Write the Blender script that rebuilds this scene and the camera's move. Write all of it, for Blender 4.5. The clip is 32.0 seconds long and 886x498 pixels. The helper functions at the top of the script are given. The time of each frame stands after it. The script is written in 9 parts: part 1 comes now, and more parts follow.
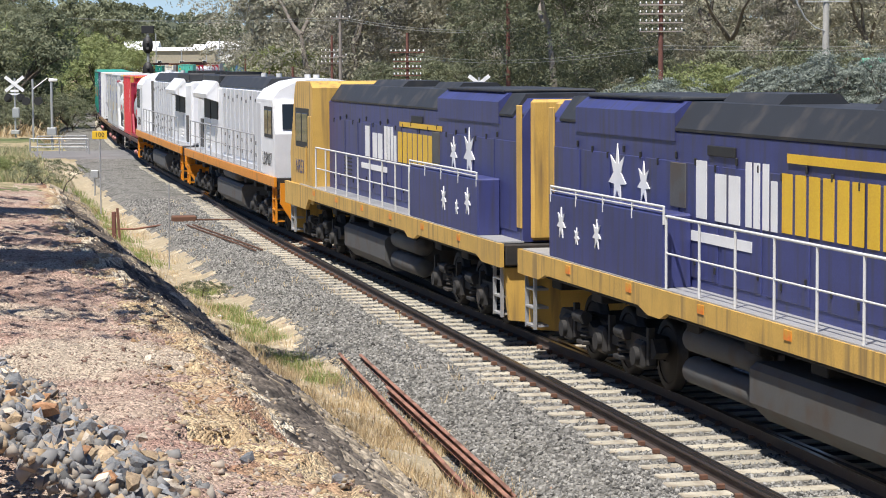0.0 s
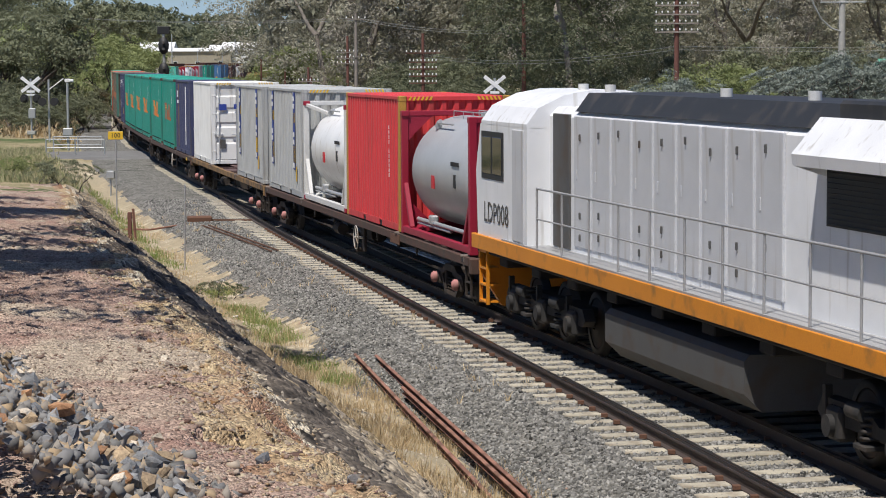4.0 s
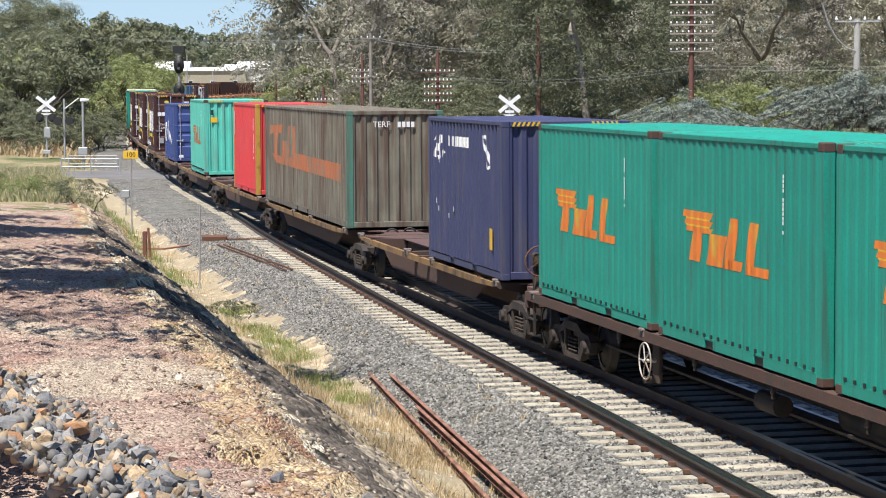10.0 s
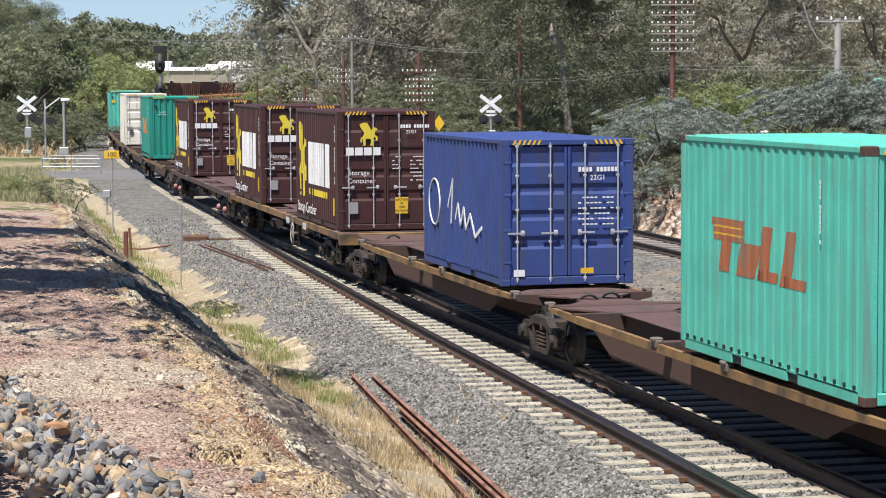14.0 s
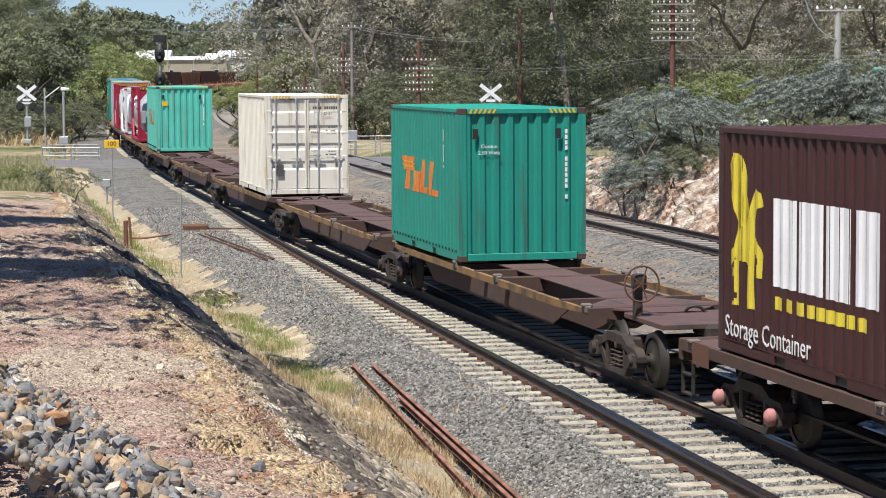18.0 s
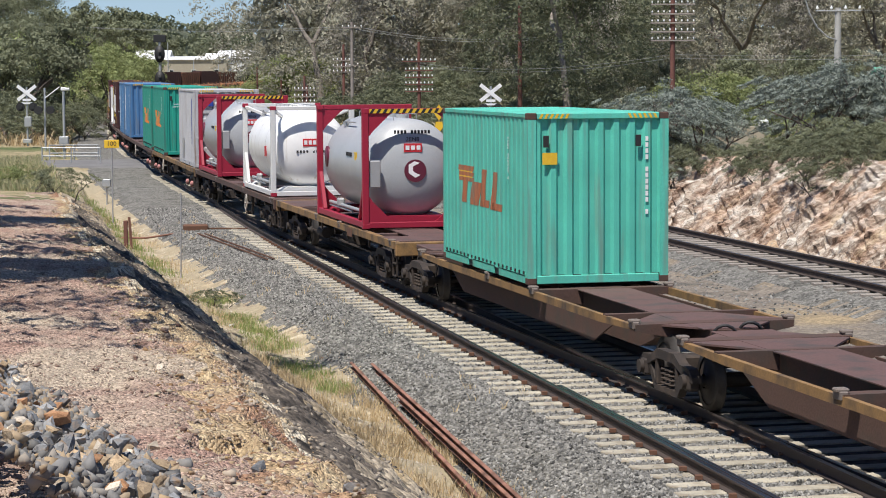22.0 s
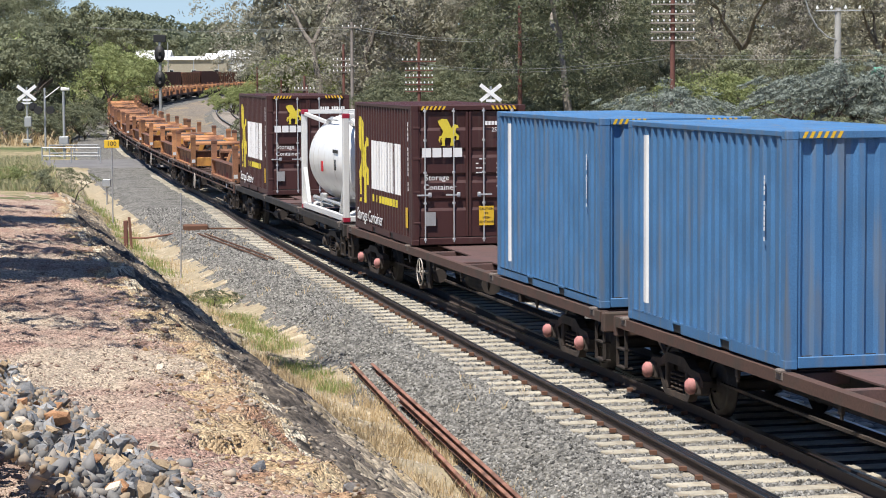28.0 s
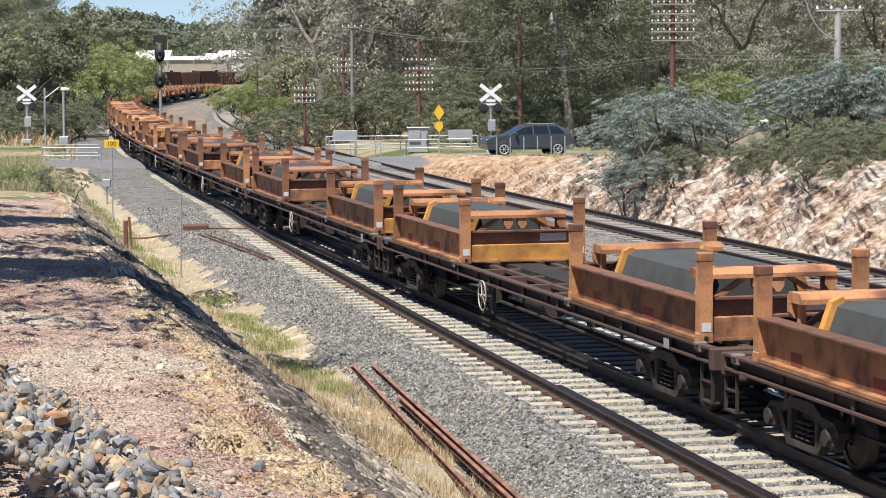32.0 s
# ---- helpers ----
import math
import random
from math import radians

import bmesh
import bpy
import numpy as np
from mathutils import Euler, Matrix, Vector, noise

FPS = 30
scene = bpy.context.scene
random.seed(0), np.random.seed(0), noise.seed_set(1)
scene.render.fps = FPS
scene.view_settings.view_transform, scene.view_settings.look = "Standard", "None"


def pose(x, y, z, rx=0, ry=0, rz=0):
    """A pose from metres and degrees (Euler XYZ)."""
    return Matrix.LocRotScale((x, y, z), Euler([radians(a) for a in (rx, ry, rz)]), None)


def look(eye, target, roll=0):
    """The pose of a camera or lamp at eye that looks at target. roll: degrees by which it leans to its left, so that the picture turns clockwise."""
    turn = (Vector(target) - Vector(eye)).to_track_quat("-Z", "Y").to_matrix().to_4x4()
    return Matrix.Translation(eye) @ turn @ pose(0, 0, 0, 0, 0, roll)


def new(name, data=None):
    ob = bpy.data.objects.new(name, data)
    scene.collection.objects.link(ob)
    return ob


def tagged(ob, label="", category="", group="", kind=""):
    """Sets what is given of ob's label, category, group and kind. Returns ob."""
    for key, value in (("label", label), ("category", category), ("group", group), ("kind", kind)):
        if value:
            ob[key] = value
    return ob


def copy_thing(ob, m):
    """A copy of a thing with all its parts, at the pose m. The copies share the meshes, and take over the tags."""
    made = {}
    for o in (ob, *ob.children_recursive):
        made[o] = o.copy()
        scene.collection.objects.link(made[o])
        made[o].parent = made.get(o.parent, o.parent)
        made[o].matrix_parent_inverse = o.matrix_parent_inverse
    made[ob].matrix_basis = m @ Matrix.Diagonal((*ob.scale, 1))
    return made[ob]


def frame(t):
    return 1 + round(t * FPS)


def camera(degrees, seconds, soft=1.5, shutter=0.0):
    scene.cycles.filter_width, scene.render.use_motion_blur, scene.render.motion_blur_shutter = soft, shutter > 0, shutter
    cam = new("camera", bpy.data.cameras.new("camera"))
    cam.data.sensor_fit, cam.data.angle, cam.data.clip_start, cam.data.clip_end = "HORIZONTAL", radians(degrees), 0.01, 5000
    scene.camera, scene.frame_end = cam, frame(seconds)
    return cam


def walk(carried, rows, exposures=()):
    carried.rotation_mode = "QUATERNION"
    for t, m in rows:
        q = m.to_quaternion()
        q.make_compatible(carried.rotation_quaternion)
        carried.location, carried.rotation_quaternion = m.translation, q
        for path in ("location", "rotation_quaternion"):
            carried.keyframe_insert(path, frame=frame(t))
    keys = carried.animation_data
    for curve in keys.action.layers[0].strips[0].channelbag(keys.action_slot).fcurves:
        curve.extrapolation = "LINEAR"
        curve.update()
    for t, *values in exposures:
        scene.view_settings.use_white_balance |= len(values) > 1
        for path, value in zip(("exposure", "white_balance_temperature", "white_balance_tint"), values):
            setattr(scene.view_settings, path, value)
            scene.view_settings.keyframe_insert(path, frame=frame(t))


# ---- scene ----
EYE_Z = 4.75
cam = camera(21.87, 32.0, soft=1.0)


def aim(t, ox, oy, f=4057.0):
    """Seconds, and how far the view swings: right-hand and downward shift of the picture."""
    yaw, pitch = -math.atan(ox / f), radians(-4.522) + math.atan(oy / f)
    to = Vector((math.sin(yaw) * math.cos(pitch), math.cos(yaw) * math.cos(pitch), math.sin(pitch)))
    return t, look((0, 0, EYE_Z), Vector((0, 0, EYE_Z)) + to * 50, -0.31)


PAN = ((0, -20.5, -16), (0.3, -16, -29), (0.5, -13, -34.5), (1, -8.5, -38), (1.5, -10, -38.5), (2, -7.5, -36), (2.5, -1.5, -32),
       (3, 1.5, -27), (3.5, 5, -21), (5.5, 11, 0), (6, 15, 2.7), (6.5, 18, 6.5), (7, 21, 9.5), (7.5, 23.5, 12.5), (8, 26.5, 14),
       (8.5, 29, 16), (9, 30.5, 17), (9.5, 31.5, 18.5), (10, 33, 19.5), (10.5, 33.3, 20), (11, 33.5, 20), (11.5, 27.5, 20),
       (12, 12.3, 20), (12.5, 1.5, 20), (13, 0, 20), (13.5, 0, 20), (14, 0, 19), (14.5, 0, 18.7), (16.5, 0, 6.5), (17, 0, 0), (17.5, 0, 0), (32, 0, 0))
STOPS = ((0, 0.44), (1, 0.26), (2, 0.12), (3, 0.0), (5.5, -0.08), (6, -0.08), (7, 0.02), (8, 0.15), (9, 0.38), (11, 0.58), (13, 0.38), (14, 0.42), (17, 0.47), (18, 0.33), (19, 0.12),
         (20, -0.1), (21, 0.06), (22, 0.19), (23, 0.13), (24, -0.04), (25, 0.2), (28, 0.43), (29, 0.31), (30, 0.17), (31, 0.38), (32, 0.5))
walk(cam, [aim(*r) for r in PAN], exposures=STOPS)

# ---- sky and sun ----
SUN_TO = Vector((-0.22, -0.42, 1.0)).normalized()
world = bpy.data.worlds.new("sky")
scene.world = world
world.use_nodes = True
wn = world.node_tree
sky = wn.nodes.new("ShaderNodeTexSky")
sky.sky_type, sky.sun_disc = "NISHITA", False
sky.sun_elevation = math.asin(SUN_TO.z)
sky.sun_rotation = math.atan2(SUN_TO.x, SUN_TO.y)
sky.dust_density, sky.ozone_density = 0.3, 1.0
tint = wn.nodes.new("ShaderNodeMix")
tint.data_type, tint.blend_type = "RGBA", "MULTIPLY"
tint.inputs["Factor"].default_value = 1.0
tint.inputs["B"].default_value = (0.71, 0.90, 1.27, 1)
wn.links.new(sky.outputs[0], tint.inputs["A"])
wn.links.new(tint.outputs["Result"], wn.nodes["Background"].inputs[0])
wn.nodes["Background"].inputs[1].default_value = 0.062
sun_data = bpy.data.lights.new("sun", "SUN")
sun_data.energy, sun_data.angle, sun_data.color = 5.3, radians(0.55), (1.0, 0.95, 0.895)
sun = new("sun", sun_data)
sun.matrix_world = look(SUN_TO * 100, (0, 0, 0))

# pale sky low over the hills
sky_far = bpy.data.materials.new("pale_sky")
sky_far.use_nodes = True
sn = sky_far.node_tree
em, sg, sz, sm = sn.nodes.new("ShaderNodeEmission"), sn.nodes.new("ShaderNodeNewGeometry"), sn.nodes.new("ShaderNodeSeparateXYZ"), sn.nodes.new("ShaderNodeMapRange")
sc = sn.nodes.new("ShaderNodeValToRGB")
sn.links.new(sg.outputs["Position"], sz.inputs[0])
sm.inputs["From Min"].default_value, sm.inputs["From Max"].default_value = 0.0, 420.0
sn.links.new(sz.outputs["Z"], sm.inputs["Value"])
sn.links.new(sm.outputs["Result"], sc.inputs["Fac"])
for e, c in zip(sc.color_ramp.elements, ((0.42, 0.56, 0.66), (0.20, 0.34, 0.56))):
    e.color = (*c, 1)
sn.links.new(sc.outputs["Color"], em.inputs["Color"])
sn.links.new(em.outputs[0], sn.nodes["Material Output"].inputs["Surface"])
me = bpy.data.meshes.new("backdrop_sky")
arc = [radians(-40 + 4 * i) for i in range(21)]
me.from_pydata([(2700 * math.sin(a), 2700 * math.cos(a), z) for a in arc for z in (-20, 420)], [], [(2 * i, 2 * i + 2, 2 * i + 3, 2 * i + 1) for i in range(20)])
me.materials.append(sky_far)
tagged(new("backdrop_sky", me), "pale blue sky low over the hills", "sky", kind="structure")

# ---- the line of the track: D metres along it, lat metres to its right from the wagons' near side ----
H0, RAD, DC, X0, Y0 = radians(-13.62), 1563.0, 20.0, 5.55, 21.66


def line(D, lat=0.0):
    x, y, h = X0 + min(D, DC) * math.sin(H0), Y0 + min(D, DC) * math.cos(H0), H0
    if D > DC:
        k, s = 1 / RAD, D - DC
        x, y, h = x + (math.cos(h) - math.cos(h + k * s)) / k, y + (math.sin(h + k * s) - math.sin(h)) / k, h + k * s
    return x + lat * math.cos(h), y - lat * math.sin(h), h


def on_line(D, lat=1.22, z=0.0):
    x, y, h = line(D, lat)
    return pose(x, y, z, 0, 0, -math.degrees(h))


def to_line(x, y):
    fw, rt = (math.sin(H0), math.cos(H0)), (math.cos(H0), -math.sin(H0))
    a, b = x - X0, y - Y0
    D, lat = a * fw[0] + b * fw[1], a * rt[0] + b * rt[1]
    if D <= DC:
        return D, lat
    D -= DC
    lat -= RAD
    return DC + RAD * math.atan2(D, -lat), RAD - math.hypot(D, lat)


def run(t):
    """How far the train has come at t seconds."""
    return 16.12 * t + 0.00588 * t * t


# ---- materials ----
def mat(name, col, rough=0.7, metal=0.0, var=0.18, scale=1.5, fine=25.0, bump=0.15, dirt=None, amount=0.35, streak=False, rand=0.0, spec=0.5):
    """A surface with broad and fine variation, dirt in patches or streaks, and fine relief."""
    m = bpy.data.materials.new(name)
    m.use_nodes = True
    nt = m.node_tree
    N, L = nt.nodes, nt.links
    bs = N["Principled BSDF"]
    tc = N.new("ShaderNodeTexCoord")
    n1, n2 = N.new("ShaderNodeTexNoise"), N.new("ShaderNodeTexNoise")
    n1.inputs["Scale"].default_value, n1.inputs["Detail"].default_value = scale, 5
    n2.inputs["Scale"].default_value, n2.inputs["Detail"].default_value = fine, 4
    L.new(tc.outputs["Object"], n1.inputs["Vector"])
    L.new(tc.outputs["Object"], n2.inputs["Vector"])
    r1 = N.new("ShaderNodeValToRGB")
    c = Vector(col)
    r1.color_ramp.elements[0].position, r1.color_ramp.elements[1].position = 0.3, 0.7
    r1.color_ramp.elements[0].color = (*(c * (1 - var)), 1)
    r1.color_ramp.elements[1].color = (*(c * (1 + var)), 1)
    L.new(n1.outputs["Fac"], r1.inputs["Fac"])
    out = r1.outputs["Color"]
    mx = N.new("ShaderNodeMix")
    mx.data_type, mx.blend_type = "RGBA", "OVERLAY"
    mx.inputs["Factor"].default_value = 0.35
    L.new(out, mx.inputs["A"])
    L.new(n2.outputs["Fac"], mx.inputs["B"])
    out = mx.outputs["Result"]
    if dirt:
        mp = N.new("ShaderNodeMapping")
        mp.inputs["Scale"].default_value = (5, 5, 0.35) if streak else (1, 1, 1)
        n3 = N.new("ShaderNodeTexNoise")
        n3.inputs["Scale"].default_value, n3.inputs["Detail"].default_value = 1.3 if streak else 2.2, 6
        L.new(tc.outputs["Object"], mp.inputs["Vector"])
        L.new(mp.outputs["Vector"], n3.inputs["Vector"])
        r3 = N.new("ShaderNodeValToRGB")
        r3.color_ramp.elements[0].position, r3.color_ramp.elements[1].position = 0.62 - amount * 0.35, 0.78 - amount * 0.2
        L.new(n3.outputs["Fac"], r3.inputs["Fac"])
        md = N.new("ShaderNodeMix")
        md.data_type = "RGBA"
        md.inputs["B"].default_value = (*dirt, 1)
        L.new(r3.outputs["Color"], md.inputs["Factor"])
        L.new(out, md.inputs["A"])
        out = md.outputs["Result"]
    if rand:
        oi, hs, mr = N.new("ShaderNodeObjectInfo"), N.new("ShaderNodeHueSaturation"), N.new("ShaderNodeMapRange")
        mr.inputs["To Min"].default_value, mr.inputs["To Max"].default_value = 1 - rand, 1 + rand
        L.new(oi.outputs["Random"], mr.inputs["Value"])
        L.new(mr.outputs["Result"], hs.inputs["Value"])
        L.new(out, hs.inputs["Color"])
        out = hs.outputs["Color"]
    L.new(out, bs.inputs["Base Color"])
    bs.inputs["Roughness"].default_value, bs.inputs["Metallic"].default_value = rough, metal
    bs.inputs["Specular IOR Level"].default_value = spec
    if bump:
        b = N.new("ShaderNodeBump")
        b.inputs["Strength"].default_value, b.inputs["Distance"].default_value = bump, 0.02
        L.new(n2.outputs["Fac"], b.inputs["Height"])
        L.new(b.outputs["Normal"], bs.inputs["Normal"])
    return m


GRIME = (0.06, 0.045, 0.035)
RUST = (0.16, 0.07, 0.035)
MATS = {}


def M(key):
    return MATS[key]


def paint(key, col, **kw):
    MATS[key] = mat(key, col, **{**dict(rough=0.55, var=0.06, fine=60, bump=0.04), **kw})


paint("teal", (0.012, 0.27, 0.20), dirt=(0.05, 0.13, 0.10), amount=0.18, streak=True, rand=0.08)
paint("light_teal", (0.095, 0.50, 0.385), var=0.1, dirt=(0.15, 0.31, 0.25), amount=0.26, streak=True, rand=0.06)
paint("white_box", (0.76, 0.76, 0.73), dirt=(0.35, 0.31, 0.25), amount=0.08, streak=True)
paint("cream_box", (0.74, 0.71, 0.60), dirt=(0.35, 0.27, 0.17), amount=0.12, streak=True)
paint("grey_box", (0.42, 0.43, 0.42), dirt=(0.26, 0.25, 0.23), amount=0.2, streak=True)
paint("old_grey", (0.45, 0.45, 0.46), dirt=(0.2, 0.12, 0.08), amount=0.2, streak=True)
paint("navy", (0.045, 0.052, 0.12), dirt=(0.08, 0.08, 0.11), amount=0.3, streak=True)
paint("cobalt", (0.035, 0.065, 0.225), var=0.12, dirt=(0.055, 0.07, 0.13), amount=0.35, streak=True)
paint("sky_blue", (0.06, 0.17, 0.34), var=0.12, dirt=(0.13, 0.17, 0.22), amount=0.3, streak=True)
paint("red_box", (0.62, 0.05, 0.055), dirt=(0.30, 0.05, 0.04), amount=0.2, streak=True)
paint("dirty_green", (0.175, 0.165, 0.125), rough=0.75, var=0.2, dirt=(0.095, 0.06, 0.042), amount=0.6, streak=True)
paint("post_ochre", (0.46, 0.26, 0.045), rough=0.6, dirt=(0.2, 0.1, 0.03), amount=0.3)
paint("old_teal", (0.06, 0.20, 0.15), rough=0.7, dirt=(0.10, 0.085, 0.06), amount=0.6, streak=True)
paint("maroon", (0.055, 0.018, 0.016), dirt=(0.07, 0.04, 0.035), amount=0.15, streak=True)
paint("badge_maroon", (0.11, 0.012, 0.03), rough=0.5)
paint("frame_red", (0.30, 0.012, 0.035), rough=0.5)
paint("tank_white", (0.80, 0.80, 0.78), rough=0.35, dirt=(0.45, 0.40, 0.33), amount=0.1, streak=True)
paint("tank_grey", (0.38, 0.395, 0.405), rough=0.38, dirt=(0.36, 0.36, 0.37), amount=0.12, streak=True)
paint("wagon_brown", (0.085, 0.046, 0.034), rough=0.85, dirt=GRIME, amount=0.4, fine=30, bump=0.15)
paint("deck_brown", (0.11, 0.062, 0.055), rough=0.85, dirt=(0.06, 0.05, 0.045), amount=0.35, fine=30, bump=0.15)
paint("wagon_ochre", (0.25, 0.145, 0.055), rough=0.8, dirt=(0.07, 0.05, 0.035), amount=0.5, fine=30, bump=0.15)
paint("wagon_black", (0.018, 0.017, 0.016), rough=0.85, dirt=(0.05, 0.038, 0.03), amount=0.3)
paint("loco_iron", (0.022, 0.021, 0.02), rough=0.75, dirt=(0.07, 0.055, 0.042), amount=0.3, fine=30, bump=0.2)
paint("bogie_iron", (0.034, 0.026, 0.021), rough=0.8, dirt=(0.085, 0.06, 0.043), amount=0.4, fine=30, bump=0.2)
paint("tyre_steel", (0.06, 0.055, 0.05), rough=0.6, metal=0.6, dirt=(0.025, 0.02, 0.017), amount=0.6)
paint("brake_white", (0.50, 0.47, 0.42), rough=0.7, dirt=(0.2, 0.14, 0.09), amount=0.5)
paint("wheel_iron", (0.028, 0.023, 0.02), rough=0.75, dirt=(0.07, 0.04, 0.025), amount=0.2)
paint("pink_cap", (0.44, 0.19, 0.175), rough=0.75, dirt=(0.14, 0.07, 0.055), amount=0.4)
paint("steel_grey", (0.38, 0.38, 0.38), rough=0.5, metal=0.3)
paint("lock_rod", (0.55, 0.56, 0.57), rough=0.45, metal=0.4)
paint("black", (0.02, 0.02, 0.02), rough=0.6)
paint("roof_black", (0.025, 0.027, 0.03), rough=0.6, dirt=(0.06, 0.055, 0.05), amount=0.3)
paint("white", (0.80, 0.80, 0.79), rough=0.5)
paint("loco_white", (0.78, 0.79, 0.80), rough=0.4, dirt=(0.5, 0.48, 0.44), amount=0.06, streak=True)
paint("loco_silver", (0.55, 0.56, 0.58), rough=0.4, dirt=(0.4, 0.38, 0.36), amount=0.15, streak=True)
paint("loco_blue", (0.042, 0.05, 0.165), rough=0.5, var=0.14, dirt=(0.045, 0.045, 0.08), amount=0.38, streak=True)
paint("loco_yellow", (0.58, 0.36, 0.085), rough=0.55, var=0.12, dirt=(0.26, 0.17, 0.07), amount=0.32, streak=True)
paint("loco_orange", (0.66, 0.24, 0.015), rough=0.45, dirt=(0.3, 0.13, 0.03), amount=0.15)
paint("under_grey", (0.085, 0.085, 0.083), rough=0.7, dirt=(0.08, 0.06, 0.045), amount=0.4)
paint("rail_white", (0.62, 0.62, 0.60), rough=0.5)
paint("yellow", (0.72, 0.45, 0.03), rough=0.5)
paint("gold", (0.68, 0.55, 0.05), rough=0.5)
paint("logo_orange", (0.75, 0.20, 0.03), rough=0.55, dirt=(0.60, 0.40, 0.05), amount=0.3)
paint("faded_orange", (0.40, 0.13, 0.055), rough=0.7, dirt=(0.26, 0.16, 0.10), amount=0.5)
paint("red", (0.55, 0.02, 0.03), rough=0.5)
paint("label_blue", (0.03, 0.06, 0.30), rough=0.5)
paint("cradle_orange", (0.40, 0.185, 0.08), rough=0.8, dirt=(0.12, 0.05, 0.03), amount=0.5, fine=30, bump=0.15, rand=0.4)
paint("cradle_brown", (0.29, 0.135, 0.072), rough=0.85, dirt=(0.10, 0.05, 0.035), amount=0.45, fine=30, bump=0.15, rand=0.3)
paint("patch_red", (0.20, 0.045, 0.028), rough=0.85, dirt=(0.2, 0.09, 0.05), amount=0.4)
paint("cradle_rust", (0.15, 0.068, 0.042), rough=0.9, dirt=(0.05, 0.035, 0.03), amount=0.4, fine=30, bump=0.2, rand=0.3)
paint("cradle_bright", (0.58, 0.28, 0.06), rough=0.7, dirt=(0.25, 0.10, 0.03), amount=0.4, rand=0.25)
paint("tray_grey", (0.058, 0.063, 0.06), rough=0.8, dirt=(0.05, 0.04, 0.035), amount=0.4)
paint("rail_rust", (0.13, 0.062, 0.036), rough=0.8, fine=40, bump=0.2)
paint("rail_top", (0.30, 0.285, 0.27), rough=0.3, metal=1.0)
paint("rail_web", (0.055, 0.04, 0.034), rough=0.75, fine=40, bump=0.2)
paint("sleeper", (0.38, 0.345, 0.27), rough=0.95, var=0.2, scale=3, fine=40, bump=0.3, dirt=(0.22, 0.18, 0.13), amount=0.3, rand=0.15)
paint("old_beam", (0.27, 0.135, 0.095), rough=0.9, var=0.25, fine=20, bump=0.3, dirt=(0.10, 0.05, 0.035), amount=0.4)
paint("concrete", (0.40, 0.39, 0.36), rough=0.9, var=0.15, fine=30, bump=0.2)
paint("pole_wood", (0.26, 0.23, 0.20), rough=0.95, var=0.2, fine=20, bump=0.3)
paint("pole_rust", (0.15, 0.065, 0.05), rough=0.9, var=0.2, fine=20, bump=0.2)
paint("galv", (0.45, 0.46, 0.46), rough=0.5, metal=0.5)
paint("asphalt", (0.16, 0.155, 0.15), rough=0.95, var=0.15, scale=0.6, fine=40, bump=0.2)
paint("car_paint", (0.075, 0.085, 0.10), rough=0.25, metal=0.3)
paint("rubber", (0.02, 0.02, 0.02), rough=0.85)
paint("bark", (0.25, 0.22, 0.185), rough=0.95, var=0.35, scale=2, fine=12, bump=0.5)
paint("grey_bark", (0.15, 0.13, 0.11), rough=0.95, var=0.3, scale=2, fine=12, bump=0.5)
paint("dark_bark", (0.10, 0.08, 0.065), rough=0.95, var=0.3, scale=2, fine=12, bump=0.5)
paint("green_roof", (0.10, 0.33, 0.22), rough=0.5)
paint("white_roof", (0.80, 0.80, 0.79), rough=0.5)
paint("wall_grey", (0.34, 0.35, 0.34), rough=0.8)
paint("wall_tan", (0.36, 0.32, 0.24), rough=0.8)
glass = bpy.data.materials.new("dark_glass")
glass.use_nodes = True
glass.node_tree.nodes["Principled BSDF"].inputs["Base Color"].default_value = (0.015, 0.02, 0.022, 1)
glass.node_tree.nodes["Principled BSDF"].inputs["Roughness"].default_value = 0.06
MATS["glass"] = glass


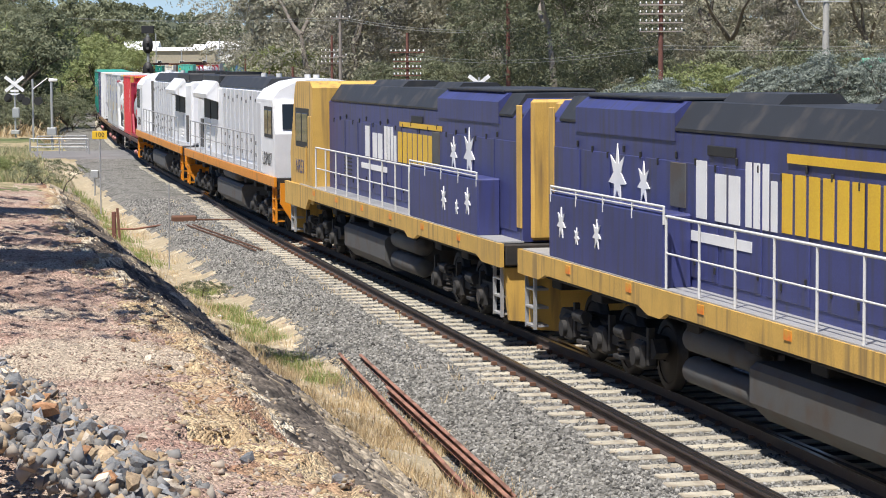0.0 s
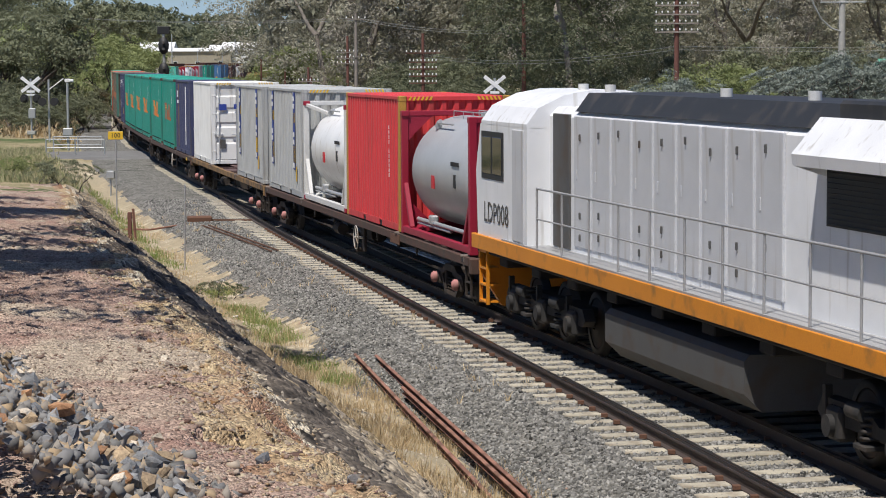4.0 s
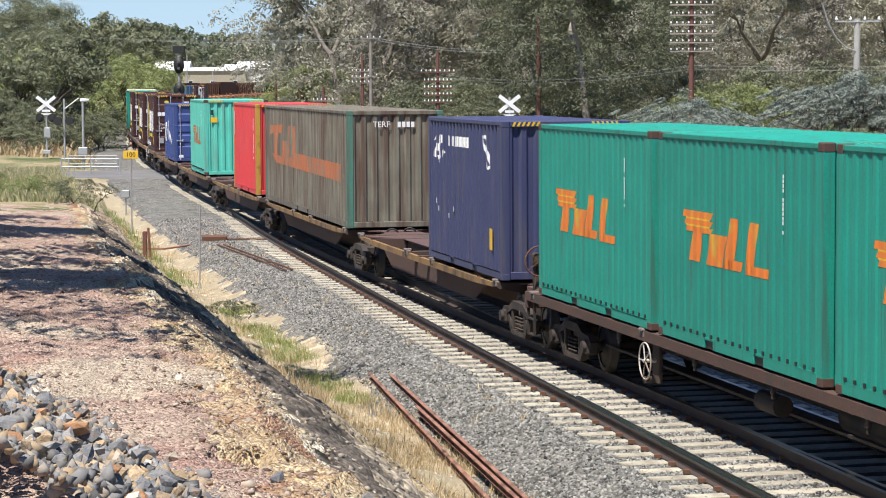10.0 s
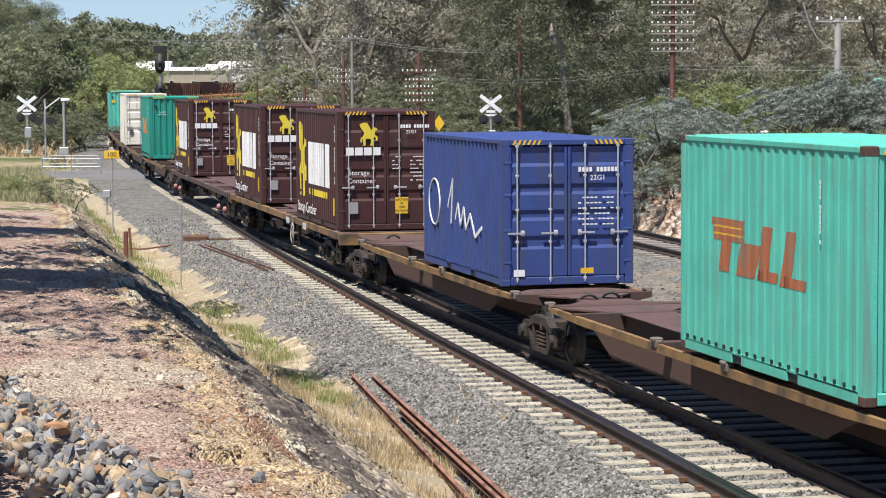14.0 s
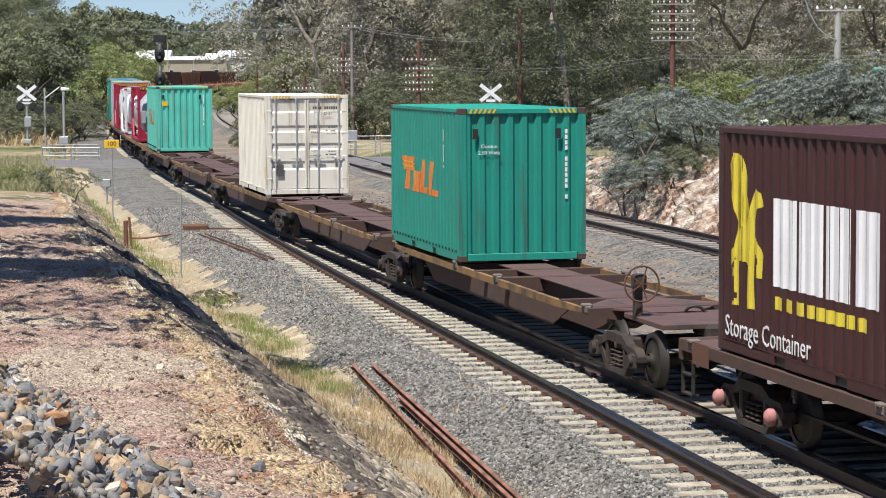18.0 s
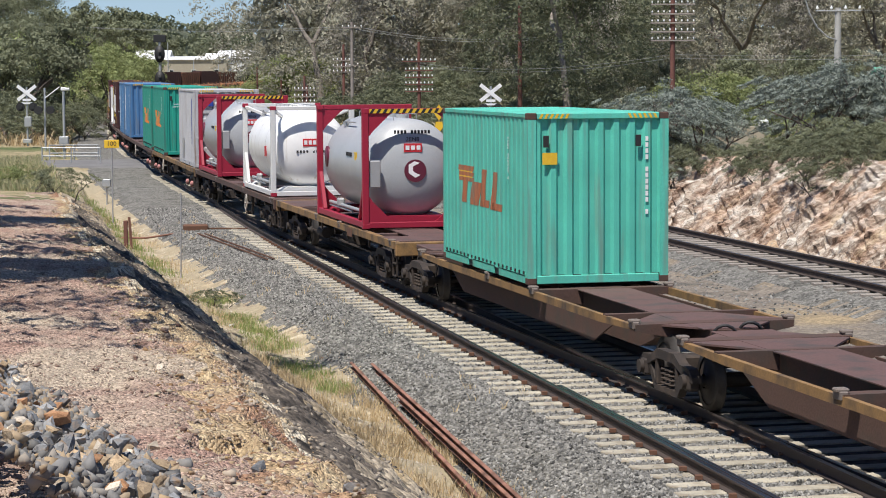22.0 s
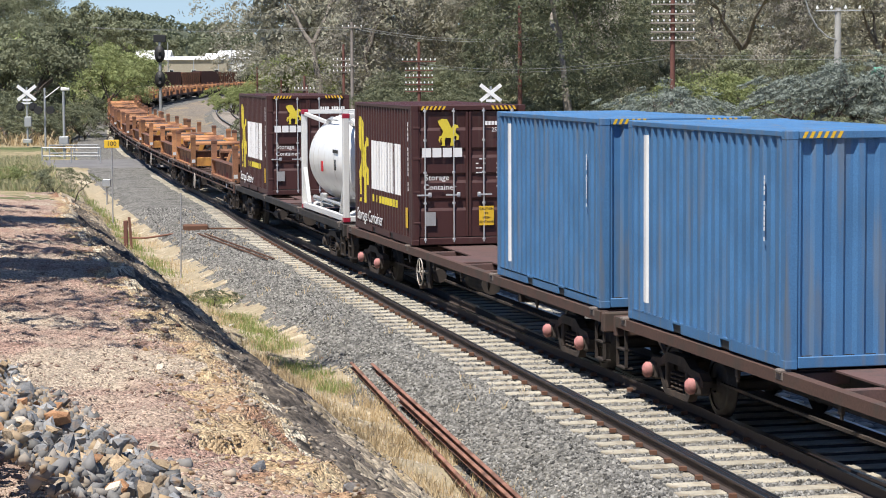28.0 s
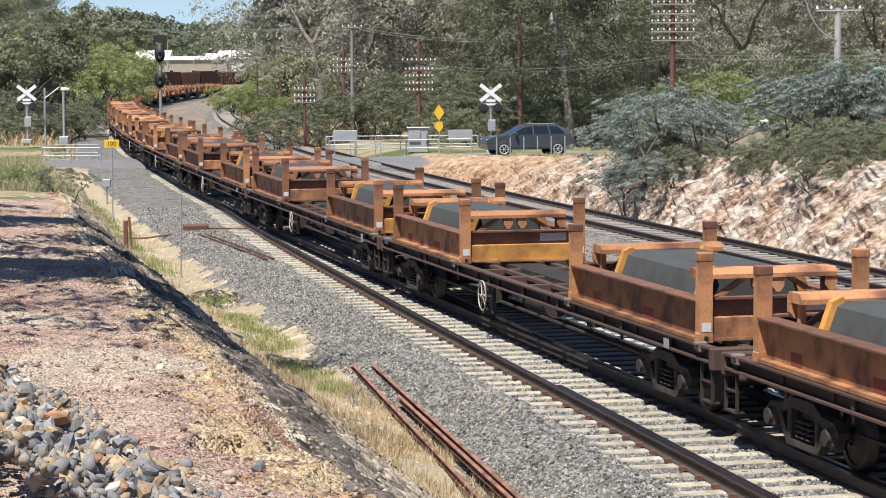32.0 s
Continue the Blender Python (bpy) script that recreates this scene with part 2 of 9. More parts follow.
# ---- mesh building ----
class Shape:
    """Collects faces of simple solids, to be linked as one mesh."""

    def __init__(self):
        self.v, self.f, self.s, self.weld = [], [], [], False

    def add(self, verts, faces, smooth=False):
        o = len(self.v)
        self.v += [tuple(p) for p in verts]
        self.f += [tuple(i + o for i in f) for f in faces]
        self.s += [smooth] * len(faces)
        return self

    def box(self, x, y, z, sx, sy, sz, c=0.0, rot=None):
        """A block by its centre and size; c chamfers its edges; rot turns it."""
        hx, hy, hz = sx / 2, sy / 2, sz / 2
        c = min(c, hx * 0.9, hy * 0.9, hz * 0.9)
        if c <= 0:
            p = [Vector((i * hx, j * hy, k * hz)) for k in (-1, 1) for j in (-1, 1) for i in (-1, 1)]
            f = [(0, 2, 3, 1), (4, 5, 7, 6), (0, 1, 5, 4), (2, 6, 7, 3), (0, 4, 6, 2), (1, 3, 7, 5)]
        else:
            p, ids = [], {}
            for i in (-1, 1):
                for j in (-1, 1):
                    for k in (-1, 1):
                        for a in range(3):
                            q = [i * (hx - c), j * (hy - c), k * (hz - c)]
                            q[a] = (i * hx, j * hy, k * hz)[a]
                            ids[i, j, k, a] = len(p)
                            p.append(Vector(q))
            f = []
            ring = ((-1, -1), (1, -1), (1, 1), (-1, 1))
            for s in (-1, 1):
                f.append([ids[s, a, b, 0] for a, b in (ring if s > 0 else ring[::-1])])
                f.append([ids[a, s, b, 1] for a, b in (ring[::-1] if s > 0 else ring)])
                f.append([ids[a, b, s, 2] for a, b in (ring if s > 0 else ring[::-1])])
            for a in (-1, 1):
                for b in (-1, 1):
                    e = [(ids[a, b, -1, 0], ids[a, b, 1, 0], ids[a, b, 1, 1], ids[a, b, -1, 1]),
                         (ids[a, -1, b, 0], ids[a, -1, b, 2], ids[a, 1, b, 2], ids[a, 1, b, 0]),
                         (ids[-1, a, b, 1], ids[1, a, b, 1], ids[1, a, b, 2], ids[-1, a, b, 2])]
                    f += [q if a * b < 0 else q[::-1] for q in e]
                    for k in (-1, 1):
                        t = (ids[a, b, k, 0], ids[a, b, k, 1], ids[a, b, k, 2])
                        f.append(t if a * b * k > 0 else t[::-1])
        if rot is not None:
            p = [rot @ q for q in p]
        o = Vector((x, y, z))
        return self.add([q + o for q in p], f)

    def bar(self, a, b, w, h=None, c=0.0):
        """A square bar from a to b."""
        a, b = Vector(a), Vector(b)
        d = b - a
        rot = d.to_track_quat("Y", "Z").to_matrix()
        m = (a + b) / 2
        return self.box(*m, w, d.length, h or w, c, rot)

    def rod(self, a, b, r, n=8, r2=None, caps=True):
        a, b = Vector(a), Vector(b)
        q = (b - a).to_track_quat("Z", "Y").to_matrix()
        r2 = r if r2 is None else r2
        p = []
        for base, rr in ((a, r), (b, r2)):
            p += [base + q @ Vector((rr * math.cos(2 * math.pi * i / n), rr * math.sin(2 * math.pi * i / n), 0)) for i in range(n)]
        self.add(p, [(i, (i + 1) % n, n + (i + 1) % n, n + i) for i in range(n)], True)
        if caps:
            self.add(p, [tuple(range(n))[::-1], tuple(range(n, 2 * n))])
        return self

    def lathe(self, centre, axis, prof, n=24):
        """Turned solid: prof is pairs of distance along axis and radius."""
        q = Vector(axis).to_track_quat("Z", "Y").to_matrix()
        c = Vector(centre)
        p = [c + q @ Vector((r * math.cos(2 * math.pi * i / n), r * math.sin(2 * math.pi * i / n), h)) for h, r in prof for i in range(n)]
        f = [(k * n + i, k * n + (i + 1) % n, (k + 1) * n + (i + 1) % n, (k + 1) * n + i) for k in range(len(prof) - 1) for i in range(n)]
        return self.add(p, f, True)

    def slab(self, pts, axis, lo, hi):
        """An outline drawn out along axis 0, 1 or 2 from lo to hi."""
        n = len(pts)
        p = []
        for s in (lo, hi):
            for a, b in pts:
                q = [a, b]
                q.insert(axis, s)
                p.append(q)
        return self.add(p, [tuple(range(n)), tuple(range(n, 2 * n))[::-1]] + [(i, n + i, n + (i + 1) % n, (i + 1) % n) for i in range(n)])

    def ring(self, centre, axis, R, r, n=20, m=6):
        q = Vector(axis).to_track_quat("Z", "Y").to_matrix()
        c = Vector(centre)
        p = []
        for i in range(n):
            a = 2 * math.pi * i / n
            for j in range(m):
                b = 2 * math.pi * j / m
                rr = R + r * math.cos(b)
                p.append(c + q @ Vector((rr * math.cos(a), rr * math.sin(a), r * math.sin(b))))
        return self.add(p, [(i * m + j, ((i + 1) % n) * m + j, ((i + 1) % n) * m + (j + 1) % m, i * m + (j + 1) % m) for i in range(n) for j in range(m)], True)

    def mesh(self, name, material):
        me = bpy.data.meshes.new(name)
        me.from_pydata(self.v, [], self.f)
        me.polygons.foreach_set("use_smooth", self.s)
        bm = bmesh.new()
        bm.from_mesh(me)
        if self.weld:
            bmesh.ops.remove_doubles(bm, verts=bm.verts, dist=0.002)
        bmesh.ops.recalc_face_normals(bm, faces=bm.faces)
        bm.to_mesh(me)
        bm.free()
        me.materials.append(material)
        return me


def part(name, shape, material, parent, label="", at=None):
    """Links a shape as one mesh object under a thing or a part."""
    data = shape.mesh(name, M(material) if isinstance(material, str) else material) if isinstance(shape, Shape) else shape
    ob = new(name, data)
    ob.parent = parent
    if at is not None:
        ob.matrix_basis = at
    return tagged(ob, label) if label else ob


def thing(name, label, category, group="", kind=""):
    return tagged(new(name), label, category, group, kind)


def solid(name, shape, material, label, category, group="", kind=""):
    return tagged(new(name, shape.mesh(name, M(material) if isinstance(material, str) else material)), label, category, group, kind)


TEXTS = {}


def words(text, size, material, parent, m, name="lettering"):
    """Painted lettering: flat letters of the built-in font as a mesh, in the local plane of m (x to the right, y up)."""
    key = (text, size, material)
    if key not in TEXTS:
        cu = bpy.data.curves.new("words", "FONT")
        cu.body, cu.size, cu.extrude, cu.resolution_u = text, size, 0.002, 2
        cu.align_x, cu.align_y = "CENTER", "CENTER"
        ob = new("words", cu)
        me = bpy.data.meshes.new_from_object(ob.evaluated_get(bpy.context.evaluated_depsgraph_get()))
        bpy.data.objects.remove(ob)
        me.materials.clear()
        me.materials.append(M(material))
        TEXTS[key] = me
    return part(name, TEXTS[key], material, parent, at=m)


MOVING = []  # (thing, place in the train)


# ---- ground materials ----
def earth(name, cols, scale, stone=0.0, stone_size=20.0, bump=0.6, dist=0.05, patch=None, patch_scale=0.25, patch_at=0.55):
    """Loose ground: mixed tones, grains with their own shade, relief, and patches of another colour."""
    m = bpy.data.materials.new(name)
    m.use_nodes = True
    N, L = m.node_tree.nodes, m.node_tree.links
    bs = N["Principled BSDF"]
    bs.inputs["Roughness"].default_value = 0.97
    bs.inputs["Specular IOR Level"].default_value = 0.2
    geo = N.new("ShaderNodeNewGeometry")
    n1 = N.new("ShaderNodeTexNoise")
    n1.inputs["Scale"].default_value, n1.inputs["Detail"].default_value = scale, 8
    L.new(geo.outputs["Position"], n1.inputs["Vector"])
    r = N.new("ShaderNodeValToRGB")
    for i, c in enumerate(cols):
        e = r.color_ramp.elements[i] if i < 2 else r.color_ramp.elements.new(0.5)
        e.color = (*c, 1)
    for i, e in enumerate(r.color_ramp.elements):
        e.position = 0.3 + 0.4 * i / (len(cols) - 1)
    L.new(n1.outputs["Fac"], r.inputs["Fac"])
    out = r.outputs["Color"]
    if patch:
        n2 = N.new("ShaderNodeTexNoise")
        n2.inputs["Scale"].default_value, n2.inputs["Detail"].default_value = patch_scale, 6
        L.new(geo.outputs["Position"], n2.inputs["Vector"])
        r2 = N.new("ShaderNodeValToRGB")
        r2.color_ramp.elements[0].position, r2.color_ramp.elements[1].position = patch_at - 0.05, patch_at + 0.07
        L.new(n2.outputs["Fac"], r2.inputs["Fac"])
        mx = N.new("ShaderNodeMix")
        mx.data_type = "RGBA"
        mx.inputs["B"].default_value = (*patch, 1)
        L.new(r2.outputs["Color"], mx.inputs["Factor"])
        L.new(out, mx.inputs["A"])
        out = mx.outputs["Result"]
    vo = N.new("ShaderNodeTexVoronoi")
    vo.inputs["Scale"].default_value = stone_size
    L.new(geo.outputs["Position"], vo.inputs["Vector"])
    if stone:
        bw = N.new("ShaderNodeRGBToBW")
        L.new(vo.outputs["Color"], bw.inputs["Color"])
        mr = N.new("ShaderNodeMapRange")
        mr.inputs["To Min"].default_value, mr.inputs["To Max"].default_value = 1 - stone, 1 + stone
        L.new(bw.outputs["Val"], mr.inputs["Value"])
        hs = N.new("ShaderNodeHueSaturation")
        L.new(out, hs.inputs["Color"])
        L.new(mr.outputs["Result"], hs.inputs["Value"])
        out = hs.outputs["Color"]
    L.new(out, bs.inputs["Base Color"])
    n3 = N.new("ShaderNodeTexNoise")
    n3.inputs["Scale"].default_value, n3.inputs["Detail"].default_value, n3.inputs["Roughness"].default_value = stone_size * 0.35, 9, 0.7
    L.new(geo.outputs["Position"], n3.inputs["Vector"])
    ad = N.new("ShaderNodeMath")
    ad.operation = "SUBTRACT"
    L.new(n3.outputs["Fac"], ad.inputs[0])
    L.new(vo.outputs["Distance"], ad.inputs[1])
    b = N.new("ShaderNodeBump")
    b.inputs["Strength"].default_value, b.inputs["Distance"].default_value = bump, dist
    L.new(ad.outputs[0], b.inputs["Height"])
    L.new(b.outputs["Normal"], bs.inputs["Normal"])
    MATS[name] = m


earth("ballast", ((0.075, 0.073, 0.065), (0.127, 0.123, 0.111), (0.19, 0.183, 0.163)), 1.2, 0.7, 17, 0.8, 0.04)
# ballast between the rails: oily, with the train's shade put into its colour
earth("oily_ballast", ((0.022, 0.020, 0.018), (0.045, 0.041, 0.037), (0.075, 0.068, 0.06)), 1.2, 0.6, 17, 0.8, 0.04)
earth("red_dirt", ((0.21, 0.125, 0.095), (0.335, 0.21, 0.165), (0.44, 0.32, 0.25)), 1.9, 0.6, 62, 1.0, 0.02, patch=(0.47, 0.385, 0.29), patch_scale=0.55, patch_at=0.545)
earth("orange_dirt", ((0.25, 0.15, 0.08), (0.43, 0.29, 0.155), (0.56, 0.44, 0.27)), 2.4, 0.6, 55, 1.0, 0.02, patch=(0.33, 0.19, 0.12), patch_scale=0.9, patch_at=0.55)
earth("cream_edge", ((0.34, 0.26, 0.16), (0.52, 0.43, 0.29), (0.66, 0.58, 0.44)), 3.5, 0.6, 45, 1.0, 0.025)
earth("sandy", ((0.42, 0.345, 0.23), (0.60, 0.52, 0.385), (0.30, 0.25, 0.165)), 1.4, 0.2, 18, 0.35, 0.02, patch=(0.33, 0.28, 0.19), patch_scale=0.7, patch_at=0.53)
earth("dry_grass_earth", ((0.26, 0.21, 0.12), (0.19, 0.175, 0.085), (0.33, 0.275, 0.165)), 0.3, 0.25, 8, 0.8, 0.06, patch=(0.10, 0.125, 0.05), patch_scale=0.12, patch_at=0.55)
earth("between_gravel", ((0.125, 0.113, 0.098), (0.18, 0.158, 0.132), (0.23, 0.198, 0.16)), 0.8, 0.4, 14, 0.8, 0.05, patch=(0.32, 0.25, 0.155), patch_scale=0.3, patch_at=0.57)
earth("pale_rock", ((0.46, 0.38, 0.28), (0.58, 0.48, 0.36), (0.40, 0.29, 0.19)), 0.5, 0.25, 12.0, 0.8, 0.05, patch=(0.42, 0.30, 0.19), patch_scale=0.4, patch_at=0.54)
# near-black ground for the band along the gully
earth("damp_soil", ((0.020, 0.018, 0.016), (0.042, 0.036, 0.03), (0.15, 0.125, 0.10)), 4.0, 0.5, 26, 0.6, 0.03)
earth("grey_scree", ((0.16, 0.13, 0.095), (0.26, 0.21, 0.15), (0.38, 0.32, 0.235)), 2.6, 0.6, 22, 0.7, 0.03, patch=(0.33, 0.255, 0.15), patch_scale=0.9, patch_at=0.52)


def lerp(rows, x):
    if x <= rows[0][0]:
        return rows[0][1]
    for (a, p), (b, q) in zip(rows, rows[1:]):
        if x <= b:
            return p + (q - p) * (x - a) / (b - a)
    return rows[-1][1]


def fbm(x, y, s, o=4, seed=0.0):
    return noise.fractal(Vector((x * s, y * s, seed)), 1.0, 2.0, o)


EDGE = ((-30, -8.6), (-10, -8.3), (4, -7.7), (25, -6.6), (48, -5.4), (70, -4.8), (100, -4.8))


def bank_top(D):
    return max(0.0, 3.27 - 0.034 * (D + 19.7))


def right_bank(D):
    return lerp(((-60, 2.0), (40, 1.9), (50, 1.65), (62, 1.2), (78, 0.65), (90, 0.3), (98, 0.03), (200, 0.0)), D)


def cut_edge(D):
    return lerp(EDGE, D) + 0.22 * fbm(D, 0, 0.35, 4, 3.0) + 0.16 * fbm(D, 0, 1.3, 3, 8.0)


PITS = ((-4.9, -8.52, 0.30, 0.22), (-8.2, -8.78, 0.22, 0.20), (-1.6, -8.25, 0.25, 0.12), (8.0, -7.9, 0.4, 0.15))


def crumble(D, lat):
    """Broken surface of the bank: small ledges and lumps."""
    a = abs(fbm(D, lat, 1.9, 4, 41.0))
    b = abs(noise.noise(Vector((D * 5.0, lat * 5.0, 7.0))))
    z = 0.085 * (0.28 - a) + 0.045 * (0.25 - b) + 0.022 * noise.noise(Vector((D * 11.0, lat * 11.0, 3.0)))
    for pd, pl, r_, dep in PITS:
        q = math.hypot(D - pd, (lat - pl) * 1.3) / r_
        if q < 1.6:
            z -= dep * max(0.0, min(1.0, (1.15 - q + 0.5 * noise.noise(Vector((D * 6, lat * 6, 1.0)))) * 4))
    return z


def ground_z(D, lat):
    zb, B = bank_top(D), right_bank(D)
    e = cut_edge(D)
    low = -0.35 + 0.05 * zb
    k = min(1.0, zb / 0.9)
    rows = ((-400, zb + 0.6), (e - 14, zb + 0.45), (e - 4, zb + 0.12), (e - 0.9, zb), (e - 0.3, zb - 0.05 * k), (e - 0.1, zb - 0.20 * k), (e + 0.1, zb - 0.33 * k), (e + 0.4, zb - 0.47 * k), (e + 0.7, zb - 0.70 * k),
            (max(e + 1.1, -4.5), low), (-3.5, -0.60), (-3.0, -0.56), (-2.15, -0.2), (3.0, -0.2), (4.0, -0.5), (6.0, -0.42), (9.0, -0.5), (9.8, -0.22), (12.7, -0.22),
            (13.4, -0.5), (13.9, -0.35), (14.7, 0.55 * B - 0.2), (15.9, 0.98 * B), (17.5, 1.05 * B), (60, B + 0.2), (400, B))
    z = lerp(rows, lat)
    if lat < e - 0.3 or lat > 17:
        z += 0.10 * fbm(D, lat, 0.3, 4, 1.0) + 0.03 * fbm(D, lat, 2.0, 3, 2.0)
        if lat < 0 and -16 < D < 40 and lat > -14:
            z += crumble(D, lat)
    elif lat < -3.3:
        z += 0.13 * fbm(D, lat, 0.8, 4, 4.0) * min(1, zb + 0.3) + 0.06 * fbm(D * 0.4, lat, 3.0, 3, 14.0) * min(1, zb)
    elif 13.5 < lat:
        z += 0.28 * fbm(D, lat, 0.55, 5, 5.0) * min(1, B)
    elif lat < -2.2 or 3.1 < lat < 9.2:
        z += 0.018 * fbm(D, lat, 0.7, 3, 6.0)
    if 86 < D < 112 and -18 < lat < 13:
        k = min(1, (D - 86) / 6, (112 - D) / 6, (lat + 18) / 3)
        z = z * (1 - k) + (-0.13 + 0.05 * (lat < -3)) * k
    return z


def ground_kind(D, lat):
    w = 0.5 * fbm(D, lat, 0.45, 4, 9.0) + 0.3 * fbm(D, lat, 1.7, 3, 11.0)
    v = w + 0.55 * noise.noise(Vector((D * 4.0, lat * 4.0, 5.0)))
    e = cut_edge(D)
    rel = lat - e
    if rel < lerp(((-12, -0.70), (-5, -0.50), (4, -0.50), (20, -0.6)), D) + 0.4 * v:
        return 1 if D < 50 + 30 * w and lat > -30 else 4
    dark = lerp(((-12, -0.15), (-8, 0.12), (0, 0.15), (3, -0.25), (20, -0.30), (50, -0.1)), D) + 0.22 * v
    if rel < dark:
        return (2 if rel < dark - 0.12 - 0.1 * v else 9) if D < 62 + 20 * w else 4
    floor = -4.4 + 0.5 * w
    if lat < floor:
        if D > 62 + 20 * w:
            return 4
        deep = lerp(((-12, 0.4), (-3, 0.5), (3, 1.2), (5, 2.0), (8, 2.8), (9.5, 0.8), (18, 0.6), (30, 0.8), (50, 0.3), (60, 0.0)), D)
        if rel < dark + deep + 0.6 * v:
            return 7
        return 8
    if lat < lerp(((0, -3.3), (15, -3.05), (25, -2.75), (60, -2.65)), D) + (1.0 if D < 48 else 0.35) * w:
        return 3 if D < 92 else 4
    # strip under the train, its shade painted into the ballast
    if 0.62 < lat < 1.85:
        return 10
    if lat < 3.6 + 0.4 * w:
        return 0
    if lat < 9.2 + 0.6 * w:
        return 5
    if lat < 13.2 + 0.4 * w:
        return 0
    if lat < 17.2 + 1.5 * w:
        return 6 if D < 100 else 4
    return 4


def steps(*runs):
    out = []
    for a, b, s in runs:
        n = max(1, round((b - a) / s))
        out += [a + (b - a) * i / n for i in range(n)]
    return out + [runs[-1][1]]


DS = steps((-60, -16, 4), (-16, 8, 0.085), (8, 24, 0.13), (24, 50, 0.18), (50, 114, 1.0), (114, 300, 6), (300, 640, 20))
LS = steps((-400, -60, 34), (-60, -20, 4), (-20, -13, 0.5), (-13, -10.6, 0.2), (-10.6, -6.2, 0.075), (-6.2, -1.9, 0.12), (-1.9, 4, 0.4), (4, 13, 0.5), (13, 18.5, 0.22), (18.5, 30, 1.5), (30, 100, 7), (100, 400, 30))
verts, faces, kinds = [], [], []
for D in DS:
    for lat in LS:
        x, y, _ = line(D, lat)
        verts.append((x, y, ground_z(D, lat)))
nl = len(LS)
for i in range(len(DS) - 1):
    for j in range(nl - 1):
        faces.append((i * nl + j, i * nl + j + 1, (i + 1) * nl + j + 1, (i + 1) * nl + j))
        kinds.append(ground_kind((DS[i] + DS[i + 1]) / 2, (LS[j] + LS[j + 1]) / 2))
# the same sheet goes on to the horizon
rim = [j for j in range(nl)] + [i * nl + nl - 1 for i in range(1, len(DS))] + [(len(DS) - 1) * nl + j for j in range(nl - 2, -1, -1)] + [i * nl for i in range(len(DS) - 2, 0, -1)]
base = len(verts)
for k in rim:
    x, y, z = verts[k]
    verts.append((x * 9, (y - 250) * 9 + 250, -1.0))
for a in range(len(rim)):
    b = (a + 1) % len(rim)
    faces.append((rim[b], rim[a], base + a, base + b))
    kinds.append(4)
gm = bpy.data.meshes.new("ground")
gm.from_pydata(verts, [], faces)
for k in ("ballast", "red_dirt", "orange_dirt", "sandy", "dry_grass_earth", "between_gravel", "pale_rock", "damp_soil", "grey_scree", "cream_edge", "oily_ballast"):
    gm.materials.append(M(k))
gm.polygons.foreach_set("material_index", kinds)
gm.polygons.foreach_set("use_smooth", [True] * len(faces))
gm.update()
tagged(new("ground", gm), "cutting of red earth, grey ballast and dry grass", "ground", kind="structure")


# ---- tracks ----
def swept(profile, lat_of, D0, D1, step=4.0):
    """A profile of (across, up) drawn along the line at lat_of(D)."""
    s = Shape()
    n = max(1, math.ceil((D1 - D0) / step))
    pts, m = [], len(profile)
    for i in range(n + 1):
        D = D0 + (D1 - D0) * i / n
        for a, z in profile:
            x, y, _ = line(D, lat_of(D) + a)
            pts.append((x, y, z))
    s.add(pts, [(i * m + j, i * m + (j + 1) % m, (i + 1) * m + (j + 1) % m, (i + 1) * m + j) for i in range(n) for j in range(m)])
    s.add(pts, [tuple(range(m)), tuple(range(n * m, n * m + m))[::-1]])
    return s


WEB = ((-0.068, -0.168), (0.068, -0.168), (0.068, -0.155), (0.012, -0.138), (0.010, -0.046), (0.035, -0.034), (0.035, -0.004), (-0.035, -0.004), (-0.035, -0.034), (-0.010, -0.046), (-0.012, -0.138), (-0.068, -0.155))
HEAD = ((-0.034, -0.006), (0.034, -0.006), (0.034, -0.002), (0.027, 0.0), (-0.027, 0.0), (-0.034, -0.002))
TURN = ((-25, -1.95), (4, -1.11), (12.5, -0.87), (20, -0.69), (33, -0.33), (50, 0.02), (62, 0.36))


def rail(track, lat_of, D0, D1, shiny=True):
    r = part("rail", swept(WEB, lat_of, D0, D1), "rail_web", track)
    part("running_surface", swept(HEAD, lat_of, D0, D1), "rail_top" if shiny else "rail_rust", r)
    return r


main_track = tagged(new("main_track"), "main railway track with pale sleepers and worn steel rails", "railway track", kind="structure")
rail(main_track, lambda D: 0.50, -25, 460)
rail(main_track, lambda D: 1.94, -25, 460)
rail(main_track, lambda D: lerp(TURN, D), -25, 62)
rail(main_track, lambda D: lerp(TURN, D) + 1.435, -25, 60)
rail(main_track, lambda D: lerp(TURN, D) + 0.085 + 0.02 * max(0, 8 - D) / 8, -8, 13)
far_track = tagged(new("far_track"), "second railway track on grey ballast below a rock bank", "railway track", kind="structure")
rail(far_track, lambda D: 10.4, -25, 460)
rail(far_track, lambda D: 12.0, -25, 460)


# ---- road over the crossing ----
def road_y(x):
    return 119.0 + 0.12 * (x + 10)


s = Shape()
xs = steps((-70, 70, 2.0))
OFF = (-5.0, -4.2, -2, 0, 2, 4.2, 5.0)
pts, fcs, no = [], [], len(OFF)
for x in xs:
    for off in OFF:
        y = road_y(x) + off
        D, lat = to_line(x, y)
        if -3 < lat < 13:
            z = -0.035
        elif lat <= -3:
            z = lerp(((-14, max(ground_z(D, -14), -0.2) + 0.06), (-6, -0.04), (-3, -0.035)), lat)
        else:
            z = lerp(((13, -0.035), (15, 0.0), (22, 0.1), (60, 0.25)), lat)
        pts.append((x, y, z - (0.45 if abs(off) > 4.5 else 0.0)))
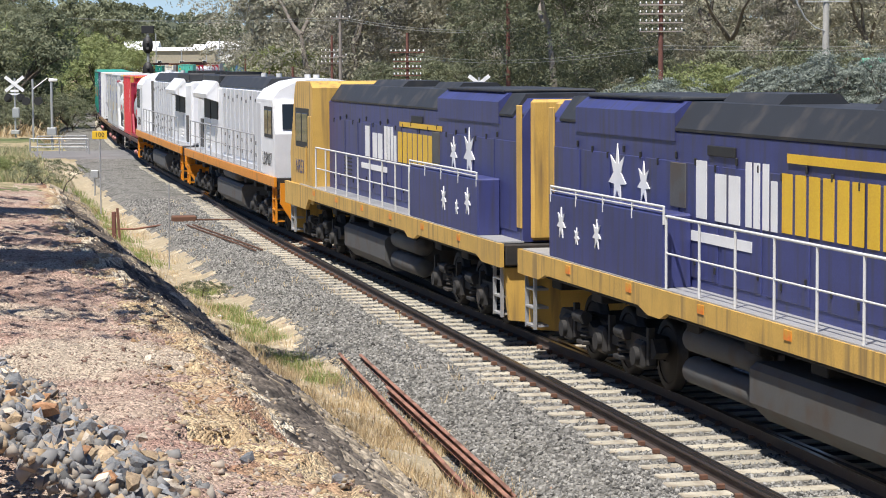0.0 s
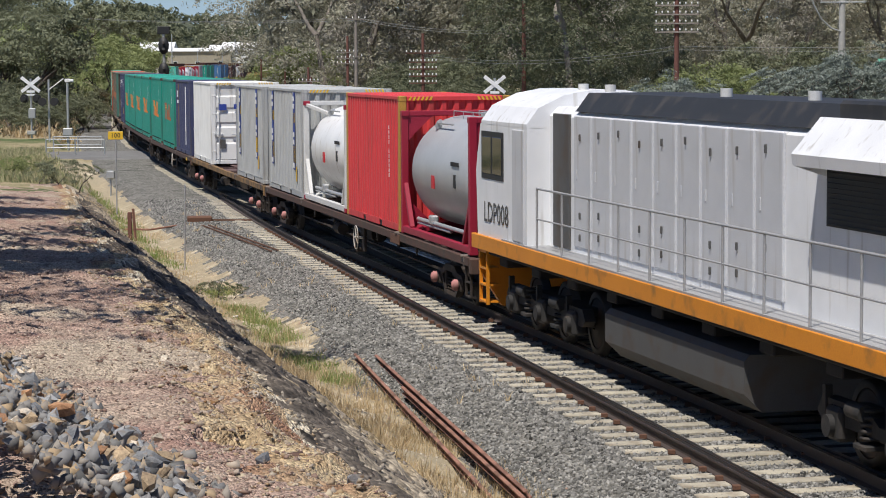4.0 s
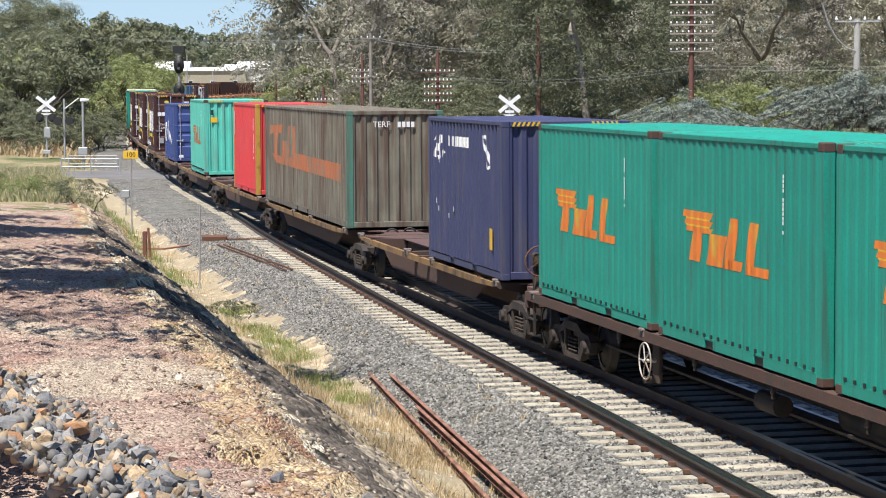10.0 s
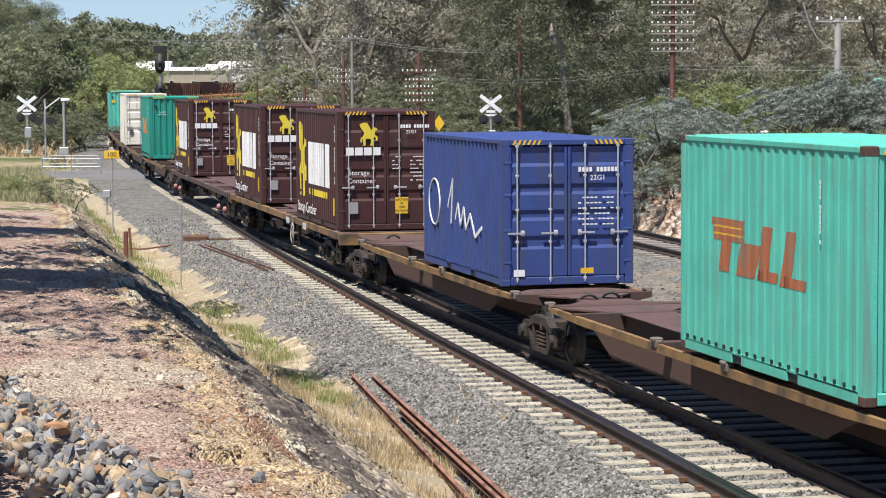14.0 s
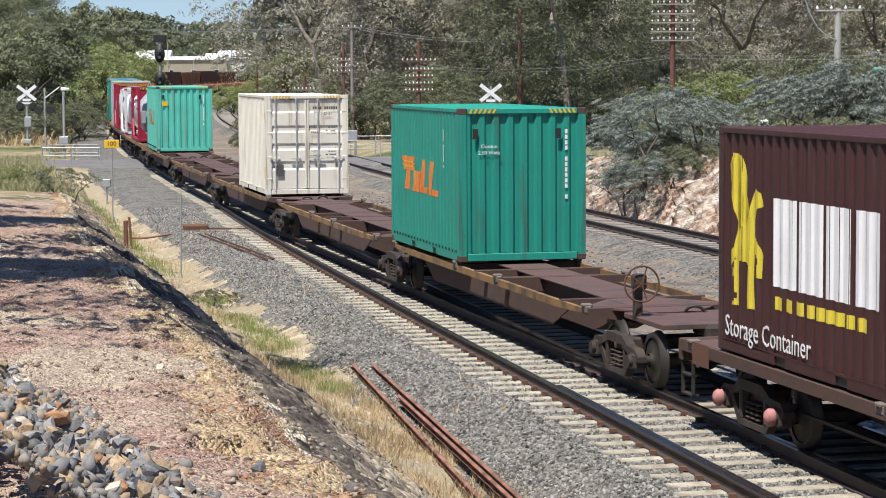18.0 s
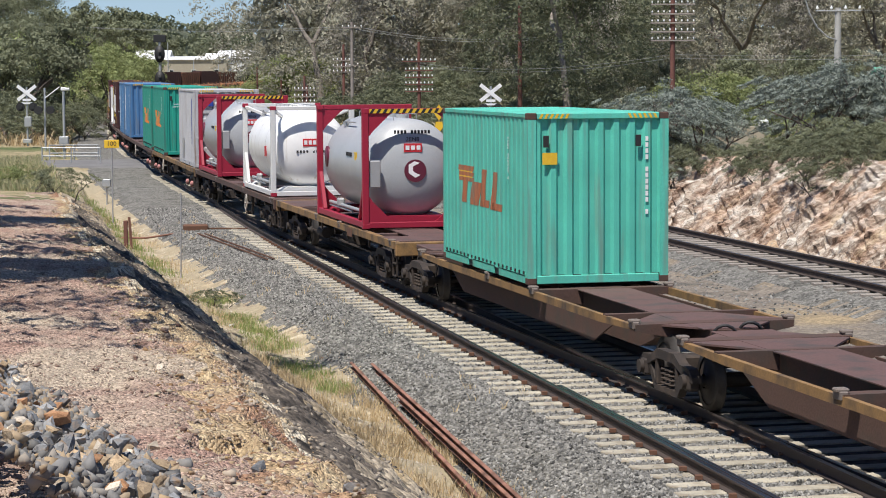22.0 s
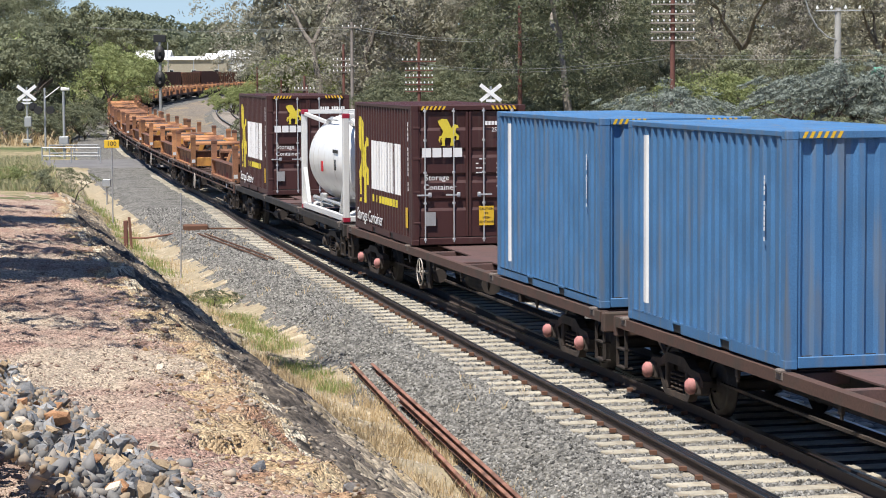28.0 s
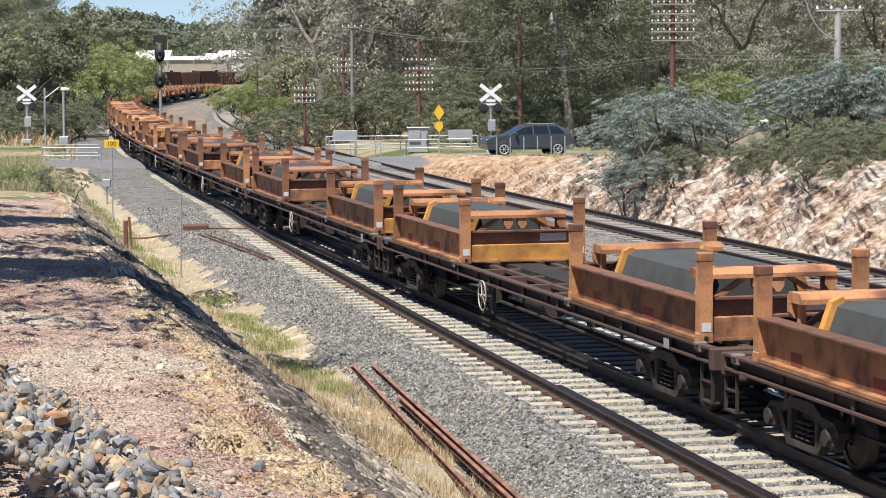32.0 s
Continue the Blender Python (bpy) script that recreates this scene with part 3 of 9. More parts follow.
for i in range(len(xs) - 1):
    for j in range(no - 1):
        fcs.append((i * no + j, (i + 1) * no + j, (i + 1) * no + j + 1, i * no + j + 1))
s.add(pts, fcs)
solid("road", s, "asphalt", "pale grey asphalt road over the level crossing", "road", kind="structure")


# ---- the cut rock face beyond the far track ----
m = bpy.data.materials.new("rock_face")
m.use_nodes = True
N, L = m.node_tree.nodes, m.node_tree.links
N["Principled BSDF"].inputs["Roughness"].default_value = 0.95
N["Principled BSDF"].inputs["Specular IOR Level"].default_value = 0.2
geo = N.new("ShaderNodeNewGeometry")
vec = N.new("ShaderNodeCombineXYZ")
for i, axis in enumerate(((0.25, -0.95, 0.62), (-0.55, 1.9, 3.1), (2.0, 0.5, 0.4))):
    d = N.new("ShaderNodeVectorMath")
    d.operation = "DOT_PRODUCT"
    d.inputs[1].default_value = axis
    L.new(geo.outputs["Position"], d.inputs[0])
    L.new(d.outputs["Value"], vec.inputs[i])
n1, n2 = N.new("ShaderNodeTexNoise"), N.new("ShaderNodeTexNoise")
for q, sc_ in ((n1, 1.0), (n2, 0.35)):
    q.inputs["Scale"].default_value, q.inputs["Detail"].default_value, q.inputs["Roughness"].default_value = sc_, 9, 0.62
    L.new(vec.outputs[0], q.inputs["Vector"])
r1, r2 = N.new("ShaderNodeValToRGB"), N.new("ShaderNodeValToRGB")
# the darkest stop paints shaded crevices into the rock's colour
for r_, stops in ((r1, ((0.34, (0.085, 0.065, 0.05)), (0.42, (0.29, 0.22, 0.17)), (0.50, (0.45, 0.38, 0.305)), (0.61, (0.66, 0.60, 0.52)))), (r2, ((0.44, (1.0, 1.0, 1.0)), (0.58, (0.88, 0.73, 0.65)), (0.70, (0.97, 0.86, 0.70))))):
    for i, (p_, c_) in enumerate(stops):
        e_ = r_.color_ramp.elements[i] if i < 2 else r_.color_ramp.elements.new(p_)
        e_.position, e_.color = p_, (*c_, 1)
L.new(n1.outputs["Fac"], r1.inputs["Fac"])
L.new(n2.outputs["Fac"], r2.inputs["Fac"])
mx = N.new("ShaderNodeMix")
mx.data_type, mx.blend_type = "RGBA", "MULTIPLY"
mx.inputs["Factor"].default_value = 1.0
L.new(r1.outputs["Color"], mx.inputs["A"])
L.new(r2.outputs["Color"], mx.inputs["B"])
sep, zone, soil, n4 = N.new("ShaderNodeSeparateXYZ"), N.new("ShaderNodeMapRange"), N.new("ShaderNodeMix"), N.new("ShaderNodeTexNoise")
L.new(geo.outputs["Position"], sep.inputs[0])
zone.inputs["From Min"].default_value, zone.inputs["From Max"].default_value = 86.0, 98.0
L.new(sep.outputs["Y"], zone.inputs["Value"])
n4.inputs["Scale"].default_value, n4.inputs["Detail"].default_value = 3.0, 8
L.new(geo.outputs["Position"], n4.inputs["Vector"])
r4 = N.new("ShaderNodeValToRGB")
for e_, p_, c_ in zip(r4.color_ramp.elements, (0.35, 0.65), ((0.26, 0.15, 0.085), (0.52, 0.38, 0.25))):
    e_.position, e_.color = p_, (*c_, 1)
L.new(n4.outputs["Fac"], r4.inputs["Fac"])
soil.data_type = "RGBA"
L.new(zone.outputs["Result"], soil.inputs["Factor"])
L.new(mx.outputs["Result"], soil.inputs["A"])
L.new(r4.outputs["Color"], soil.inputs["B"])
L.new(soil.outputs["Result"], N["Principled BSDF"].inputs["Base Color"])
b = N.new("ShaderNodeBump")
b.inputs["Strength"].default_value, b.inputs["Distance"].default_value = 1.0, 0.25
L.new(n1.outputs["Fac"], b.inputs["Height"])
L.new(b.outputs["Normal"], N["Principled BSDF"].inputs["Normal"])
MATS["rock_face"] = m
s = Shape()
FD, FK = steps((30, 101, 0.16)), steps((0, 1, 1 / 26))
pts = []
for D in FD:
    B = right_bank(D)
    prof = ((0.0, (13.45, -0.62)), (0.12, (13.8, -0.32)), (0.45, (14.55, 0.5 * B - 0.1)), (0.8, (15.5, 0.98 * B)), (0.92, (16.2, 1.06 * B + 0.06)), (1.0, (16.9, 1.05 * B - 0.25)))
    for k in FK:
        la, zz = lerp([(p_, q[0]) for p_, q in prof], k), lerp([(p_, q[1]) for p_, q in prof], k)
        u, v = -0.88 * D + 0.48 * zz, 0.48 * D + 0.88 * zz
        f = 0.75 * abs(noise.fractal(Vector((u * 0.3, v * 0.85, 3.0)), 1.0, 2.0, 5)) + 0.22 * noise.fractal(Vector((u * 0.8, v * 2.6, 7.0)), 0.9, 2.1, 4)
        f *= min(1.0, B + 0.15) * min(1, 6 * k, 7 * (1 - k) + 0.15)
        f += 0.10 * noise.fractal(Vector((u * 2.2, v * 4.2, 1.0)), 0.7, 2.1, 4)
        x, y, _ = line(D, la - 0.75 * f)
        pts.append((x, y, zz + 0.45 * f))
nk = len(FK)
s.add(pts, [(i * nk + j, i * nk + j + 1, (i + 1) * nk + j + 1, (i + 1) * nk + j) for i in range(len(FD) - 1) for j in range(nk - 1)])
solid("rock_face", s, "rock_face", "pale fractured rock face of the cutting", "rock face", kind="structure")
# ---- containers ----
PITCH, WAVE = 0.278, 0.036


STOPS_IN = (0.0, 0.33, 0.5, 0.83)


def wave(u):
    """Depth of the corrugation at u metres: 0 on the ridge, WAVE in the groove."""
    k = (u / PITCH) % 1.0
    if k < 0.33:
        return 0.0
    if k < 0.5:
        return WAVE * (k - 0.33) / 0.17
    if k < 0.83:
        return WAVE
    return WAVE * (1 - (k - 0.83) / 0.17)


def wave_stops(a, b):
    out = [a]
    for n in range(math.floor(a / PITCH) - 1, math.ceil(b / PITCH) + 1):
        out += [(n + q) * PITCH for q in STOPS_IN if a + 1e-4 < (n + q) * PITCH < b - 1e-4]
    return out + [b]


def wave_sheet(a, b, z0, z1, place):
    """A corrugated sheet from a to b; place(u, depth, z) gives its points."""
    s = Shape()
    us = wave_stops(a, b)
    p = [place(u, wave(u), z) for u in us for z in (z0, z1)]
    return s.add(p, [(2 * i, 2 * i + 2, 2 * i + 3, 2 * i + 1) for i in range(len(us) - 1)])


def inside(poly, u):
    """Heights at which the upright line at u enters and leaves an outline."""
    hits = []
    for (a, p), (b, q) in zip(poly, poly[1:] + poly[:1]):
        if (a <= u) != (b <= u):
            hits.append(p + (q - p) * (u - a) / (b - a))
    hits.sort()
    return list(zip(hits[::2], hits[1::2]))


def decal(polys, side_x, step=0.035, sign=-1, depth=1.0):
    """Paint on a corrugated side: outlines in (along, up) laid on the ridges and grooves."""
    s = Shape()
    for poly in polys:
        lo, hi = min(p[0] for p in poly), max(p[0] for p in poly)
        n = max(2, round((hi - lo) / step))
        for i in range(n):
            a, b = lo + (hi - lo) * i / n, lo + (hi - lo) * (i + 1) / n
            at_a, at_b = inside(poly, a + 1e-5), inside(poly, b - 1e-5)
            if len(at_a) != len(at_b):
                at_a = at_b = inside(poly, (a + b) / 2 + 1e-5)
            for (z0, z1), (z2, z3) in zip(at_a, at_b):
                xa, xb = side_x - sign * wave(a) * depth + sign * 0.004, side_x - sign * wave(b) * depth + sign * 0.004
                s.add([(xa, a, z0), (xb, b, z2), (xb, b, z3), (xa, a, z1)], [(0, 1, 2, 3)])
    s.weld = True
    return s


def slant(u, z, w, h, lean=0.18):
    return [(u, z), (u + w, z), (u + w + lean * h, z + h), (u + lean * h, z + h)]


# outlines run along the side from its far end (left as seen) to its near end
def mark_bars(u, z, k=1.0):
    """Abstract orange company mark: a slanted head bar over four leaning blocks."""
    g = []
    for a, b in ((0.56, 0.66), (0.69, 0.79), (0.82, 0.95)):
        g.append([(u + (0.2 - 0.2 * b) * k, z + a * k), (u + 0.74 * k, z + a * k), (u + 0.78 * k, z + b * k), (u + (0.22 - 0.2 * b) * k, z + b * k)])
    g.append(slant(u + 0.18 * k, z + 0.02 * k, 0.26 * k, 0.62 * k, 0.14))
    g.append(slant(u + 0.60 * k, z + 0.0, 0.42 * k, 0.58 * k, 0.2))
    g.append(slant(u + 1.06 * k, z + 0.0, 0.22 * k, 0.92 * k, 0.14))
    g.append(slant(u + 1.06 * k, z + 0.0, 0.42 * k, 0.18 * k, 0.14))
    g.append(slant(u + 1.56 * k, z - 0.02 * k, 0.20 * k, 0.92 * k, 0.12))
    g.append(slant(u + 1.56 * k, z - 0.02 * k, 0.52 * k, 0.17 * k, 0.12))
    return [[(-(u + (a - u) * 1.55), z + 0.10 + (b - z) * 0.74) for a, b in q] for q in g]


def wing_outlines():
    """Abstract golden winged shape in a box 1.2 wide and 2.0 high: feathers, body, head, legs, tail."""
    g = [[(0.36, 0.95), (0.06 + 0.05 * i, 1.60 + 0.10 * i), (0.0 + 0.06 * i, 1.84 + 0.05 * i), (0.30 + 0.07 * i, 1.84 + 0.04 * i), (0.66 + 0.05 * i, 1.20)] for i in range(4)]
    g.append([(0.20, 0.66), (0.32, 1.16), (0.68, 1.36), (1.00, 1.14), (0.98, 0.72), (0.76, 0.56), (0.44, 0.60)])
    g.append([(0.76, 1.20), (0.84, 1.48), (0.96, 1.58), (1.12, 1.50), (1.18, 1.34), (1.04, 1.30), (0.98, 1.10)])
    g.append([(0.30, 0.80), (0.20, 0.45), (0.26, 0.10), (0.16, 0.0), (0.40, 0.0), (0.38, 0.40), (0.48, 0.72)])
    g.append([(0.72, 0.72), (0.74, 0.35), (0.68, 0.0), (0.90, 0.0), (0.86, 0.36), (0.90, 0.80)])
    g.append([(0.88, 0.86), (1.06, 0.66), (1.02, 0.42), (1.16, 0.42), (1.18, 0.72), (0.94, 1.02)])
    g.append([(0.28, 0.78), (0.10, 0.70), (0.04, 0.40), (0.12, 0.22), (0.14, 0.50), (0.30, 0.64)])
    return g


def mark_wing(u, z, k=1.0):
    return [[(-(u + a * k), z + b * k) for a, b in q] for q in wing_outlines()]


def mark_blocks(u, z, w, h, n=4, gap=0.07):
    """A row of upright blocks standing for a company name."""
    g = []
    bw = (w - gap * (n - 1)) / n
    for i in range(n):
        a = u + i * (bw + gap)
        g.append([(a, z), (a + bw * 0.86, z), (a + bw * 0.86, z + h), (a, z + h)])
    return [[(-a, b) for a, b in q] for q in g]


def rect(u, z, w, h):
    return [[(-u, z), (-(u + w), z), (-(u + w), z + h), (-u, z + h)]]


BOX_MESH = {}


def box_part(kind, L, h, w, colour):
    """Shared meshes of container parts."""
    key = (kind, L, h, w, colour)
    if key in BOX_MESH:
        return BOX_MESH[key]
    s, hw, hl = Shape(), w / 2, L / 2
    if kind == "side_panel":
        s = wave_sheet(-hl + 0.13, hl - 0.13, 0.15, h - 0.07, lambda u, d, z: (-hw + 0.012 + d * (0.4 if w == 2.5 else 1.0), u, z))
    elif kind == "end_panel":
        s = wave_sheet(-hw + 0.12, hw - 0.12, 0.14, h - 0.10, lambda u, d, z: (u, -hl + 0.03 + d * 1.3, z))
    elif kind == "roof":
        us = wave_stops(-hl + 0.14, hl - 0.14)
        p = [(x, u, h - 0.012 - wave(u) * 0.5) for u in us for x in (-hw + 0.05, hw - 0.05)]
        s.add(p, [(2 * i, 2 * i + 1, 2 * i + 3, 2 * i + 2) for i in range(len(us) - 1)])
    elif kind == "floor":
        s.box(0, 0, 0.13, w - 0.12, L - 0.1, 0.06)
    elif kind == "bottom_rail":
        for a, b in ((-hl + 0.18, -1.10), (-0.76, 0.76), (1.10, hl - 0.18)):
            s.box(-hw + 0.03, (a + b) / 2, 0.085, 0.05, b - a, 0.15, 0.008)
        s.box(-hw + 0.03, 0, 0.145, 0.05, L - 0.36, 0.03)
    elif kind == "top_rail":
        s.box(-hw + 0.03, 0, h - 0.045, 0.06, L - 0.34, 0.07, 0.008)
    elif kind == "end_sill":
        s.box(0, -hl + 0.05, 0.08, w - 0.34, 0.08, 0.14, 0.01)
    elif kind == "end_header":
        s.box(0, -hl + 0.05, h - 0.055, w - 0.34, 0.09, 0.10, 0.01)
    elif kind == "corner_post":
        s.slab([(-hw + 0.004, -hl + 0.004), (-hw + 0.15, -hl + 0.004), (-hw + 0.15, -hl + 0.05), (-hw + 0.05, -hl + 0.06), (-hw + 0.05, -hl + 0.17), (-hw + 0.004, -hl + 0.17)], 2, 0.11, h - 0.11)
    elif kind == "corner_casting":
        s.box(-hw + 0.081, -hl + 0.089, 0.059, 0.162, 0.178, 0.118, 0.012)
        s.rod((-hw - 0.001, -hl + 0.09, 0.06), (-hw + 0.02, -hl + 0.09, 0.06), 0.033, 10)
    elif kind == "door":
        x0, x1 = -hw + 0.14, -0.012
        rows = []
        z0, z1 = 0.17, h - 0.13
        rows.append((z0, 0.0))
        bands = [0.0, 0.22, 0.30, 0.44, 0.50, 0.64, 0.70, 0.86, 1.0]
        for i, b in enumerate(bands[1:-1]):
            zz = z0 + (z1 - z0) * b
            d = 0.03 if i % 2 == 0 else 0.0
            e = 0.0 if i % 2 == 0 else 0.03
            rows += [(zz - 0.03, e), (zz + 0.03, d)]
        rows.append((z1, 0.0))
        p = [(x, -hl + 0.045 + d, z) for z, d in rows for x in (x0, x1)]
        s.add(p, [(2 * i, 2 * i + 1, 2 * i + 3, 2 * i + 2) for i in range(len(rows) - 1)])
        s.box(x0 + 0.02, -hl + 0.045, (z0 + z1) / 2, 0.05, 0.05, z1 - z0, 0.006)
        s.box(x1 - 0.02, -hl + 0.045, (z0 + z1) / 2, 0.05, 0.05, z1 - z0, 0.006)
    elif kind == "lock_rod":
        s.rod((0, -hl + 0.005, 0.06), (0, -hl + 0.005, h - 0.06), 0.015, 8)
        for z in (0.12, h * 0.3, h * 0.52, h * 0.75, h - 0.12):
            s.box(0, -hl + 0.018, z, 0.065, 0.04, 0.045, 0.008)
    elif kind == "lock_handle":
        s.bar((-0.17, -hl - 0.004, h * 0.36), (0.13, -hl - 0.004, h * 0.36), 0.03)
        s.box(0.10, -hl + 0.01, h * 0.36, 0.07, 0.04, 0.10, 0.01)
    elif kind == "hinge":
        s.box(-hw + 0.11, -hl + 0.008, 0, 0.15, 0.02, 0.045, 0.006)
    elif kind == "hazard_band":
        for i in range(6):
            a = -hw + 0.20 + i * 0.09
            s.add([(a, -hl + 0.002, h - 0.095), (a + 0.045, -hl + 0.002, h - 0.095), (a + 0.085, -hl + 0.002, h - 0.015), (a + 0.04, -hl + 0.002, h - 0.015)], [(0, 1, 2, 3)])
    elif kind == "fork_pocket":
        s.box(-hw + 0.09, 0.93, 0.075, 0.12, 0.34, 0.12)
    me = s.mesh(kind, M(colour))
    BOX_MESH[key] = me
    return me


FX = Matrix.Diagonal((-1, 1, 1, 1))
FY = Matrix.Diagonal((1, -1, 1, 1))
TURN180 = pose(0, 0, 0, 0, 0, 180)


def container(label, colour, d0, doors=False, h=2.591, L=6.058, w=2.438, post=None, hazard=True, z=1.08, pockets=True, casting=None):
    """A freight container whose near end lies d0 metres along the line at the start. Built about the middle of its base."""
    ob = thing("shipping_container", label, "container", "containers on the train")
    post = post or colour
    P = lambda kind, col, m=None, name=None: part(name or kind, box_part(kind, L, h, w, col), col, ob, at=m)
    for m in (None, TURN180):
        P("side_panel", colour, m)
        P("bottom_rail", colour, m)
        P("top_rail", colour, m)
        P("end_sill", colour, m)
        P("end_header", colour, m)
        if pockets:
            P("fork_pocket", "black", m)
            P("fork_pocket", "black", m @ FY if m else FY)
    for m in (None, FX, FY, TURN180):
        P("corner_post", post, m)
        P("corner_casting", casting or post, m)
        P("corner_casting", casting or post, (m or Matrix()) @ pose(0, 0, h - 0.118))
    P("roof", colour)
    P("floor", "wagon_black")
    P("end_panel", colour, TURN180)
    if doors:
        for m in (None, FX):
            dr = P("door", colour, m)
            for x in (-0.93, -0.32):
                part("lock_rod", box_part("lock_rod", L, h, w, "lock_rod"), "lock_rod", dr, at=pose(x, 0, 0))
                part("lock_handle", box_part("lock_handle", L, h, w, "lock_rod"), "lock_rod", dr, at=pose(x, 0, 0))
            for k in (0.16, 0.38, 0.62, 0.84):
                part("hinge", box_part("hinge", L, h, w, colour), colour, dr, at=pose(0, 0, h * k))
    else:
        P("end_panel", colour)
    if hazard:
        tagged(P("hazard_band", "yellow"), kind="stuff")
        tagged(P("hazard_band", "yellow", FX), kind="stuff")
    return on_train(ob, d0 + L / 2, z=z)


def paint_side(ob, name, polys, colour, label="", L=6.058, w=2.438):
    return part(name, decal([list(p) for p in polys], -w / 2 + 0.012, depth=0.4 if w == 2.5 else 1.0), colour, ob, label)


def plate(ob, name, x, z, sx, sz, colour, L=6.058, label="", y=None):
    """A flat sticker on the near end."""
    s = Shape().box(x, (-L / 2 + 0.005 if y is None else y), z, sx, 0.006, sz)
    return part(name, s, colour, ob, label)


def side_plate(ob, name, u, z, su, sz, colour, w=2.438, label=""):
    """A flat sticker on the near side; u runs from the far end."""
    s = Shape().box(-w / 2 + 0.008, -u, z, 0.006, su, sz)
    return part(name, s, colour, ob, label)


def end_words(ob, text, size, x, z, colour, L=6.058, y=None):
    return words(text, size, colour, ob, pose(x, (-L / 2 - 0.002) if y is None else y, z, 90, 0, 0))


def side_words(ob, text, size, u, z, colour, w=2.438):
    return words(text, size, colour, ob, pose(-w / 2 - 0.002, -u, z, 90, 0, -90))


def code_bars(ob, x, z, n, colour, upright=False, L=6.058, size=0.09, side=False, w=2.438):
    """Unread code: a row of small bars."""
    s = Shape()
    for i in range(n):
        if i in (4, 11):
            continue
        if side:
            s.box(-w / 2 + 0.006, -x if upright else -(x + i * size * 0.75), z - i * size * 1.15 if upright else z, 0.006, size * 0.55, size * 0.9)
        else:
            s.box(x if upright else x + i * size * 0.75, -L / 2 + 0.012, z - i * size * 1.15 if upright else z, size * 0.55, 0.006, size * 0.9)
    return tagged(part("code_mark", s, colour, ob), kind="stuff")


def code_dots(ob, x, z, rows, cols, colour, L=6.058):
    s = Shape()
    for r in range(rows):
        for c in range(cols):
            if (r * 7 + c * 3) % 5:
                s.box(x + c * 0.075, -L / 2 + 0.012, z - r * 0.095, 0.055, 0.006, 0.024)
    return tagged(part("small_print", s, colour, ob), kind="stuff")


# the containers in their order from the locomotives back
def maroon_box(d0, band="yellow label"):
    ob = container("dark maroon container with golden wing mark and white name blocks", "maroon", d0, True, 2.896)
    paint_side(ob, "wing_mark", mark_wing(-2.72, 0.62, 0.98), "gold", "golden winged mark")
    for q in mark_blocks(-1.15, 0.98, 3.2, 1.08, 4, 0.05):
        paint_side(ob, "name_block", [q], "white", "white block of a name mark")
    for i in range(9):
        paint_side(ob, "name_line_block", rect(-1.1 + i * 0.31, 0.70, 0.24, 0.16), "gold")
    side_words(ob, "Storage Container", 0.38, -1.35, 0.33, "white")
    code_bars(ob, 2.66, 2.5, 14, "white", True, side=True)
    side_plate(ob, "caution_label", 2.5, 0.55, 0.2, 0.42, "yellow")
    s = Shape()
    for i, q in enumerate(wing_outlines()):
        s.slab([(-0.66 + a * 0.38, 2.06 + b * 0.28) for a, b in q], 1, -3.034 - 0.0006 * i, -3.028)
    part("wing_mark", s, "gold", ob)
    for i in range(4):
        part("name_block", shared("end_block", lambda: Shape().box(0, -3.034, 1.92, 0.19, 0.006, 0.19), "white"), "white", ob, at=pose(-0.90 + i * 0.22, 0, 0))
    end_words(ob, "Storage", 0.17, -0.68, 1.40, "white")
    end_words(ob, "Container", 0.17, -0.62, 1.20, "white")
    code_bars(ob, 0.38, 2.52, 11, "white")
    end_words(ob, "25G1", 0.12, 0.62, 2.38, "white")
    code_dots(ob, 0.62, 1.78, 7, 5, "white")
    code_dots(ob, 0.18, 1.78, 4, 3, "white")
    plate(ob, "caution_label", 0.37, 0.60, 0.32, 0.40, "yellow", y=-3.034)
    for i, w_ in enumerate(("CAUTION", "9'6", "HIGH", "CONTAINER")):
        end_words(ob, w_, 0.068, 0.37, 0.74 - 0.09 * i, "black", y=-3.040)
    plate(ob, "grey_panel", -0.82, 0.55, 0.22, 0.28, "steel_grey", y=-3.034)
    return ob


def teal_box(d0, light=False, worn=False, mark=True):
    c = "light_teal" if light else "teal"
    ob = container("%s container with %s orange company mark" % ("pale sea-green" if light else "deep teal green", "peeling" if worn else "bright"), c, d0, False, 2.9, w=2.5, casting="wagon_brown")
    if mark:
        paint_side(ob, "company_mark", mark_bars(-2.0 if not light else -1.9, 1.05, 1.0), "faded_orange" if worn else "logo_orange", "orange block mark", w=2.5)
        u0 = -2.0 if not light else -1.9
        paint_side(ob, "mark_stripe", [q for z_ in (1.638, 1.734) for q in rect(u0 + 0.1, z_, 1.0, 0.024)], "yellow", w=2.5)
    code_bars(ob, 0.86, 2.45, 13, "white", True)
    code_bars(ob, 1.75, 2.45, 13, "white", True, side=True, w=2.5, size=0.05)
    for x in (-0.93, 0.70):
        part("lashing_ring", Shape().box(x, -3.035, 2.42, 0.10, 0.02, 0.20, 0.008), "black", ob)
    if light:
        plate(ob, "wide_label", -0.86, 2.13, 0.26, 0.20, "yellow", y=-3.02)
    else:
        end_words(ob, "Caution", 0.10, -0.66, 2.18, "white", y=-3.026)
        end_words(ob, "2.50 Wide", 0.10, -0.66, 2.06, "white", y=-3.026)
    tagged(part("bolt_row", row_of_bolts(2.5), "black", ob), kind="stuff")
    return ob


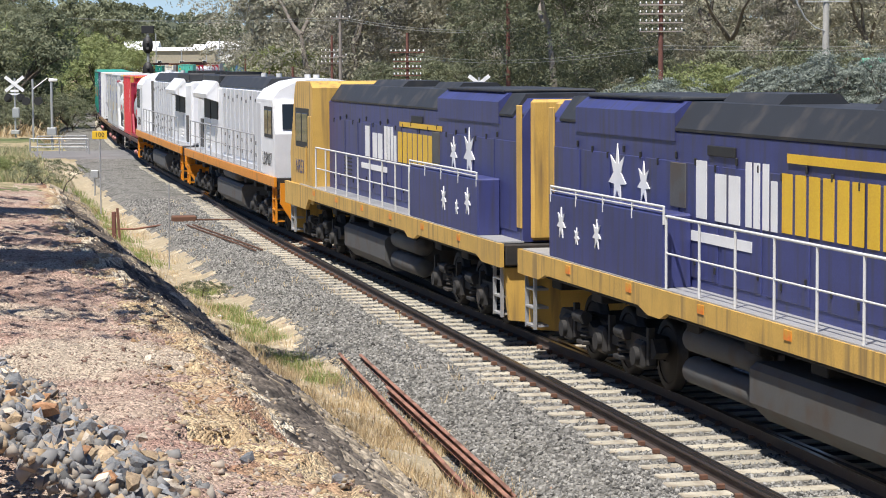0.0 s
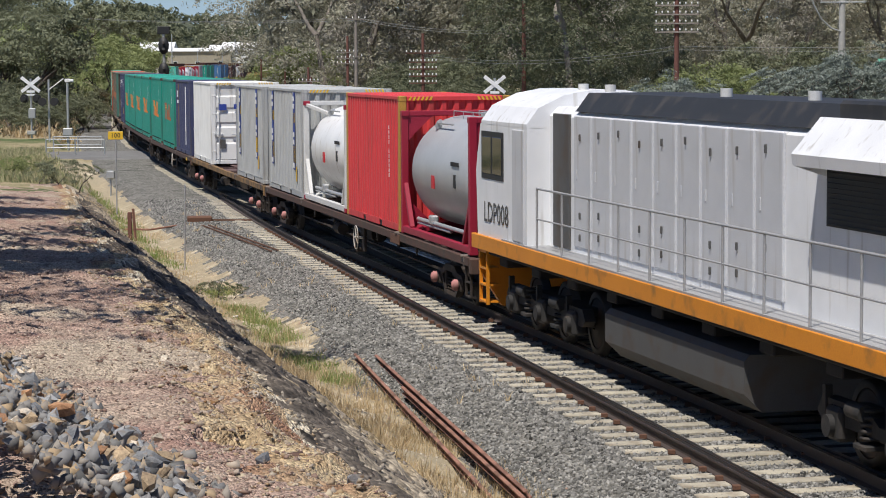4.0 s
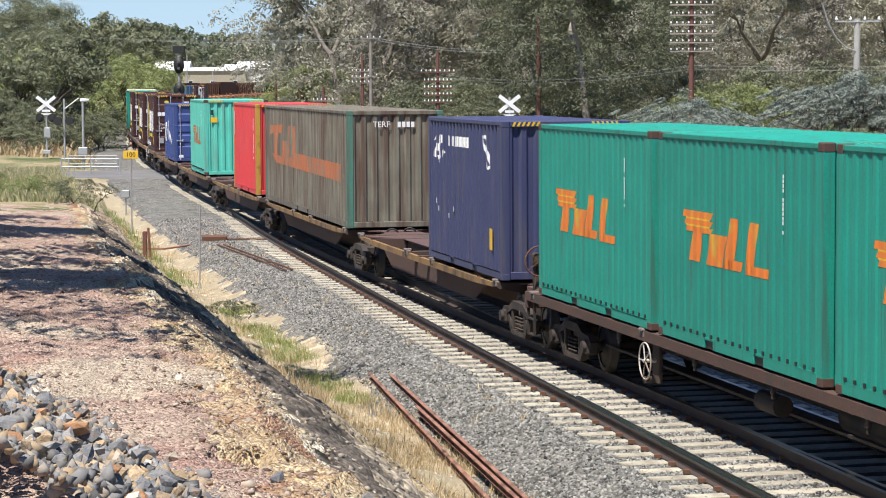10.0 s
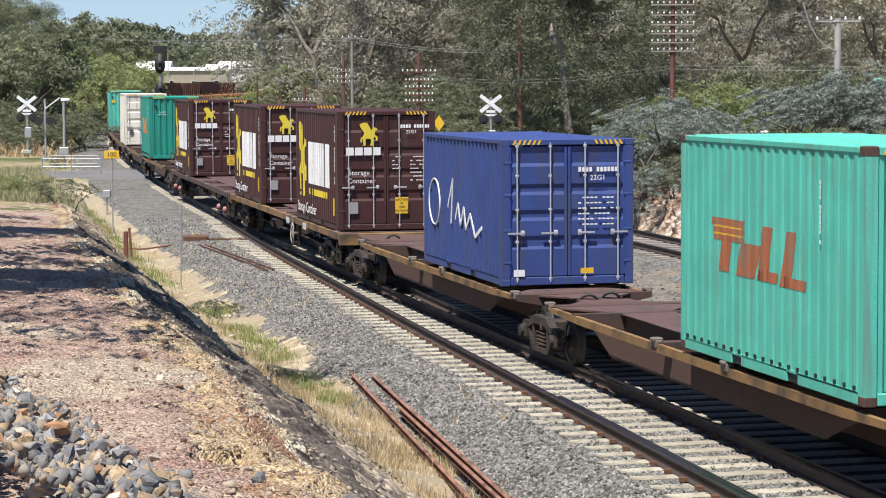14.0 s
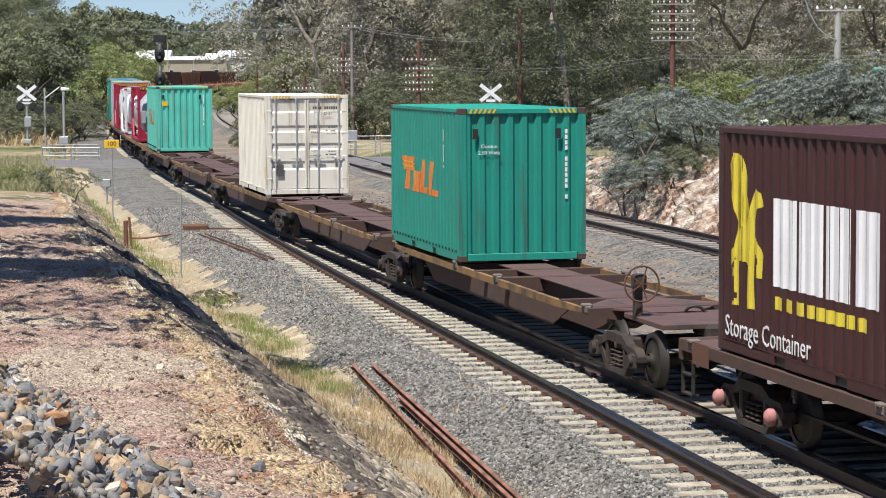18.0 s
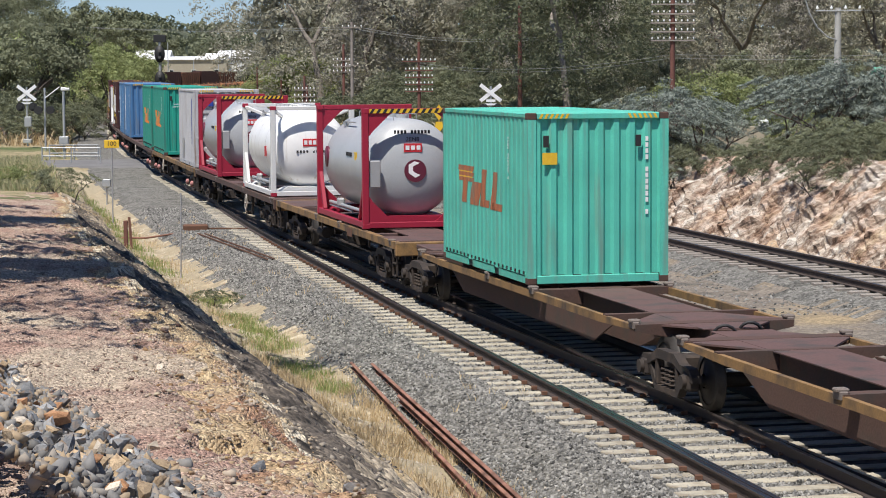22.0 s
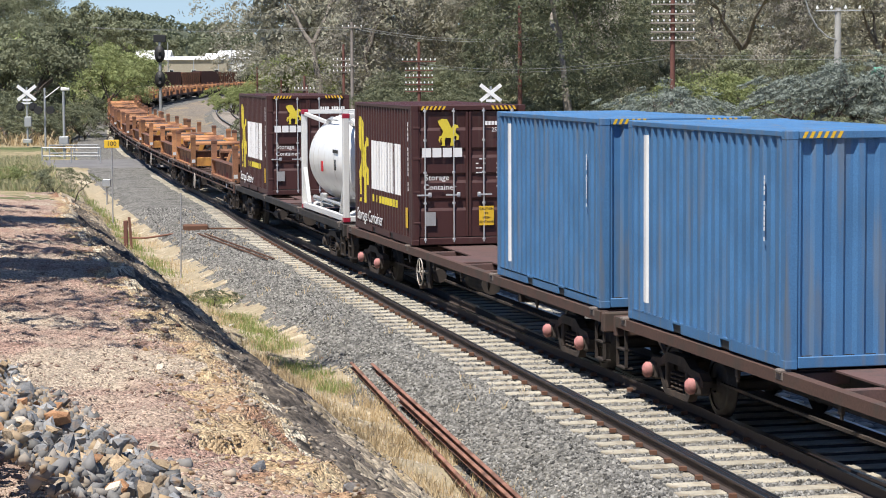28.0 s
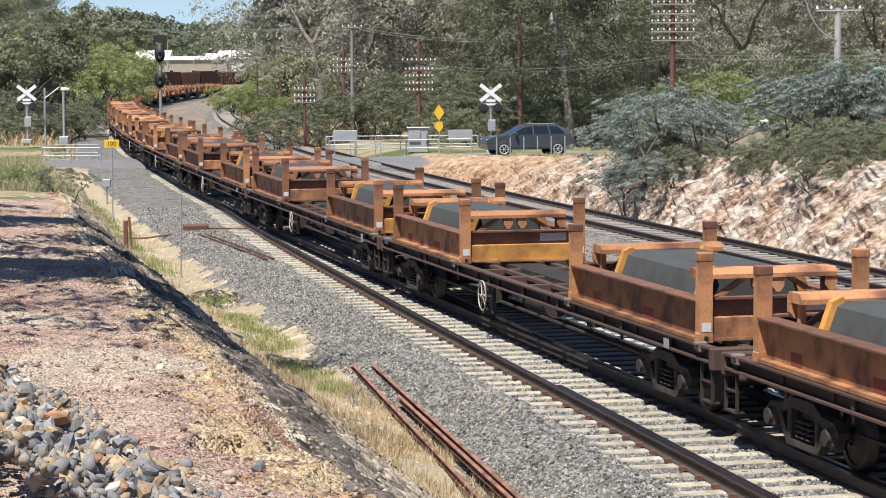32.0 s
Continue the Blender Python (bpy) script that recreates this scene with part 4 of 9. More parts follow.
def row_of_bolts(w):
    s = Shape()
    for i in range(21):
        s.box(-w / 2 + 0.004, -2.75 + i * 0.275, 0.19, 0.02, 0.05, 0.05)
    return s


WAGONS = []


def on_train(ob, d0, lat=1.22, z=0.0, turn=0):
    """Hangs a thing on the train: its middle is d0 metres along the line at the clip's start."""
    MOVING.append((ob, d0, lat, z, turn))
    return ob


# ---- bogies and wagons ----
SHARED = {}
paint("twist", (0.17, 0.14, 0.12), rough=0.8)


def shared(name, build, colour):
    if (name, colour) not in SHARED:
        SHARED[name, colour] = build().mesh(name, M(colour))
    return SHARED[name, colour]


def wheel_shape(R=0.42):
    s = Shape()
    s.rod((-0.95, 0, 0), (0.95, 0, 0), 0.075, 10)
    for k in (-1, 1):
        s.lathe((k * 0.72, 0, 0), (k, 0, 0), [(-0.05, 0.09), (-0.05, R * 0.72), (-0.055, R * 0.82), (0.0, R * 0.5), (0.055, R * 0.82), (0.055, R * 0.72), (0.06, 0.12), (0.12, 0.1)], 24)
        s.lathe((k * 0.72, 0, 0), (k, 0, 0), [(-0.045, 0.10), (-0.02, R * 0.74), (0.02, R * 0.74), (0.05, 0.12)], 24)
    return s


def tyre_shape(R=0.42):
    s = Shape()
    for k in (1,):
        s.lathe((k * 0.72, 0, 0), (k, 0, 0), [(-0.055, R * 0.8), (-0.055, R + 0.025), (-0.03, R + 0.028), (-0.02, R), (0.07, R - 0.008), (0.07, R * 0.8)], 32)
    return s


def side_frame():
    """Cast bogie frame for one side, with its windows, spring nest and axle boxes."""
    s = Shape()
    for sx in (-1, 1):
        x = sx * 1.02
        s.slab([(-1.12, 0.50), (-0.98, 0.60), (-0.62, 0.62), (-0.36, 0.74), (0.36, 0.74), (0.62, 0.62), (0.98, 0.60), (1.12, 0.50), (1.12, 0.42), (0.72, 0.48), (0.34, 0.60), (-0.34, 0.60), (-0.72, 0.48), (-1.12, 0.42)], 0, x - 0.07, x + 0.07)
        s.slab([(-0.80, 0.50), (-0.68, 0.52), (-0.40, 0.22), (0.40, 0.22), (0.68, 0.52), (0.80, 0.50), (0.48, 0.14), (-0.48, 0.14)], 0, x - 0.06, x + 0.06)
        for y in (-0.42, 0.42):
            s.box(x, y, 0.42, 0.12, 0.10, 0.42, 0.02)
        for y in (-0.9, 0.9):
            s.box(x, y, 0.42, 0.20, 0.26, 0.26, 0.04)
            s.rod((x + sx * 0.1, y, 0.42), (x + sx * 0.16, y, 0.42), 0.10, 12)
        for y in (-0.17, 0.0, 0.17):
            for k in range(4):
                s.ring((x, y, 0.27 + 0.065 * k), (0, 0, 1), 0.06, 0.016, 10, 4)
    s.box(0, 0, 0.58, 2.0, 0.36, 0.20, 0.03)
    s.bar((-0.9, -0.45, 0.30), (0.9, -0.45, 0.30), 0.08)
    s.bar((-0.9, 0.45, 0.30), (0.9, 0.45, 0.30), 0.08)
    return s


def cap_shape():
    s = Shape()
    return s.lathe((0, 0, 0), (-1, 0, 0), [(-0.02, 0.11), (0.04, 0.115), (0.08, 0.08), (0.10, 0.0)], 14)


WHEELS = []


def bogie(parent, y, pink=False, far_side=True):
    b = part("bogie", shared("bogie_frame", side_frame, "bogie_iron"), "bogie_iron", parent, at=pose(0, y, 0))
    for k in (-0.9, 0.9):
        wset = part("wheelset", shared("wheelset", wheel_shape, "wheel_iron"), "wheel_iron", b, at=pose(0, k, 0.42))
        for turn in (0, 180):
            part("wheel_tread", shared("wheel_tread", tyre_shape, "tyre_steel"), "tyre_steel", b, at=pose(0, k, 0.42, 0, 0, turn))
        if pink:
            c = new("axle_cap", shared("axle_cap", cap_shape, "pink_cap"))
            c.parent = b
            c.matrix_basis = pose(-1.17, k, 0.42)
            tagged(c, "faded pink axle cap")
    return b


def handwheel(parent, y, z=0.62, x=-1.27, R=0.27):
    s = Shape().ring((0, 0, 0), (1, 0, 0), R, 0.013, 22, 6)
    for i in range(5):
        a = 2 * math.pi * i / 5
        s.bar((0, 0, 0), (0, R * math.cos(a), R * math.sin(a)), 0.016)
    s.rod((-0.03, 0, 0), (0.25, 0, 0), 0.03, 8)
    part("brake_stand", Shape().box(x + 0.2, y + 0.02, z, 0.06, 0.30, 0.66, 0.01).box(x + 0.12, y + 0.16, z - 0.3, 0.2, 0.05, 0.1, 0.01), "bogie_iron", parent)
    part("brake_wheel", s, "brake_white", parent, "pale spoked hand brake wheel", at=pose(x, y, z))


def coupler():
    s = Shape()
    s.box(0, -0.45, 0.86, 0.18, 0.7, 0.16, 0.03)
    s.box(0, -0.78, 0.86, 0.30, 0.22, 0.26, 0.06)
    s.box(0.1, -0.92, 0.86, 0.09, 0.14, 0.24, 0.03)
    s.bar((-0.35, -0.1, 0.72), (-0.35, -0.55, 0.45), 0.05)
    s.bar((-0.35, -0.55, 0.45), (-0.2, -0.8, 0.5), 0.05)
    return s


def step_shape():
    s = Shape()
    for y in (-0.2, 0.2):
        s.bar((0, y, 0.9), (0, y, 0.30), 0.045, 0.02)
    for z in (0.31, 0.58):
        s.box(0.04, 0, z, 0.12, 0.42, 0.025)
    return s


def flat_wagon(label, d_near, d_far, colour, deck="deck_brown", pink=False, wheel=None, boards=(), plates=True):
    """A container flat: side sills, fish-belly centre sill, cross members, deck plates with openings, end steps, couplers."""
    L = d_far - d_near
    hl = L / 2
    ob = thing("flat_wagon", label, "railway wagon", "wagons of the freight train")
    for sx in (-1, 1):
        a, b, c = sx * 1.11, sx * 1.225, sx * 1.255
        d = 0.90 if plates else 0.84
        e, f = (b, a) if plates else (sx * 1.13, sx * 1.11)
        s = Shape().slab([(f, 1.052), (c, 1.052), (c, 1.022 if not plates else d), (e, 1.022 if not plates else d), (e, d + 0.03), (c if not plates else e, d + 0.03), (c if not plates else e, d), (f, d)], 1, -hl + 0.15, hl - 0.15)
        part("side_sill", s, colour, ob)
        for y in (-0.62, -0.3, -0.1, 0.12, 0.34, 0.6):
            part("stake_bracket", shared("stake_bracket", lambda: Shape().box(0, 0, 0.90, 0.05, 0.10, 0.24, 0.01).box(0, 0, 0.80, 0.03, 0.05, 0.16), "bogie_iron"), "bogie_iron", ob, at=pose(sx * 1.20, y * hl, 0))
    s = Shape().slab([(-hl + 0.15, 1.03), (hl - 0.15, 1.03), (hl - 0.15, 0.74), (hl - 3.2, 0.74), (hl - 4.4, 0.50), (-hl + 4.4, 0.50), (-hl + 3.2, 0.74), (-hl + 0.15, 0.74)], 0, -0.32, 0.32)
    part("centre_sill", s, "wagon_black", ob)
    n = round(L / 1.55)
    for i in range(n + 1):
        y = -hl + 0.35 + (L - 0.7) * i / n
        part("cross_member", shared("cross_member", lambda: Shape().box(0, 0, 0.94, 2.34, 0.14, 0.16, 0.01), deck), deck, ob, at=pose(0, y, 0))
    if plates:
        for i in range(n):
            y = -hl + 0.35 + (L - 0.7) * (i + 0.5) / n
            wdt = (L - 0.7) / n - 0.02
            if i % 3 == 0 or i in (0, n - 1):
                part("deck_plate", shared("deck_plate_w%.2f" % wdt, lambda: Shape().box(0, 0, 1.038, 2.36, wdt, 0.03, 0.004), deck), deck, ob, at=pose(0, y, 0))
            else:
                part("deck_plate", shared("deck_plate_n%.2f" % wdt, lambda: Shape().box(0, 0, 1.038, 1.10, wdt, 0.03, 0.004), deck), deck, ob, at=pose(0, y, 0))
    for k, m in ((-1, None), (1, TURN180)):
        part("headstock", shared("headstock" + colour + "%.1f" % L, lambda: Shape().box(0, -hl + 0.08, 0.90, 2.48, 0.16, 0.30, 0.02), colour), colour, ob, at=m)
        part("coupler", shared("coupler", coupler, "bogie_iron"), "bogie_iron", ob, at=(m or Matrix()) @ pose(0, -hl + 0.3, 0))
        for sx in (-1, 1):
            part("step", shared("step", step_shape, "bogie_iron"), "bogie_iron", ob, at=pose(sx * 1.2, k * (hl - 0.3), 0))
        bogie(ob, k * (hl - 2.35), pink)
    for y in (-hl + 0.55, -hl + 6.6, hl - 6.6, hl - 0.55):
        for sx in (-1, 1):
            part("twist_lock", shared("twist_lock", lambda: Shape().box(0, 0, 1.06, 0.16, 0.16, 0.05, 0.015).box(0, 0, 1.0, 0.10, 0.24, 0.10, 0.01), "twist"), "twist", ob, at=pose(sx * 1.21, y, 0))
    s = Shape().rod((-0.55, -0.8, 0.62), (-0.55, 0.6, 0.62), 0.20, 14)
    part("brake_reservoir", s, "wagon_black", ob)
    s = Shape().bar((-0.8, -hl + 3.4, 0.46), (-0.8, hl - 3.4, 0.46), 0.04).bar((-0.4, -2.2, 0.5), (0.4, -2.2, 0.5), 0.16).rod((-0.9, 2.0, 0.55), (-0.9, 2.7, 0.55), 0.14, 12)
    part("brake_rigging", s, "bogie_iron", ob)
    for y, sy, sz, c in boards:
        part("side_board", Shape().box(-1.262, y, 0.92, 0.012, sy, sz), c, ob, "pale stencilled data panel")
    if wheel is not None:
        handwheel(ob, wheel)
    WAGONS.append(ob)
    return on_train(ob, (d_near + d_far) / 2)


def spine_platform(label, c_near, c_far, first=False, last=False):
    """One platform of an articulated skeleton wagon: box spine, outriggers, thin side rails; the bogies are shared at its ends."""
    L = c_far - c_near
    hl = L / 2
    ob = thing("skeleton_wagon", label, "railway wagon", "wagons of the freight train")
    lo, hi = -hl + 0.10, hl - 0.10
    s = Shape().slab([(lo, 1.0), (hi, 1.0), (hi, 0.86), (hi - 1.7, 0.80), (hi - 3.2, 0.40), (lo + 3.2, 0.40), (lo + 1.7, 0.80), (lo, 0.86)], 0, -0.36, 0.36)
    part("spine", s, "wagon_brown", ob)
    part("spine_top", Shape().box(0, 0, 1.008, 0.92, L - 0.3, 0.016), "deck_brown", ob)
    for sx in (-1, 1):
        s = Shape().slab([(lo + 0.9, 1.0), (hi - 0.9, 1.0), (hi - 0.9, 0.93), (hi - 2.6, 0.88), (lo + 2.6, 0.88), (lo + 0.9, 0.93)], 0, sx * 1.19 - 0.04, sx * 1.19 + 0.04)
        part("side_rail", s, "wagon_ochre", ob)
        s = Shape().slab([(lo + 2.4, 0.90), (hi - 2.4, 0.90), (hi - 3.6, 0.46), (lo + 3.6, 0.46)], 0, sx * 0.98 - 0.015, sx * 0.98 + 0.015)
        part("side_plate", s, "wagon_brown", ob)
    for y, wdt in ((lo + 0.95, 0.34), (lo + 2.3, 0.16), (lo + 6.3, 0.26), (0, 0.2), (hi - 6.3, 0.26), (hi - 2.3, 0.16), (hi - 0.95, 0.34)):
        s = Shape().slab([(-1.22, 1.02), (1.22, 1.02), (1.22, 0.92), (0.4, 0.76), (-0.4, 0.76), (-1.22, 0.92)], 1, y - wdt / 2, y + wdt / 2)
        part("outrigger", s, "wagon_brown", ob)
        for sx in (-1, 1):
            if wdt > 0.2:
                part("twist_lock", shared("twist_lock", lambda: Shape().box(0, 0, 1.06, 0.16, 0.16, 0.05, 0.015).box(0, 0, 1.0, 0.10, 0.24, 0.10, 0.01), "twist"), "twist", ob, at=pose(sx * 1.2, y, 0))
    for k in (-1, 1):
        s = Shape().slab([(-1.15, k * (hl - 1.3)), (-0.4, k * (hl - 0.3)), (0.4, k * (hl - 0.3)), (1.15, k * (hl - 1.3)), (0.4, k * (hl - 2.4)), (-0.4, k * (hl - 2.4))], 2, 0.985, 1.012)
        part("end_plate", s, "deck_brown", ob)
        part("hose", Shape().ring((-0.25 * k, k * (hl - 0.15), 0.95), (0.3, 1, 0.4), 0.16, 0.025, 14, 6), "black", ob)
    bogie(ob, hl, False)
    if first:
        bogie(ob, -hl + 0.0, False)
        part("coupler", shared("coupler", coupler, "bogie_iron"), "bogie_iron", ob, at=pose(0, -hl - 0.6, 0))
        part("end_deck", Shape().box(0, -hl - 0.5, 0.96, 1.6, 1.8, 0.08, 0.01), "deck_brown", ob)
        st = part("brake_stand", Shape().box(-0.75, -hl - 0.1, 1.28, 0.12, 0.16, 0.62, 0.02).box(-0.75, -hl - 0.16, 1.52, 0.2, 0.2, 0.24, 0.03), "bogie_iron", ob)
        s = Shape().ring((-0.75, -hl - 0.3, 1.5), (0, 1, 0), 0.27, 0.015, 22, 6)
        for i in range(5):
            a = 2 * math.pi * i / 5
            s.bar((-0.75, -hl - 0.3, 1.5), (-0.75 + 0.27 * math.cos(a), -hl - 0.3, 1.5 + 0.27 * math.sin(a)), 0.018)
        part("brake_wheel", s, "rail_rust", st)
    if last:
        part("coupler", shared("coupler", coupler, "bogie_iron"), "bogie_iron", ob, at=TURN180 @ pose(0, -hl - 0.6, 0))
        part("end_deck", Shape().box(0, hl + 0.5, 0.96, 1.6, 1.8, 0.08, 0.01), "deck_brown", ob)
    return on_train(ob, (c_near + c_far) / 2)
# ---- tank containers ----
def tank_container(label, d0, frame, shell, tall=2.591, end_frame=True, ladder=False, marks="plain", L=6.058):
    """A cylindrical tank in an open frame; its domed end looks along the line."""
    ob = thing("tank_container", label, "tank container", "containers on the train")
    hw, hl, R = 1.219, L / 2, 1.12
    zc = 1.36
    tip = "frame_red" if frame == "rail_white" else frame
    for m in (None, FX, FY, TURN180):
        part("corner_post", Shape().box(-hw + 0.075, -hl + 0.075, tall / 2, 0.15, 0.15, tall - 0.2, 0.015), frame, ob, at=m)
        part("corner_casting", Shape().box(-hw + 0.081, -hl + 0.089, 0.059, 0.17, 0.18, 0.118, 0.012), tip, ob, at=m)
        part("corner_casting", Shape().box(-hw + 0.081, -hl + 0.089, tall - 0.059, 0.17, 0.18, 0.118, 0.012), tip, ob, at=m)
        s = Shape()
        s.bar((-hw + 0.08, -hl + 0.15, 1.05), (-hw + 0.08, -hl + 0.75, 0.15), 0.10, 0.10, 0.01)
        part("brace", s, frame, ob, at=m)
        if end_frame:
            part("gusset", Shape().slab([(-hw + 0.14, 0.12), (-hw + 0.78, 0.12), (-hw + 0.66, 0.20), (-hw + 0.26, 0.60), (-hw + 0.14, 0.76)], 1, -hl + 0.03, -hl + 0.12), frame, ob, at=m)
            part("gusset", Shape().slab([(-hw + 0.14, tall - 0.1), (-hw + 0.72, tall - 0.1), (-hw + 0.60, tall - 0.18), (-hw + 0.25, tall - 0.52), (-hw + 0.14, tall - 0.66)], 1, -hl + 0.03, -hl + 0.12), frame, ob, at=m)
        else:
            part("gusset", Shape().bar((-hw + 0.08, -hl + 0.1, tall - 0.1), (-hw + 0.5, -hl + 1.2, tall - 0.32), 0.09, 0.09, 0.01), frame, ob, at=m)
    for m in (None, TURN180):
        part("end_rail", Shape().box(0, -hl + 0.07, 0.08, 2.2, 0.12, 0.13, 0.01), frame, ob, at=m)
        part("end_rail", Shape().box(0, -hl + 0.07, tall - 0.06, 2.2, 0.12, 0.11, 0.01), frame, ob, at=m)
        part("bottom_rail", Shape().box(-hw + 0.07, 0, 0.09, 0.12, L - 0.3, 0.14, 0.01), frame, ob, at=m)
        part("saddle", Shape().slab([(-1.05, 0.1), (1.05, 0.1), (0.70, 0.27), (-0.70, 0.27)], 1, -hl + 0.25, -hl + 0.95), frame, ob, at=m)
    d = hl - 0.18
    R = 1.14
    prof = [(-d, 0.0), (-d + 0.02, 0.35), (-d + 0.10, 0.75), (-d + 0.26, 1.0), (-d + 0.45, R - 0.03), (-d + 0.6, R), (-1.0, R), (1.0, R), (d - 0.6, R), (d - 0.45, R - 0.03), (d - 0.26, 1.0), (d - 0.10, 0.75), (d - 0.02, 0.35), (d, 0.0)]
    part("tank", Shape().lathe((0, 0, zc), (0, 1, 0), prof, 48), shell, ob)
    s = Shape().rod((0.1, 0.3, zc + R - 0.05), (0.1, 0.3, zc + R + 0.10), 0.25, 16).rod((0.1, -1.2, zc + R - 0.05), (0.1, -1.2, zc + R + 0.08), 0.16, 12)
    part("manhole", s, shell, ob)
    s = Shape().rod((-0.75, 1.5, zc + 0.95), (-0.45, 2.6, zc + 0.98), 0.07, 10).rod((-0.45, 2.6, zc + 0.98), (-0.4, 2.75, zc + 0.7), 0.07, 10).rod((-0.75, 0.2, zc + 1.0), (-0.75, 1.6, zc + 1.0), 0.02, 6)
    part("pipe", s, "galv", ob)
    s = Shape().rod((-1.0, -2.2, 0.34), (-1.0, 2.3, 0.34), 0.045, 8).rod((-1.0, -0.6, 0.26), (-1.0, 2.3, 0.26), 0.03, 8).box(-1.0, 0.9, 0.40, 0.16, 0.3, 0.2, 0.03)
    part("drain_pipe", s, "galv", ob)
    s = Shape()
    for x in (-0.32, 0.22):
        s.rod((x, -2.2, zc + R + 0.10), (x, 1.9, zc + R + 0.10), 0.012, 6)
        for i in range(6):
            s.rod((x, -2.2 + i * 0.82, zc + R - 0.08), (x, -2.2 + i * 0.82, zc + R + 0.10), 0.01, 5)
    part("walkway_rail", s, "galv", ob)
    if ladder:
        s = Shape()
        for x in (0.72, 1.02):
            s.bar((x, -hl + 0.02, 0.2), (x, -hl + 0.02, tall - 0.1), 0.04)
        for i in range(7):
            s.bar((0.72, -hl + 0.02, 0.4 + i * 0.31), (1.02, -hl + 0.02, 0.4 + i * 0.31), 0.03)
        part("ladder", s, frame, ob)
        part("document_box", Shape().box(-hw + 0.3, -hl + 0.12, 1.25, 0.26, 0.12, 0.62, 0.02), "steel_grey", ob, "grey document box")
        part("hazard_strip", Shape().slab([(0, 0), (2.1, 0), (2.1, 0.1), (0, 0.1)], 1, 0, 0.004), "yellow", ob, at=pose(-1.05, -hl + 0.003, tall - 0.11))
        s = Shape()
        for i in range(14):
            s.slab([(i * 0.15, 0), (i * 0.15 + 0.07, 0), (i * 0.15 + 0.13, 0.1), (i * 0.15 + 0.06, 0.1)], 1, -0.003, 0.0)
        part("hazard_strip", s, "black", ob, at=pose(-1.05, -hl + 0.003, tall - 0.11))
    y = -hl + 0.19
    if marks == "badge":
        part("badge", Shape().rod((0.05, y + 0.02, zc - 0.05), (0.05, y - 0.016, zc - 0.05), 0.26, 28), "badge_maroon", ob, "round dark maroon badge")
        part("badge_mark", Shape().slab([(-0.16, -0.05), (0.0, -0.16), (0.12, -0.1), (0.0, -0.05), (-0.06, 0.0), (-0.06, 0.1), (0.1, 0.18), (-0.02, 0.22), (-0.16, 0.14)], 1, y - 0.022, y - 0.017), "white", ob, at=pose(0.05, 0, zc - 0.05))
        part("name_plate", Shape().box(0.0, y + 0.02, zc + 0.48, 0.42, 0.03, 0.2), "red", ob, "red name plate with white blocks")
        s = Shape()
        for i in range(3):
            s.box(-0.13 + i * 0.13, y + 0.003, zc + 0.48, 0.09, 0.008, 0.10)
        part("name_blocks", s, "white", ob)
        s = Shape()
        for i in range(11):
            if i != 4:
                s.box(-0.40 + i * 0.08, y + 0.115, zc + 0.84, 0.05, 0.02, 0.08)
        part("code_mark", s, "black", ob)
        words("2EN8", 0.14, "black", ob, pose(0, y + 0.055, zc + 0.67, 90, 0, 0))
        part("badge", Shape().lathe((-R * 0.995, 2.0, zc + 0.12), (-1, 0, 0), [(-0.04, 0.26), (0.012, 0.26), (0.02, 0.0)], 24), "badge_maroon", ob)
        part("caution_label", Shape().box(-R * 0.97 - 0.012, -1.65, zc + 0.10, 0.02, 0.24, 0.5), "yellow", ob)
        s = Shape()
        for i in range(9):
            s.box(-R * 0.97 - 0.02, -0.55 - i * 0.075, zc + 0.28, 0.02, 0.05, 0.09)
        part("code_mark", s, "black", ob)
    elif marks == "red_plate":
        part("name_plate", Shape().box(-0.05, y + 0.0, zc + 0.18, 0.42, 0.03, 0.22), "red", ob, "red name plate with white blocks")
        s = Shape()
        for i in range(3):
            s.box(-0.18 + i * 0.13, y - 0.018, zc + 0.18, 0.09, 0.008, 0.12)
        part("name_blocks", s, "white", ob)
        s = Shape()
        for i in range(9):
            if i != 4:
                s.box(-0.42 + i * 0.095, y + 0.01, zc - 0.08, 0.055, 0.03, 0.07)
        part("code_mark", s, "black", ob)
        part("side_plate", Shape().box(-R - 0.004, -1.4, zc - 0.1, 0.02, 0.3, 0.3), "red", ob)
    else:
        s = Shape()
        for i in range(8):
            s.box(-R * 0.985 - 0.012, -1.2 - i * 0.08, zc + 0.28, 0.02, 0.05, 0.08)
        s.box(-R - 0.004, -1.5, zc - 0.05, 0.02, 0.14, 0.26)
        part("code_mark", s, "black", ob)
        part("side_plate", Shape().box(-R - 0.004, 0.35, zc - 0.15, 0.02, 0.24, 0.26), "red", ob)
    return on_train(ob, d0 + hl, z=1.08)


